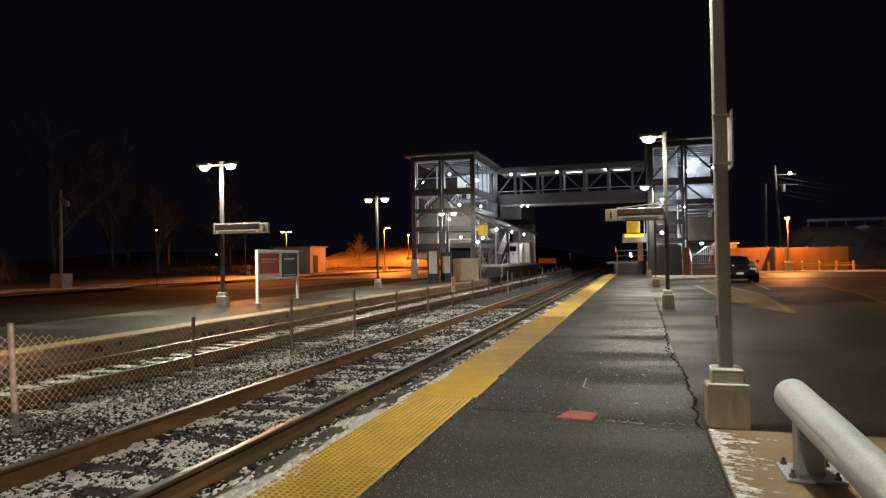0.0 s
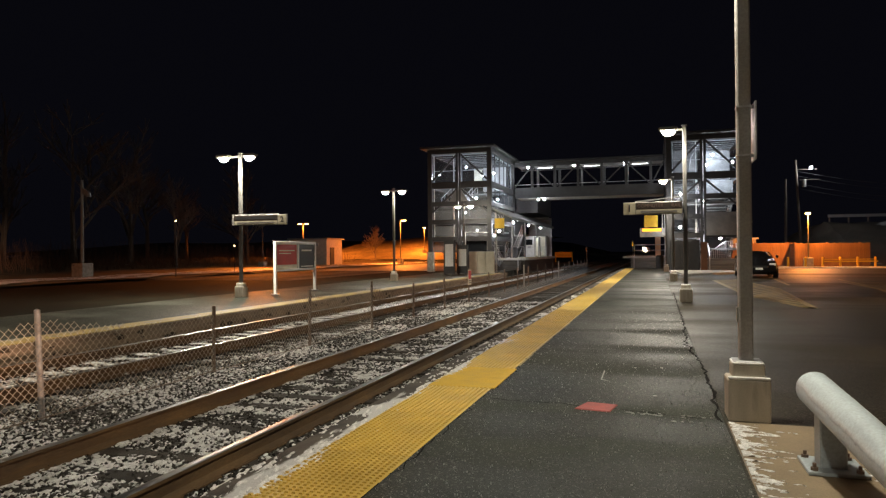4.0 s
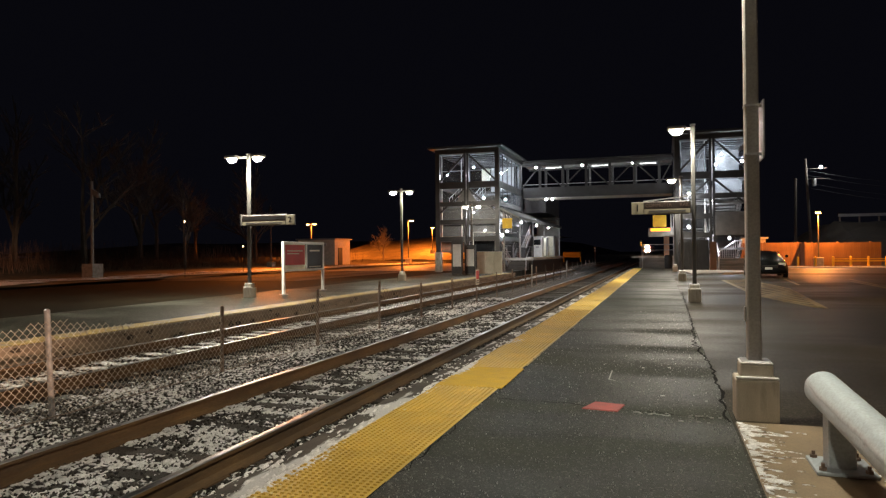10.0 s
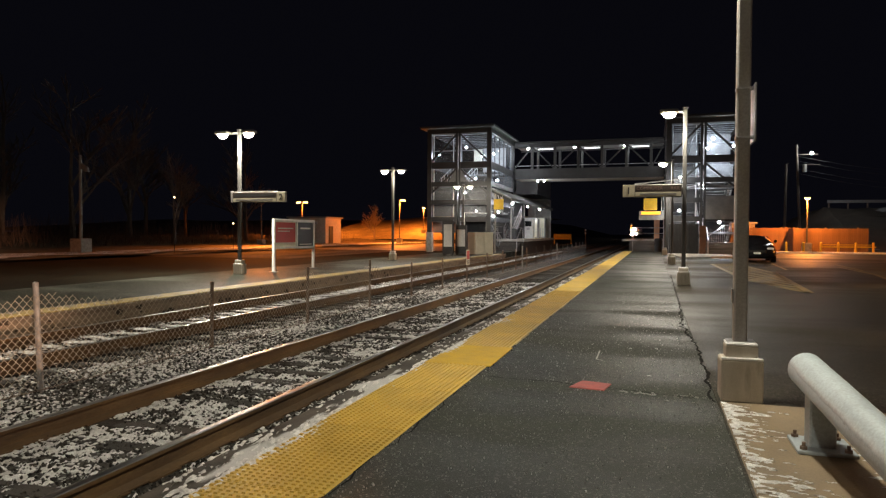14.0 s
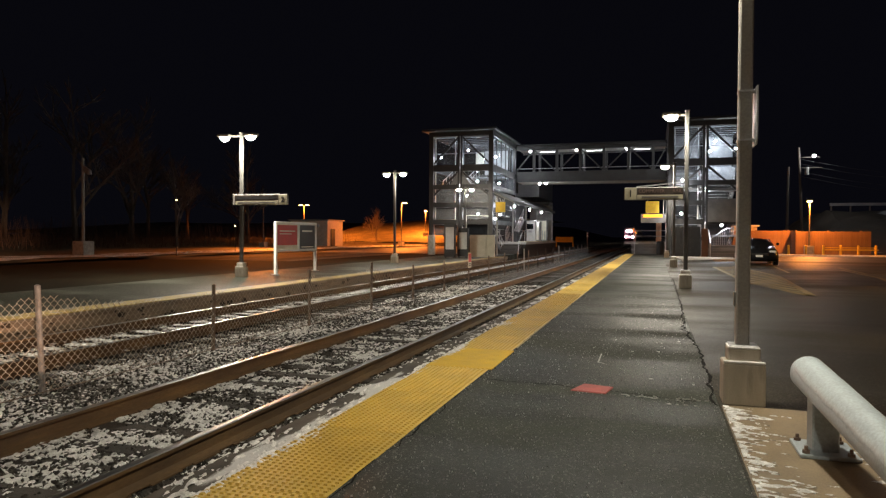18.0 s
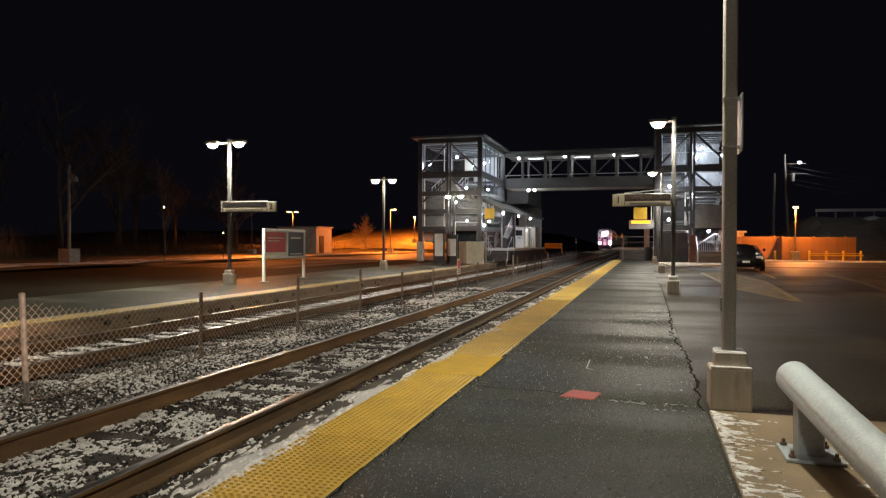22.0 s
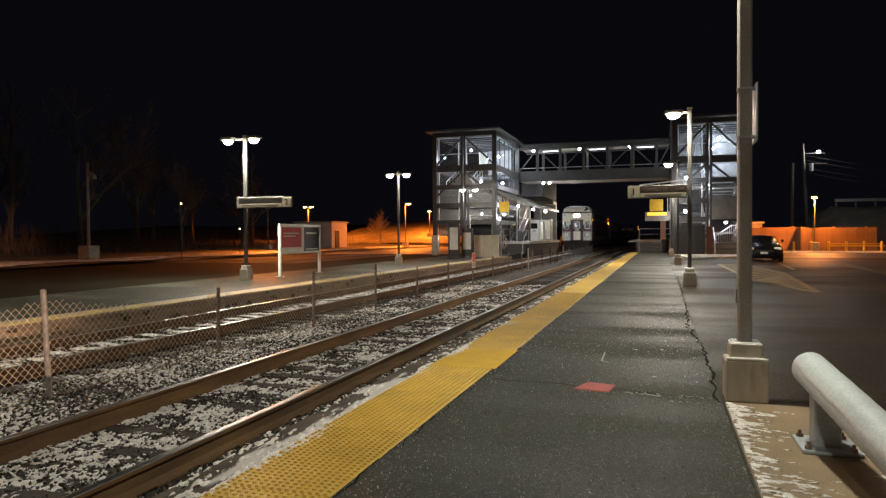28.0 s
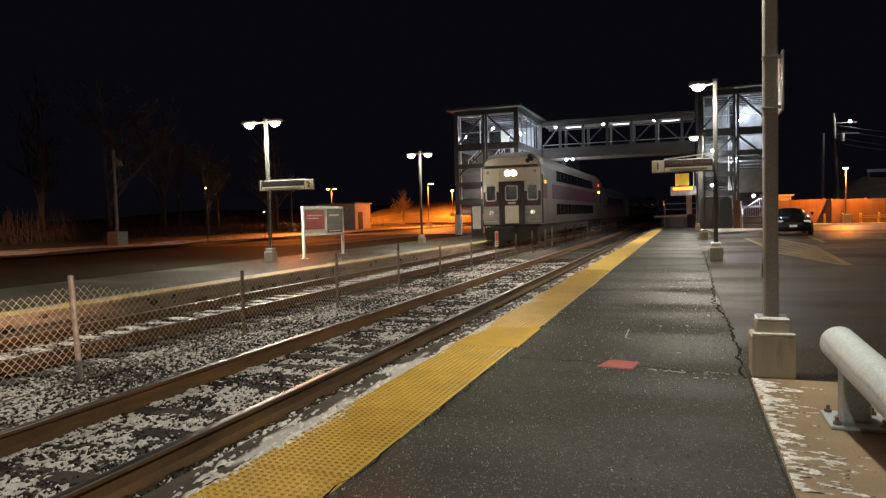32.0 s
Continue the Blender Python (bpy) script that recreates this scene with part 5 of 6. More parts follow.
part("poster_bar", Geo().box(bx + 0.0165, 21.75, 1.50, bx + 0.019, 22.85, 1.54), M["cream"], board)
part("poster_bar", Geo().box(bx + 0.0165, 21.75, 1.40, bx + 0.019, 22.6, 1.43), M["cream"], board)
part("dark_poster", Geo().box(bx - 0.02, 23.161, 0.841, bx + 0.012, by1 - 0.082, 1.759), M["dark"], board, "dark timetable case")
part("poster_bar", Geo().box(bx + 0.0125, 23.4, 1.50, bx + 0.015, 24.2, 1.56), M["cream"], board)
part("poster_bar", Geo().box(bx + 0.0125, 23.35, 0.9, bx + 0.015, 24.3, 0.93), M["cream"], board)

# ---- near platform's far end: raised platform, message sign ----
high_1 = thing("raised_platform", "raised wooden boarding platform with steps at the platform's end", "raised platform")
part("deck_slab", Geo().box(-2.5, 58.3, 0.80, 0.9, 72, 0.95, 0.02), M["concrete"], high_1)
part("deck_wall", Geo().box(-1.9, 58.4, -0.6, 0.85, 71.9, 0.799), M["plank"], high_1)
for i in range(5):
    part("step", Geo().box(-1.55, 57.02 + 0.26 * i, 0.0, 0.75, 57.02 + 0.26 * (i + 1) - 0.002, 0.95 * (i + 1) / 6), M["plank"], high_1, "grey wooden step")
for x in (-1.6, 0.8):
    part("stair_rail", Geo().path([(x, 57.0, 0), (x, 57.0, 0.95), (x, 58.4, 1.9), (x, 60, 1.9)], 0.035, 6).path([(x, 58.4, 0.95), (x, 58.4, 1.9)], 0.035, 6), M["galv"], high_1, "galvanised stair rail")
part("front_rail", Geo().path([(-1.6, 58.5, 1.45), (0.8, 58.5, 1.45)], 0.025, 6).path([(-1.6, 58.5, 1.9), (0.8, 58.5, 1.9)], 0.03, 6), M["galv"], high_1)

vms = thing("message_sign", "hanging electronic sign showing an amber message", "electronic sign")
part("sign_case", Geo().box(-1.02, 51.3, 2.40, 0.78, 51.6, 3.05, 0.02), M["signgrey"], vms)
part("amber_message", Geo().box(-0.85, 51.285, 2.80, 0.45, 51.299, 3.0), M["led_amber"], vms, "glowing amber lettering bar")
part("hanger", Geo().box(-0.6, 51.4, 3.051, -0.54, 51.46, 4.4).box(0.5, 51.4, 3.051, 0.56, 51.46, 4.4), M["steel"], vms)
part("yellow_sign", Geo().box(-0.7, 51.27, 3.1, 0.22, 51.32, 3.95, 0.006), M["newyellow"], vms, "yellow sign panel")
shelter = thing("platform_shelter", "steel platform shelter with a flat roof beside the tower", "shelter")
part("shelter_roof", Geo().box(-1.3, 50.6, 4.40, 1.0, 56, 4.55, 0.02), M["darksteel"], shelter)
for x, y in ((0.78, 50.9), (0.78, 55.6)):
    part("shelter_post", Geo().tube((x, y, 0), (x, y, 4.4), 0.06, n=8), M["galv"], shelter)
part("end_panel", Geo().box(0.04, 59.0, 0.951, 0.46, 59.06, 2.67), M["peach"], high_1, "upright panel coloured peach for the orange light on it")
bin_ = thing("litter_bin", "dark cylindrical litter bin", "litter bin", at=pose(0.36, 56.3, 0))
part("bin_body", Geo().tube((0, 0, 0), (0, 0, 0.95), 0.28, 0.3, 14), M["black"], bin_)
part("bin_lid", Geo().tube((0, 0, 0.951), (0, 0, 1.05), 0.31, 0.2, 14), M["black"], bin_)
cab = thing("equipment_cabinet", "dark green equipment enclosure under the tower", "equipment cabinet")
part("cabinet_body", Geo().box(0.98, 48.2, 0.0, 2.85, 48.8, 2.1, 0.02), M["dark"], cab)
for i in range(3):
    part("cabinet_door", Geo().box(1.02 + i * 0.61, 48.17, 0.1, 1.6 + i * 0.61, 48.199, 2.0, 0.004), M["dark"], cab)
thing("orange_barrier", "rust-orange plywood barrier beside the cabinet", "barrier", Geo().box(2.9, 47.9, 0, 3.3, 48.0, 1.95, 0.01), M["barrier"])
steps = thing("tower_steps", "wooden steps up to the tower's landing", "steps")
for i in range(5):
    part("step", Geo().box(3.35, 47.6 + 0.28 * i, 0, 5.2, 47.6 + 0.28 * (i + 1) - 0.002, 0.85 * (i + 1) / 5), M["plank"], steps)
for x in (5.15, 3.4):
    part("step_rail", Geo().path([(x, 47.5, 0), (x, 47.5, 1.0), (x, 49, 1.85)], 0.04, 6), M["galv"], steps)
part("landing_rail", Geo().path([(3.5, 49.35, 1.25), (4.55, 49.35, 2.0), (4.95, 49.35, 2.0)], 0.035, 6), M["galv"], steps, "pale galvanised handrail")
for i in range(11):
    x = 3.5 + 0.135 * i
    part("baluster", Geo().tube((x, 49.35, 0.85), (x, 49.35, min(2.0, 1.25 + 0.714 * (x - 3.5))), 0.014, n=6), M["galv"], steps)
part("landing_slab", Geo().box(3.35, 49.0, 0.70, 5.15, 50.4, 0.849), M["ceilmetal"], steps)

# ---- parking lot beside the near platform ----
def line(g, x0, y0, x1, y1, w):
    d = Vector((x1 - x0, y1 - y0)).normalized()
    n = Vector((-d.y, d.x)) * w / 2
    g.quad((x0 - n.x, y0 - n.y, 0.001), (x1 - n.x, y1 - n.y, 0.001), (x1 + n.x, y1 + n.y, 0.001), (x0 + n.x, y0 + n.y, 0.001))


def hatching(left, right, count, w):
    """Stripes from one kerb line to the other, with an outline."""
    g = Geo()
    for side in (left, right):
        for (x0, y0), (x1, y1) in zip(side, side[1:]):
            line(g, x0, y0, x1, y1, w)
    def along(side, u):
        k = u * (len(side) - 1)
        i = min(int(k), len(side) - 2)
        return [side[i][j] + (side[i + 1][j] - side[i][j]) * (k - i) for j in (0, 1)]
    for i in range(count):
        (x0, y0), (x1, y1) = along(left, (i + 0.8) / count), along(right, max(0, (i - 0.6) / count))
        line(g, x0, y0, x1, y1, w)
    return g


def infill(left, right):
    return Geo().quad(*[(x, y, -0.001) for x, y in left + right[::-1][:-1]])


part("marking_fill", infill([(3.52, 17.9), (2.68, 22.3), (2.6, 34.0)], [(3.56, 17.9), (4.2, 27.0), (3.6, 35.0)]), M["faded"], lot_1, "worn yellow ground between the stripes")
part("hatched_marking", hatching([(3.52, 17.9), (2.68, 22.3), (2.6, 34.0)], [(3.56, 17.9), (4.2, 27.0), (3.6, 35.0)], 26, 0.17), M["yellowline"], lot_1, "faded yellow hatched markings")
part("hatched_marking", hatching([(6.1, 18.3), (7.4, 27.0), (7.6, 33.0)], [(6.15, 18.2), (9.2, 25.5), (9.6, 33.0)], 16, 0.15), M["yellowline"], lot_1, "faded yellow hatched markings")
for i in range(4):
    g = Geo()
    line(g, 5.4 + i * 2.7, 35.5, 5.0 + i * 2.7, 29.5, 0.12)
    part("bay_line", g, M["yellowline"], lot_1, "faded parking bay line")
kerb = thing("snowy_kerb", "low concrete kerb with snow along the lot's end", "kerb", Geo().box(7.0, 56.4, -0.02, 26, 57.0, 0.12, 0.03), M["snow"], kind="structure")
island = thing("kerb_island", "low snow-dusted kerb by the tower steps", "kerb", Geo().prism([(1.6, 40), (4.6, 43.5), (4.8, 48.1), (0.9, 48.1)], -0.02, 0.1, "z"), M["concrete"], kind="structure")

wf = thing("wooden_fence", "tall wooden board fence glowing in orange lamplight", "fence")
def boards(x0, y0, x1, y1, h):
    d = math.hypot(x1 - x0, y1 - y0)
    n = int(d / 0.155)
    a = math.degrees(math.atan2(y1 - y0, x1 - x0))
    me = mesh_of("board", Geo().box(0, -0.012, 0.04, 0.146, 0.012, h, 0.004), M["fencewood"])
    for i in range(n):
        ob = part("board", me, None, wf)
        ob.matrix_world = pose(x0 + (x1 - x0) * i / n, y0 + (y1 - y0) * i / n, rng.uniform(-0.02, 0.02), 0, 0, a)
    for i in range(0, n, 16):
        ob = part("fence_post", Geo().box(-0.06, 0.02, 0, 0.06, 0.14, h + 0.08, 0.01), M["fencewood"], wf)
        ob.matrix_world = pose(x0 + (x1 - x0) * i / n, y0 + (y1 - y0) * i / n, 0, 0, 0, a)
boards(5.6, 62.8, 10.7, 62.4, 1.95)
boards(10.7, 62.35, 10.75, 60.45, 1.9)
boards(10.75, 60.4, 16.4, 61.9, 1.9)
for i in range(6):
    ob = thing("bollard", "yellow-painted steel bollard before the fence", "bollard", at=pose(9.9 + i * 1.27, 58.6 + i * 0.3, 0), group="bollards")
    part("bollard_post", Geo().tube((0, 0, 0), (0, 0, 0.78), 0.085, n=12).tube((0, 0, 0.78), (0, 0, 0.82), 0.085, 0.03, 12), M["newyellow"], ob)
rail_ = thing("bollard_rail", "low yellow steel rail between the bollards", "rail")
part("rail_bar", Geo().box(12.55, 59.2, 0.42, 16.2, 59.26, 0.52).bar((12.55, 59.23, 0.62), (16.2, 60.0, 0.62), 0.05, 0.06), M["newyellow"], rail_)


def street_lamp(x, y, z, top, arm, colour, lens, watts, label, twin=False, throw=None):
    ob = thing("street_lamp", label, "street lamp", at=pose(x, y, z), group="parking lot lamps")
    part("concrete_base", Geo().box(-0.32, -0.32, 0, 0.32, 0.32, 0.75, 0.03), M["concrete"], ob)
    part("pole", Geo().tube((0, 0, 0.751), (0, 0, top), 0.06, 0.045, 8), M["dimpole"], ob)
    for s in ((-1, 1) if twin else (1,)):
        part("arm", Geo().box(0.05 * s, -0.03, top - 0.08, arm * s, 0.03, top - 0.02), M["rustpost"], ob)
        k = 0.30 if arm else 0.20
        h = part("lamp_head", Geo().box(arm * s - k, -0.16, top - 0.06, arm * s + k, 0.16, top + 0.08, 0.03), M["dimpole"], ob)
        part("lens", Geo().box(arm * s - k * 0.8, -0.13, top - 0.14, arm * s + k * 0.8, 0.13, top - 0.061), lens, h, "glowing sodium lens")
        ob_ = lamp(x + arm * s, y - 0.3, z + top - 0.25, watts, colour, 0.15, 120 if throw else 174, blend=0.8 if throw else 0.25)
        if throw:
            ob_.matrix_world = look((x + arm * s, y - 0.3, z + top - 0.25), throw)
    return ob


street_lamp(11.6, 60.0, 0, 4.35, 0.0, ORANGE, M["lens_sodium"], 3000, "orange sodium lamp standing before the wooden fence")
street_lamp(-36.07, 57.5, P2, 5.3, 0.0, SODIUM, M["lens_sodium"], 7500, "orange sodium lamp in the far parking lot", throw=(-25, 48, 0))
street_lamp(-30.44, 80.0, 0, 5.55, 0.45, SODIUM, M["lens_sodium"], 5600, "orange sodium lamp by the grassy bank")
street_lamp(-54.0, 98.0, 0.3, 6.0, 0.6, SODIUM, M["lens_sodium"], 5000, "twin orange sodium lamp far across the lot", True)
street_lamp(-36.1, 106.0, 1.2, 4.4, 0.0, SODIUM, M["lens_sodium"], 4500, "orange sodium lamp on the grassy bank")
# Added out of view to redden the verge and the far lot.
street_lamp(-37.0, 15.0, P2, 7.0, 0.5, SODIUM, M["lens_sodium"], 1500, "unseen orange lamp added beside the far parking lot", throw=(-26, 20, 0))
street_lamp(13.0, -7.0, 0, 6.5, -0.5, SODIUM, M["lens_sodium"], 80, "orange sodium lamp in the lot behind the guard pipe")
# Also out of view, added to warm the near lot.
street_lamp(24.0, 36.0, 0, 6.5, 0.5, AMBER, M["lens_sodium"], 7500, "unseen orange lamp added beyond the near lot's edge")

car = thing("parked_car", "dark sedan parked facing the tracks", "car", at=pose(5.0, 38.85, 0, 0, 0, -3))
def car_body():
    """Lofted sedan shell: stations along its length, front towards -y."""
    st = [(-2.25, 0.30, 0.64, 0.74), (-2.15, 0.22, 0.76, 0.84), (-1.6, 0.18, 0.84, 0.88), (-0.95, 0.18, 0.95, 0.90), (0.9, 0.18, 0.98, 0.90), (1.7, 0.2, 1.0, 0.88), (2.2, 0.3, 0.9, 0.80), (2.3, 0.45, 0.75, 0.7)]
    g, ring = Geo(), 0
    for y, lo, hi, w in st:
        g.v += [(-w * 0.9, y, lo), (-w, y, lo + 0.12), (-w, y, hi - 0.2), (-w * 0.88, y, hi), (0, y, hi + 0.03), (w * 0.88, y, hi), (w, y, hi - 0.2), (w, y, lo + 0.12), (w * 0.9, y, lo)]
        ring += 1
    for i in range(ring - 1):
        g.f += [(i * 9 + j, i * 9 + (j + 1) % 9, (i + 1) * 9 + (j + 1) % 9, (i + 1) * 9 + j) for j in range(9)]
    g.f += [tuple(range(9)), tuple(range((ring - 1) * 9, ring * 9))]
    return g
part("body", car_body(), M["carpaint"], car, smooth=True)
def cabin_ring(y, w, top, low):
    """One cross-section of the cabin: upright glass that leans in to a rounded roof."""
    return [(-w, y, low), (-w * 0.93, y, low + (top - low) * 0.55), (-w * 0.80, y, top - 0.05), (-w * 0.5, y, top), (0, y, top + 0.012), (w * 0.5, y, top), (w * 0.80, y, top - 0.05), (w * 0.93, y, low + (top - low) * 0.55), (w, y, low)]


def loft(rings):
    g, n = Geo(), len(rings[0])
    for ring in rings:
        g.v += ring
    g.f = [(n * j + i, n * j + i + 1, n * j + n + i + 1, n * j + n + i) for j in range(len(rings) - 1) for i in range(n - 1)] + [tuple(range(n)), tuple(range(n * (len(rings) - 1), n * len(rings)))]
    return g


part("cabin", loft([cabin_ring(-1.02, 0.76, 0.97, 0.93), cabin_ring(-0.7, 0.74, 1.12, 0.95), cabin_ring(-0.3, 0.70, 1.28, 0.96), cabin_ring(0.1, 0.69, 1.315, 0.97), cabin_ring(0.8, 0.69, 1.31, 0.97), cabin_ring(1.3, 0.71, 1.18, 0.97), cabin_ring(1.75, 0.74, 1.0, 0.97)]), M["darkglass"], car, "dark windows", smooth=True)
part("roof_panel", loft([cabin_ring(-0.32, 0.57, 1.30, 1.27), cabin_ring(0.1, 0.56, 1.335, 1.29), cabin_ring(0.8, 0.56, 1.33, 1.29), cabin_ring(1.0, 0.56, 1.29, 1.26)]), M["carpaint"], car, smooth=True)
for s in (-1, 1):
    part("windscreen_pillar", Geo().bar((s * 0.745, -1.0, 0.97), (s * 0.585, -0.3, 1.29), 0.05, 0.035), M["carpaint"], car)
for s in (-1, 1):
    part("headlight", Geo().box(s * 0.45, -2.24, 0.60, s * 0.76, -2.10, 0.74, 0.03), M["white"], car, "unlit pale headlight")
    part("mirror", Geo().box(s * 0.88, -0.85, 0.98, s * 1.02, -0.70, 1.12, 0.03), M["carpaint"], car)
    for y in (-1.4, 1.4):
        wh = part("wheel", Geo().tube((s * 0.70, y, 0.32), (s * 0.91, y, 0.32), 0.32, n=18), M["black"], car)
        part("rim", Geo().tube((s * 0.911, y, 0.32), (s * 0.918, y, 0.32), 0.2, n=14), M["galv"], wh)
part("grille", Geo().box(-0.4, -2.265, 0.5, 0.4, -2.24, 0.62, 0.01), M["black"], car)
part("number_plate", Geo().box(-0.16, -2.285, 0.42, 0.16, -2.266, 0.52, 0.003), M["white"], car, "plain pale number plate")

for x, y, h, lean in ((13.3, 80, 8.9, 0.1), (14.9, 80, 10.9, -0.55)):
    ob = thing("utility_pole", "wooden utility pole beyond the fence", "utility pole", at=pose(x, y, -0.6), group="utility poles")
    part("pole", Geo().tube((0, 0, 0), (lean, 0, h + 0.6), 0.16, 0.11, 8), M["bark"], ob)
    if h > 10:
        part("crossarm", Geo().box(-0.5, -0.03, h - 0.46, 1.5, 0.03, h - 0.40), M["tie"], ob)
        part("crossarm", Geo().box(-0.4, -0.03, h - 1.56, 1.7, 0.03, h - 1.50), M["tie"], ob)
        part("transformer", Geo().tube((0.2, -0.25, h - 2.3), (0.2, -0.25, h - 1.5), 0.2, n=10), M["steel"], ob)
        part("outdoor_light", Geo().box(0.8, -0.15, h - 0.39, 1.02, 0.1, h - 0.2, 0.03), M["lens_cool"], ob, "cool white flood lamp")
lamp(15.9, 79.2, 10.0, 320, COOL, 0.15)
thing("brush_mound", "snow-dusted brushy mound beyond the fence", "mound", sheet(13, 46, 70, 100, 1.5, lambda x, y: -0.7 + 5.1 * max(0, min(1, (x - 12) / 7)) * max(0, min(1, (y - 71) / 16)) + 0.5 * noise.noise((x * 0.5, y * 0.5, 8))), M["earth"], kind="structure")
hut = thing("flat_roofed_hut", "small pale flat-roofed hut behind the fence", "hut")
part("hut_wall", Geo().box(6.3, 66, -0.6, 8.6, 69, 2.35, 0.02), M["stucco"], hut)
part("hut_roof", Geo().box(6.1, 65.8, 2.351, 8.8, 69.2, 2.5, 0.02), M["white"], hut)
wires = thing("overhead_wires", "dark overhead wires between the utility poles", "wires")
for k, (z0, dx) in enumerate(((9.7, 0), (9.2, 0.5), (8.4, 1.0), (7.9, 1.2))):
    pts = [(14.5 + 22 * u, 80 - 6 * u, z0 - 2.0 * math.sin(math.pi * u)) for u in [i / 10 for i in range(11)]]
    part("wire", Geo().path(pts, 0.02, 4), M["dark"], wires)

# ---- far parking lot, bank and woods ----
bank = thing("grassy_bank", "grassy winter bank under orange lamps", "bank", sheet(-85, -19, 84, 150, 2, lambda x, y: -0.3 + 0.75 * min(1, max(0, (y - 90) / 13)) + (3.1 + 0.9 * min(1, max(0, (x + 52) / 14))) * min(1, max(0, (y - 103) / 17)) ** 0.8 + 0.22 * noise.noise((x * 0.2, y * 0.2, 2)) + 0.08 * noise.noise((x * 0.9, y * 0.9, 4)) - 3.2 * min(1, max(0, (-53 - x) / 9)) * min(1, max(0, (y - 103) / 17))), M["straw"], kind="structure")
snowbank = thing("snowy_verge", "snow-dusted verge along the far parking lot", "verge", sheet(-62, -28.6, -10, 96, 2.5, lambda x, y: 0.02 + 0.1 * noise.noise((x * 0.3, y * 0.3, 5)) + 0.03 * max(0, -30 - x)), M["grass"], kind="structure")
g, r = Geo(), random.Random(9)
for i in range(1300):
    y = 6 + 86 * r.random()
    flake(g, -29.5 - 5 * r.random() ** 2 - 2 * noise.noise((0, y * 0.2, 0)), y, 0.13, r.uniform(0.3, 1.3), r.uniform(0.1, 0.4), r, 1.57 + r.uniform(-0.3, 0.3))
thing("verge_snow", "patches of old snow along the kerb", "snow", g, M["snow"], kind="stuff")
# A paler, mottled sheet laid over part of the dark lot.
thing("dusted_lot", "paler mottled asphalt beneath an orange lamp", "parking lot", sheet(-28.9, -19, 33, 51.9, 1, lambda x, y: P2 + 0.003 - 0.02 * max(0, (-16 - x) / 12)), M["palelot"], kind="structure")
thing("service_road", "dark asphalt road at the foot of the bank", "road", sheet(-85, -19, 88.5, 103.5, 1.5, lambda x, y: -0.04 + 0.5 * min(1, max(0, (y - 90) / 13))), M["wetlot"], kind="structure")
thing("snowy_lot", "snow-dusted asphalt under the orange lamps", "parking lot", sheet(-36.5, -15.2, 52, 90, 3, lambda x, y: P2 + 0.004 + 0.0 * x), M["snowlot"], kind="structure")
for x, y, z in ((-28.84, 36, 3.5), (-30.01, 44, 2.0)):
    far = thing("distant_lamp", "tiny warm lamp among the dark trees", "lamp", at=pose(x, y, 0), group="distant lamps")
    part("pole", Geo().tube((0, 0, 0), (0, 0, z), 0.025, n=6), M["tie"], far)
    part("bulb", Geo().tube((0, 0, z), (0, 0, z + 0.09), 0.05, 0.03, 8), M["lens_far"], far, "warm glowing bulb")
shed = thing("small_shed", "small pale flat-roofed utility building", "shed")
part("wall", Geo().box(-39.5, 68.6, -0.1, -34.9, 72.5, 3.0, 0.02), M["stucco"], shed)
part("roof", Geo().box(-39.7, 68.4, 3.001, -34.7, 72.7, 3.14, 0.02), M["steel"], shed)
part("shed_door", Geo().box(-34.899, 69.4, 0.0, -34.84, 70.4, 2.1), M["dark"], shed)
part("wall_lamp", Geo().box(-36.4, 68.45, 2.3, -35.9, 68.599, 2.6, 0.03), M["galv"], shed)
cp = thing("camera_pole", "tall grey camera pole on a concrete base", "camera pole", at=pose(-32.6, 32.4, 0))
part("concrete_base", Geo().box(-0.42, -0.42, 0, 0.42, 0.42, 0.95, 0.03), M["concrete"], cp)
part("pole", Geo().tube((0, 0, 0.951), (0, 0, 5.9), 0.1, 0.085, 8), M["steel"], cp)
part("camera_arm", Geo().bar((0, 0, 5.3), (0.45, 0, 5.05), 0.12, 0.3), M["steel"], cp)
part("camera_head", Geo().tube((0.5, 0, 4.9), (0.5, 0, 5.15), 0.14, 0.1, 10), M["galv"], cp)


def tree(x, y, z, h, seed, levels=4, label="bare winter tree", mat_=None, thick=0.018, wide=1.0):
    """A bare tree: a tapered trunk, limbs and twigs."""
    r = random.Random(seed)
    ob = thing("bare_tree", label, "tree", at=pose(x, y, z), group="bare trees")
    trunk, crown = Geo(), Geo()
    def grow(p, d, length, rad, lv):
        q = p + d * length
        (trunk if lv == levels else crown).tube(p, q, rad, rad * 0.68, 6 if lv == levels else 4, cap=False)
        if lv == 0:
            return
        for _ in range(3 if lv > 1 else 4):
            t = r.uniform(0.45, 1.0)
            side = Vector((r.gauss(0, 1), r.gauss(0, 1), r.uniform(0.1, 0.9))).normalized()
            grow(p + d * length * t, (d * 0.8 + side * r.uniform(0.6, 1.25) * wide).normalized(), length * r.uniform(0.5, 0.78), rad * 0.55, lv - 1)
        grow(q, (d + Vector((r.gauss(0, 0.15), r.gauss(0, 0.15), 0.1))).normalized(), length * 0.7, rad * 0.66, lv - 1)
    grow(Vector((0, 0, -0.2)), Vector((r.gauss(0, 0.04), r.gauss(0, 0.04), 1)).normalized(), h * 0.34, h * thick, levels)
    part("trunk", trunk, mat_ or M["bark"], ob)
    part("crown", crown, mat_ or M["bark"], ob, "bare twigs")
    return ob


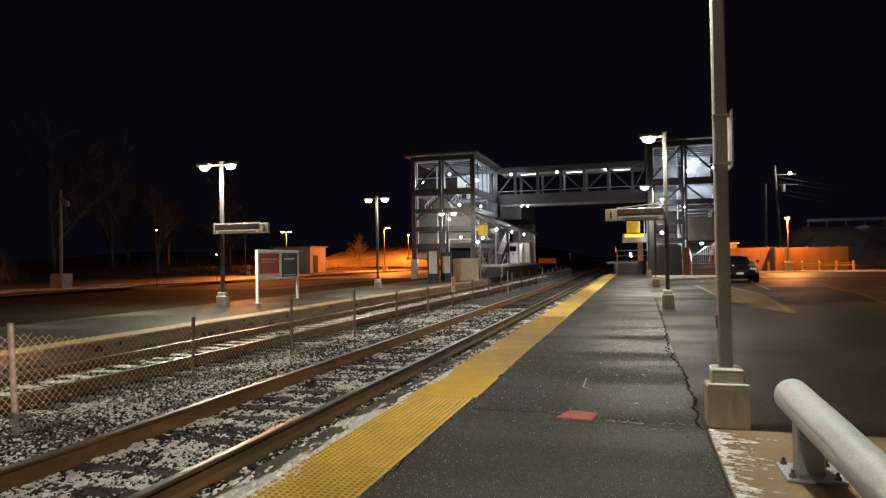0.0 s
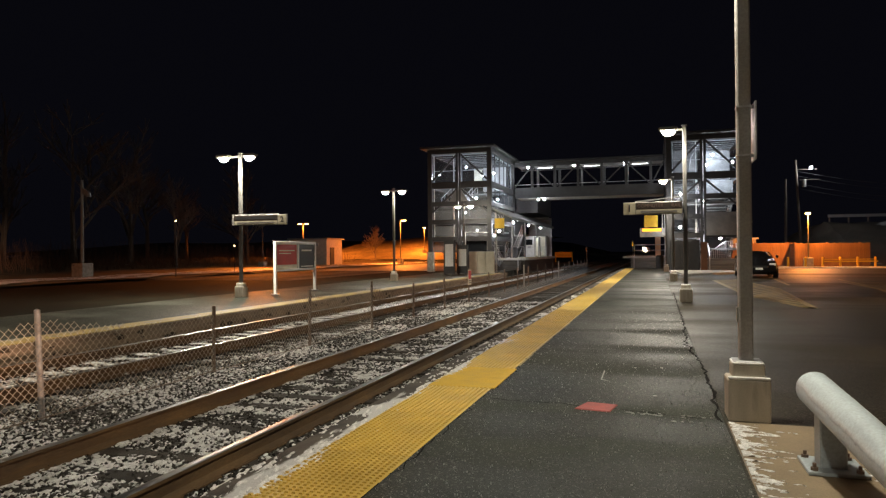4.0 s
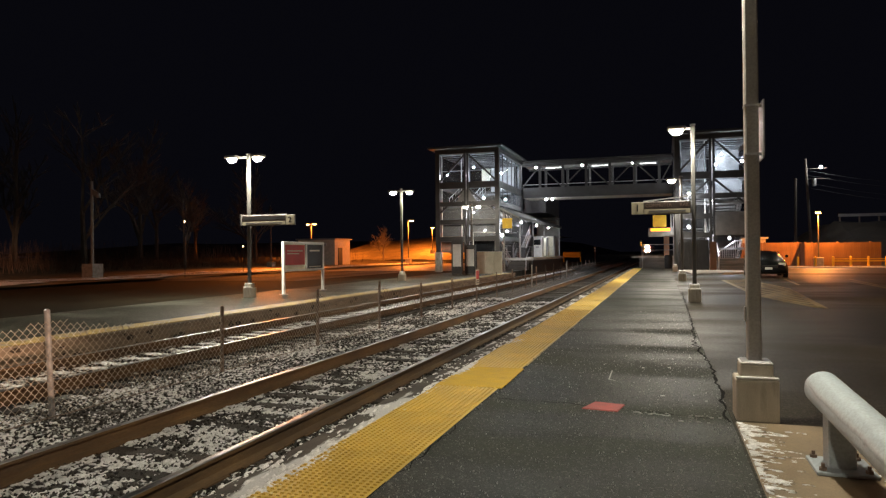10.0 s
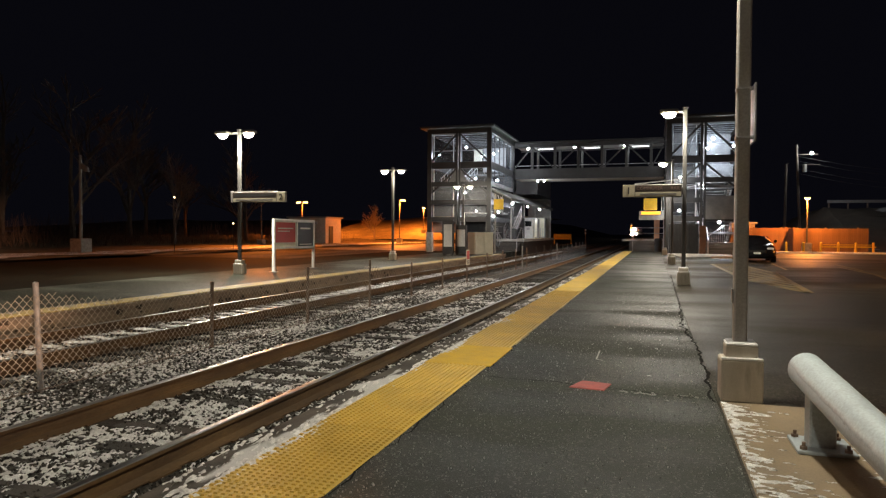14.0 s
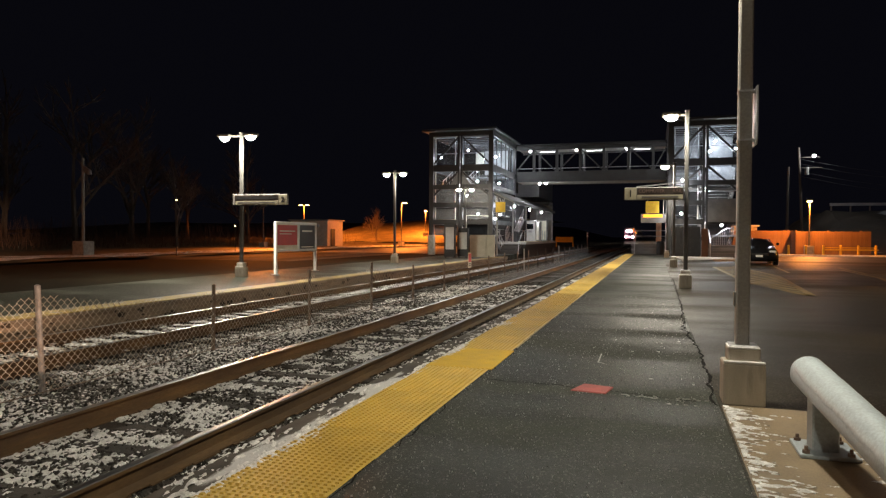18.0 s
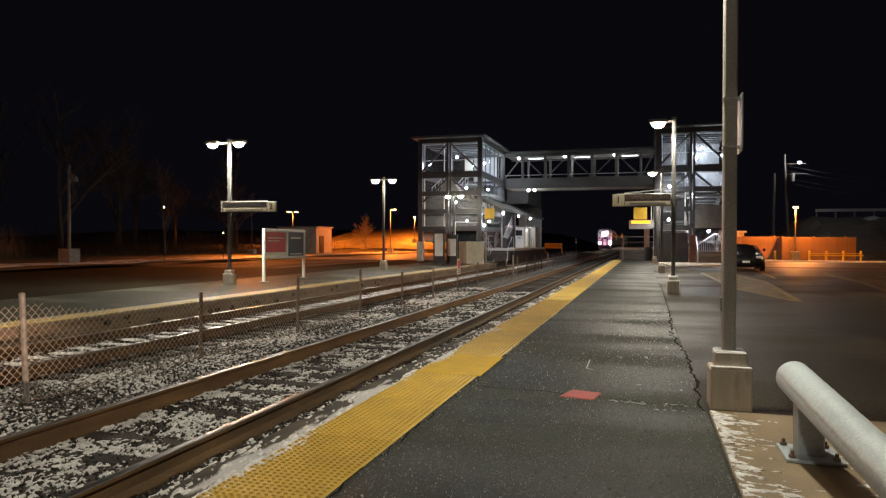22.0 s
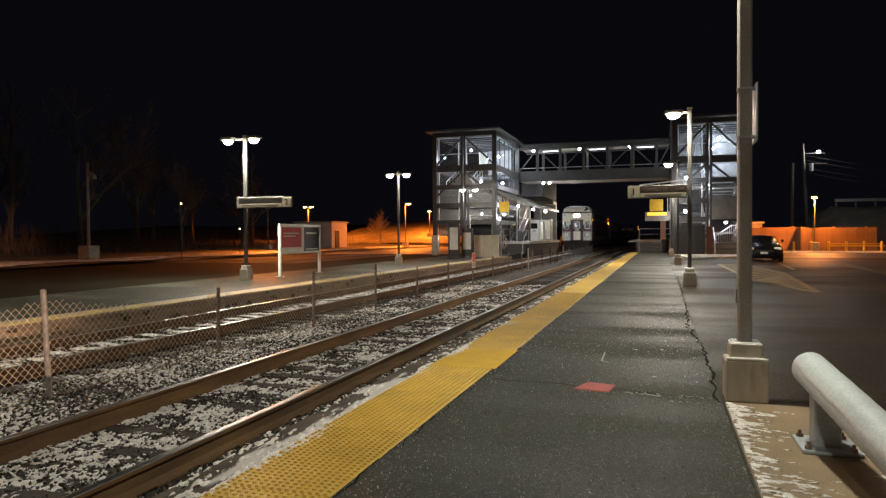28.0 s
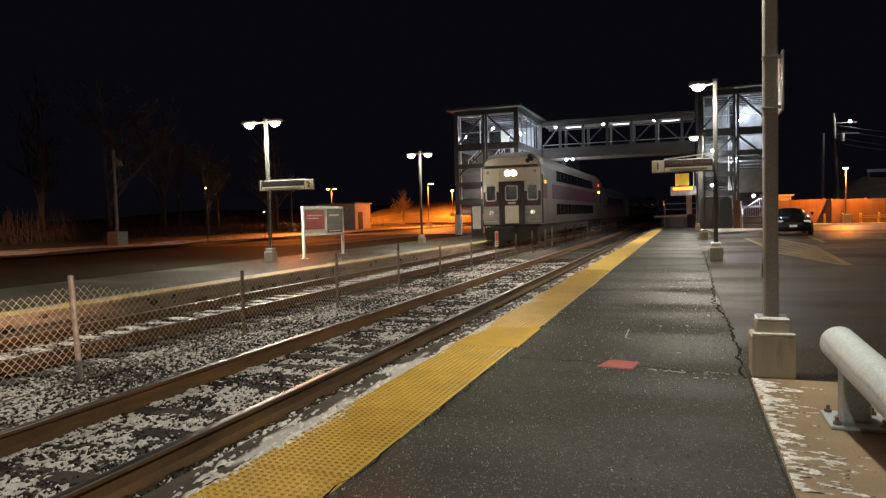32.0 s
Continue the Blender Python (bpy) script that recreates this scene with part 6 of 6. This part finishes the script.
tree(-40.6, 96.0, 0.15, 6.0, 6, 5, "small bare tree glowing in orange lamplight", M["litbark"], 0.021, 1.5)
for i, (x, y, h) in enumerate(((-45, 44, 15), (-52, 58, 17), (-46, 70, 13), (-60, 50, 18), (-50, 33, 16), (-58, 28, 18), (-44, 22, 14), (-62, 72, 17), (-70, 90, 16), (-56, 84, 12), (-40, 50, 9), (-66, 40, 18))):
    tree(x, y, 0.2, h, 40 + i, 4, "tall bare tree at the edge of the dark woods")
g, r = Geo(), random.Random(77)
for _ in range(5200):
    x, y = -39 - 24 * r.random(), 12 + 74 * r.random()
    h = r.uniform(0.5, 2.6)
    a = Vector((x, y, 0.2))
    g.tube(a, a + Vector((r.gauss(0, 0.35), r.gauss(0, 0.35), h)), 0.018, 0.005, 3, cap=False)
thing("dry_brush", "tangled dry brush along the woods", "brush", g, M["brush"], kind="stuff")
far_hill = thing("wooded_ridge", "dark wooded ridge on the horizon", "hill", sheet(-420, 420, 330, 700, 20, lambda x, y: -2 + max(0, (9 if x > 20 else 14 + 4 * noise.noise((x * 0.01, y * 0.01, 3))) * min(1, max(0, (y - 340 + 0.2 * abs(x - 0)) / 260)) * (0 if abs(x + 6) < 22 else min(1, (abs(x + 6) - 22) / 60)))), M["earth"], kind="structure")


# ---- the train ----
train = thing("commuter_train", "commuter train led by a cream-fronted bilevel cab car", "train")
HALF = 1.52


def car_outline(top, eave):
    return [(-HALF, 1.05), (HALF, 1.05), (HALF, eave), (HALF - 0.12, eave + 0.30), (HALF - 0.45, top - 0.08), (0.5, top), (-0.5, top), (-HALF + 0.45, top - 0.08), (-HALF + 0.12, eave + 0.30), (-HALF, eave)]


def bogie(parent, y):
    b = part("bogie", Geo().box(-1.05, y - 1.3, 0.35, 1.05, y + 1.3, 0.75, 0.03), M["under"], parent)
    for dy in (-0.95, 0.95):
        for s in (-1, 1):
            part("wheel", Geo().tube((s * 0.70, y + dy, 0.45), (s * 0.84, y + dy, 0.45), 0.45, n=20), M["under"], b)


def windows(parent, rows, y0, y1, pitch, w):
    for z0, z1 in rows:
        for s in (-1, 1):
            n = int((y1 - y0) / pitch)
            for i in range(n):
                y = y0 + i * pitch
                part("window_pane", Geo().box(s * HALF, y, z0, s * (HALF + 0.008), y + w, z1), M["darkglass"], parent)


def coach(y0, length, top, eave, band, rows, kind):
    body = part(kind, Geo().prism(car_outline(top, eave), y0, y0 + length), M["stainless"], train, "stainless steel body with a purple band")
    part("roof_panel", Geo().prism([(x * 0.98, z + 0.012) for x, z in car_outline(top, eave) if z > eave + 0.2], y0 + 0.05, y0 + length - 0.05), M["trainroof"], body)
    for s in (-1, 1):
        part("side_band", Geo().box(s * HALF, y0 + 0.1, band[0], s * (HALF + 0.004), y0 + length - 0.1, band[1]), M["purple"], body, "purple band")
        for z in (1.25, band[0] - 0.05, band[1] + 0.05):
            part("side_rib", Geo().box(s * HALF, y0 + 0.05, z - 0.02, s * (HALF + 0.014), y0 + length - 0.05, z + 0.02), M["stainless"], body)
        for yd in (y0 + 1.5, y0 + length - 2.9):
            part("side_door", Geo().box(s * HALF, yd, 1.15, s * (HALF + 0.012), yd + 1.3, 3.15), M["stainless"], body, "side door")
    windows(body, rows, y0 + 4.2, y0 + length - 4.6, 1.30, 1.22)
    part("underframe", Geo().box(-1.3, y0 + 0.5, 0.55, 1.3, y0 + length - 0.5, 1.05), M["under"], body)
    bogie(body, y0 + 3.2)
    bogie(body, y0 + length - 3.2)
    return body


def round_rect(x0, z0, x1, z1, r, n=5):
    pts = []
    for cx, cz, a in ((x1 - r, z1 - r, 0), (x0 + r, z1 - r, 90), (x0 + r, z0 + r, 180), (x1 - r, z0 + r, 270)):
        pts += [(cx + r * math.cos(radians(a + 90 * i / n)), cz + r * math.sin(radians(a + 90 * i / n))) for i in range(n + 1)]
    return pts


def round_frame(x0, z0, x1, z1, r, w, y0, y1):
    """A window frame with rounded corners, w wide, from y0 (front) to y1."""
    a, b = round_rect(x0, z0, x1, z1, r), round_rect(x0 + w, z0 + w, x1 - w, z1 - w, max(0.02, r - w))
    n, g = len(a), Geo()
    g.v = [(x, y, z) for ring in (a, b) for y in (y0, y1) for x, z in ring]
    for i in range(n):
        j = (i + 1) % n
        g.f += [(i, j, 2 * n + j, 2 * n + i), (n + i, 3 * n + i, 3 * n + j, n + j), (i, n + i, n + j, j), (2 * n + i, 2 * n + j, 3 * n + j, 3 * n + i)]
    return g


def beam_lamp(parent, x, y, z, r, lens, housing, bulb=0.010, glass_="bulb"):
    """A parabolic reflector that opens towards -y, with its bulb at the focus, a round bezel and a fluted lens."""
    f, n, k = 0.042, 28, 9
    bowl = Geo()
    for j in range(k + 1):
        q = r * (j + 0.12) / (k + 0.12)
        bowl.v += [(x + q * math.cos(2 * math.pi * i / n), y - q * q / (4 * f), z + q * math.sin(2 * math.pi * i / n)) for i in range(n)]
    bowl.f = [(n * j + i, n * j + (i + 1) % n, n * j + n + (i + 1) % n, n * j + n + i) for j in range(k) for i in range(n)] + [tuple(range(n))]
    rim = y - r * r / (4 * f)
    shell = Geo()
    for a, b in ((r + 0.001, rim - 0.004), (r + 0.022, rim - 0.004), (r + 0.022, y + 0.012)):
        shell.v += [(x + a * math.cos(2 * math.pi * i / n), b, z + a * math.sin(2 * math.pi * i / n)) for i in range(n)]
    shell.f = [(n * j + i, n * j + (i + 1) % n, n * j + n + (i + 1) % n, n * j + n + i) for j in range(2) for i in range(n)] + [tuple(range(2 * n, 3 * n))]
    h = part("lamp_housing", shell, housing, parent, smooth=False)
    part("reflector", bowl, M["reflector"], h, "silvered reflector", smooth=True)
    b, m = Geo(), 8
    for j in range(1, m):
        b.v += [(x + bulb * math.sin(math.pi * j / m) * math.cos(2 * math.pi * i / m), y - f + bulb * math.cos(math.pi * j / m), z + bulb * math.sin(math.pi * j / m) * math.sin(2 * math.pi * i / m)) for i in range(m)]
    b.f = [(m * j + i, m * j + (i + 1) % m, m * j + m + (i + 1) % m, m * j + m + i) for j in range(m - 2) for i in range(m)] + [tuple(range(m)), tuple(range(m * (m - 2), m * (m - 1)))]
    part("bulb", b, M[glass_], h, "bright bulb")
    part("bulb_shield", Geo().tube((x, y - f - 0.013, z), (x, y - f - 0.015, z), 0.014 if bulb > 0.005 else 0.026, n=12), M["black"], h)
    disc = Geo()
    disc.v = [(x + r * math.cos(2 * math.pi * i / n), rim - 0.002, z + r * math.sin(2 * math.pi * i / n)) for i in range(n)]
    disc.f = [tuple(range(n))]
    part("lens", disc, lens, h, "fluted glass lens").visible_shadow = False


cab = coach(0.0, 25.6, 4.68, 3.95, (2.35, 3.15), ((1.50, 2.10), (3.35, 3.95)), "cab_car")
F = -0.012
for s in (-1, 1):
    a, b = s * 0.66, s * 1.48
    part("front_panel", Geo().box(a, F - 0.03, 1.08, b, F, 1.98, 0.01), M["stainless"], cab, "stainless lower front panel")
    part("front_band", Geo().box(a, F - 0.025, 2.0, b, F, 2.72), M["maroon"], cab, "maroon front band")
    part("front_upper", Geo().box(a, F - 0.028, 2.74, b, F, 3.92, 0.01), M["trainwhite"], cab, "cream upper front")
    w0, w1 = s * 0.80, s * 1.36
    xa, xb = min(w0, w1), max(w0, w1)
    wf_ = part("window_frame", round_frame(xa, 2.26, xb, 3.08, 0.11, 0.055, F - 0.065, F - 0.030), M["white"], cab, "white rubber-cornered frame")
    part("window_pane", Geo().prism(round_rect(xa + 0.05, 2.31, xb - 0.05, 3.03, 0.06), F - 0.047, F - 0.031), M["darkglass"], wf_)
    part("wiper", Geo().bar((s * 1.05, F - 0.075, 3.10), (s * 1.12, F - 0.075, 2.6), 0.02, 0.02), M["black"], cab)
    beam_lamp(cab, s * 1.08, F - 0.045, 1.68, 0.105, M["ditch"], M["galv"], 0.004, "ditch_bulb")
    part("grab_iron", Geo().path([(s * 0.78, F - 0.08, 1.22), (s * 1.38, F - 0.08, 1.22)], 0.018, 6), M["galv"], cab)
    part("collision_post", Geo().box(s * 0.46, F - 0.11, 1.05, s * 0.66, F, 3.25, 0.02), M["dark"], cab, "dark door surround")
    part("roof_lamp", Geo().box(s * 1.15, F - 0.06, 3.66, s * 1.3, F - 0.029, 3.8, 0.01), M["galv"], cab)
part("door_header", Geo().box(-0.46, F - 0.11, 3.10, 0.46, F, 3.25, 0.02), M["dark"], cab)
door = part("end_door", Geo().box(-0.459, F - 0.05, 1.08, 0.459, F, 3.099, 0.01), M["maroon"], cab, "maroon end door with a cream lower panel")
part("door_panel", Geo().box(-0.36, F - 0.062, 1.12, 0.36, F - 0.051, 2.02, 0.004), M["trainwhite"], door)
part("door_frame", round_frame(-0.33, 2.27, 0.33, 3.05, 0.11, 0.055, F - 0.080, F - 0.050), M["white"], door)
part("door_pane", Geo().prism(round_rect(-0.28, 2.32, 0.28, 3.0, 0.06), F - 0.066, F - 0.051), M["darkglass"], door)
part("door_plate", Geo().box(-0.2, F - 0.07, 2.1, 0.2, F - 0.063, 2.2), M["white"], door)
part("front_upper", Geo().box(-0.655, F - 0.028, 3.26, 0.655, F, 3.92, 0.01), M["trainwhite"], cab)
part("headlight_box", Geo().box(-0.38, F - 0.06, 3.48, 0.38, F - 0.029, 3.82, 0.012), M["trainwhite"], cab)
for x in (-0.16, 0.16):
    beam_lamp(cab, x, F - 0.075, 3.65, 0.125, M["head"], M["galv"])
# A dark strip stands for the shaded recess under the roof cap.
part("recess_strip", Geo().box(-1.36, F - 0.05, 3.94, 1.36, F, 4.06), M["dark"], cab)
part("destination_sign", Geo().box(-0.62, F - 0.07, 3.95, 0.62, F - 0.051, 4.07), M["barrier"], cab)
g, n = Geo(), 17
for y, w, top in ((F - 0.07, 1.30, 4.30), (F - 0.05, 1.36, 4.39), (0.04, 1.42, 4.52), (0.2, 1.45, 4.62), (0.45, 1.47, 4.68), (0.8, 1.48, 4.71)):
    for i in range(n):
        a = math.pi * i / (n - 1)
        c_, s_ = math.cos(a), math.sin(a)
        g.v.append((-w * math.copysign(abs(c_) ** 0.55, c_), y, 4.07 + (top - 4.07) * s_ ** 0.75))
g.f = [(n * j + i, n * j + i + 1, n * j + n + i + 1, n * j + n + i) for j in range(5) for i in range(n - 1)] + [tuple(range(n)), tuple(range(5 * n, 6 * n))]
part("roof_cap", g, M["trainwhite"], cab, "cream domed roof end", smooth=True)
for x, z, k in ((0.92, 4.24, 0.34), (1.12, 4.30, 0.40), (1.02, 4.44, 0.30)):
    part("horn", Geo().tube((x, F - k, z), (x, F - 0.16, z), 0.115, 0.055, 12).tube((x, F - 0.16, z), (x, F + 0.05, z), 0.045, n=8), M["black"], cab, "dark flared horn")
part("pilot", Geo().box(-1.35, F - 0.15, 0.25, 1.35, F + 0.3, 0.95, 0.03), M["under"], cab)
part("coupler", Geo().box(-0.14, F - 0.55, 0.72, 0.14, F, 0.98, 0.03), M["under"], cab)
part("front_sill", Geo().box(-1.5, F - 0.08, 0.98, 1.5, F, 1.07), M["under"], cab)
for y in (0.9, 23.4):
    part("amber_marker", Geo().box(HALF, y, 3.12, HALF + 0.05, y + 0.16, 3.28), M["amber"] if y > 10 else M["signal"], cab, "amber door light")
part("red_marker", Geo().box(HALF, 23.2, 3.7, HALF + 0.04, 23.4, 3.8), M["redlamp"], cab)
for s in (-1, 1):
    # The corner gap's shade is put into a thin dark strip.
    part("corner_post", Geo().box(s * (HALF + 0.001), 0.08, 1.1, s * (HALF + 0.016), 0.36, 3.6), M["under"], cab, "dark strip for the shaded gap at the corner")
    part("side_light", Geo().box(s * HALF, 0.55, 3.5, s * (HALF + 0.03), 0.62, 3.66), M["trainwhite"], cab)
part("corner_light", Geo().box(HALF - 0.02, 0.25, 3.55, HALF + 0.02, 0.4, 3.75), M["galv"], cab)
y = 26.2
for i in range(4):
    coach(y, 25.6, 3.92, 3.25, (2.05, 2.2), ((2.25, 2.95),), "coach")
    y += 26.2
loco = part("locomotive", Geo().prism(car_outline(4.5, 3.8), y, y + 20), M["purple"], train, "dark locomotive at the rear")
part("underframe", Geo().box(-1.3, y + 0.5, 0.4, 1.3, y + 19.5, 1.05), M["under"], loco)
part("locomotive_roof", Geo().box(-1.0, y + 1, 4.51, 1.0, y + 19, 4.75, 0.05), M["trainroof"], loco)

# ---- far signals ----
sig = thing("track_signal", "amber signal lights far down the line", "signal", at=pose(-5.6, 190, 0))
part("signal_mast", Geo().tube((0, 0, -0.6), (0, 0, 4.2), 0.09, n=8), M["steel"], sig)
part("signal_head", Geo().box(-0.25, -0.1, 2.6, 0.25, 0.1, 4.1, 0.03), M["dark"], sig)
part("signal_lens", Geo().tube((0, -0.11, 3.0), (0, -0.14, 3.0), 0.12, n=12), M["signal"], sig)
part("signal_lens", Geo().tube((0.0, -0.11, 3.6), (0.0, -0.14, 3.6), 0.09, n=12), M["signal"], sig)
yel = thing("yellow_barrier", "yellow barrier at the end of the raised platform", "barrier", Geo().box(-13.9, 100, -0.62, -13.8, 100.6, 0.6).box(-11.5, 100, -0.62, -11.4, 100.6, 0.6).box(-13.95, 100, 0.55, -11.4, 100.6, 1.35, 0.05), M["newyellow"])


mast = thing("marker_mast", "slim mast with two small white plates beside the line", "marker mast", at=pose(-10.3, 110, 0))
part("mast_pole", Geo().tube((0, 0, -0.62), (0, 0, 2.15), 0.035, n=8), M["steel"], mast)
for z in (1.5, 1.95):
    part("mast_plate", Geo().box(-0.14, -0.06, z - 0.13, 0.14, -0.036, z + 0.13, 0.006), M["white"], mast, "white plate")
rail_far = thing("roadside_guard_rail", "pale roadside guard rail on the mound beyond the fence", "guard rail")
part("rail_beam", Geo().box(19.5, 89.9, 5.15, 46, 89.96, 5.48, 0.01), M["galv"], rail_far)
for i in range(14):
    part("rail_post", Geo().box(19.6 + 2 * i, 89.97, 3.5, 19.75 + 2 * i, 90.1, 5.5), M["rustpost"], rail_far)


def motions():
    rows = [(0, 600), (3, 535), (6, 470), (8, 427), (10, 385), (12, 346), (14, 310), (17, 255), (19, 215), (20, 194), (21, 174), (22, 156), (23, 139), (24, 124.5), (25, 111), (25.5, 103.8), (27.5, 78.5), (28, 72.3),
            (28.5, 66.4), (29, 61.6), (30, 51.2), (30.5, 46.6), (31, 42.2), (31.5, 37.9), (32, 33.85)]
    walk(train, [(t, pose(TRACK_2 + bend(y), y, RAIL_Z, 0, 0, -math.degrees(6.1e-5 * max(0, y - 300)))) for t, y in rows])


motions()
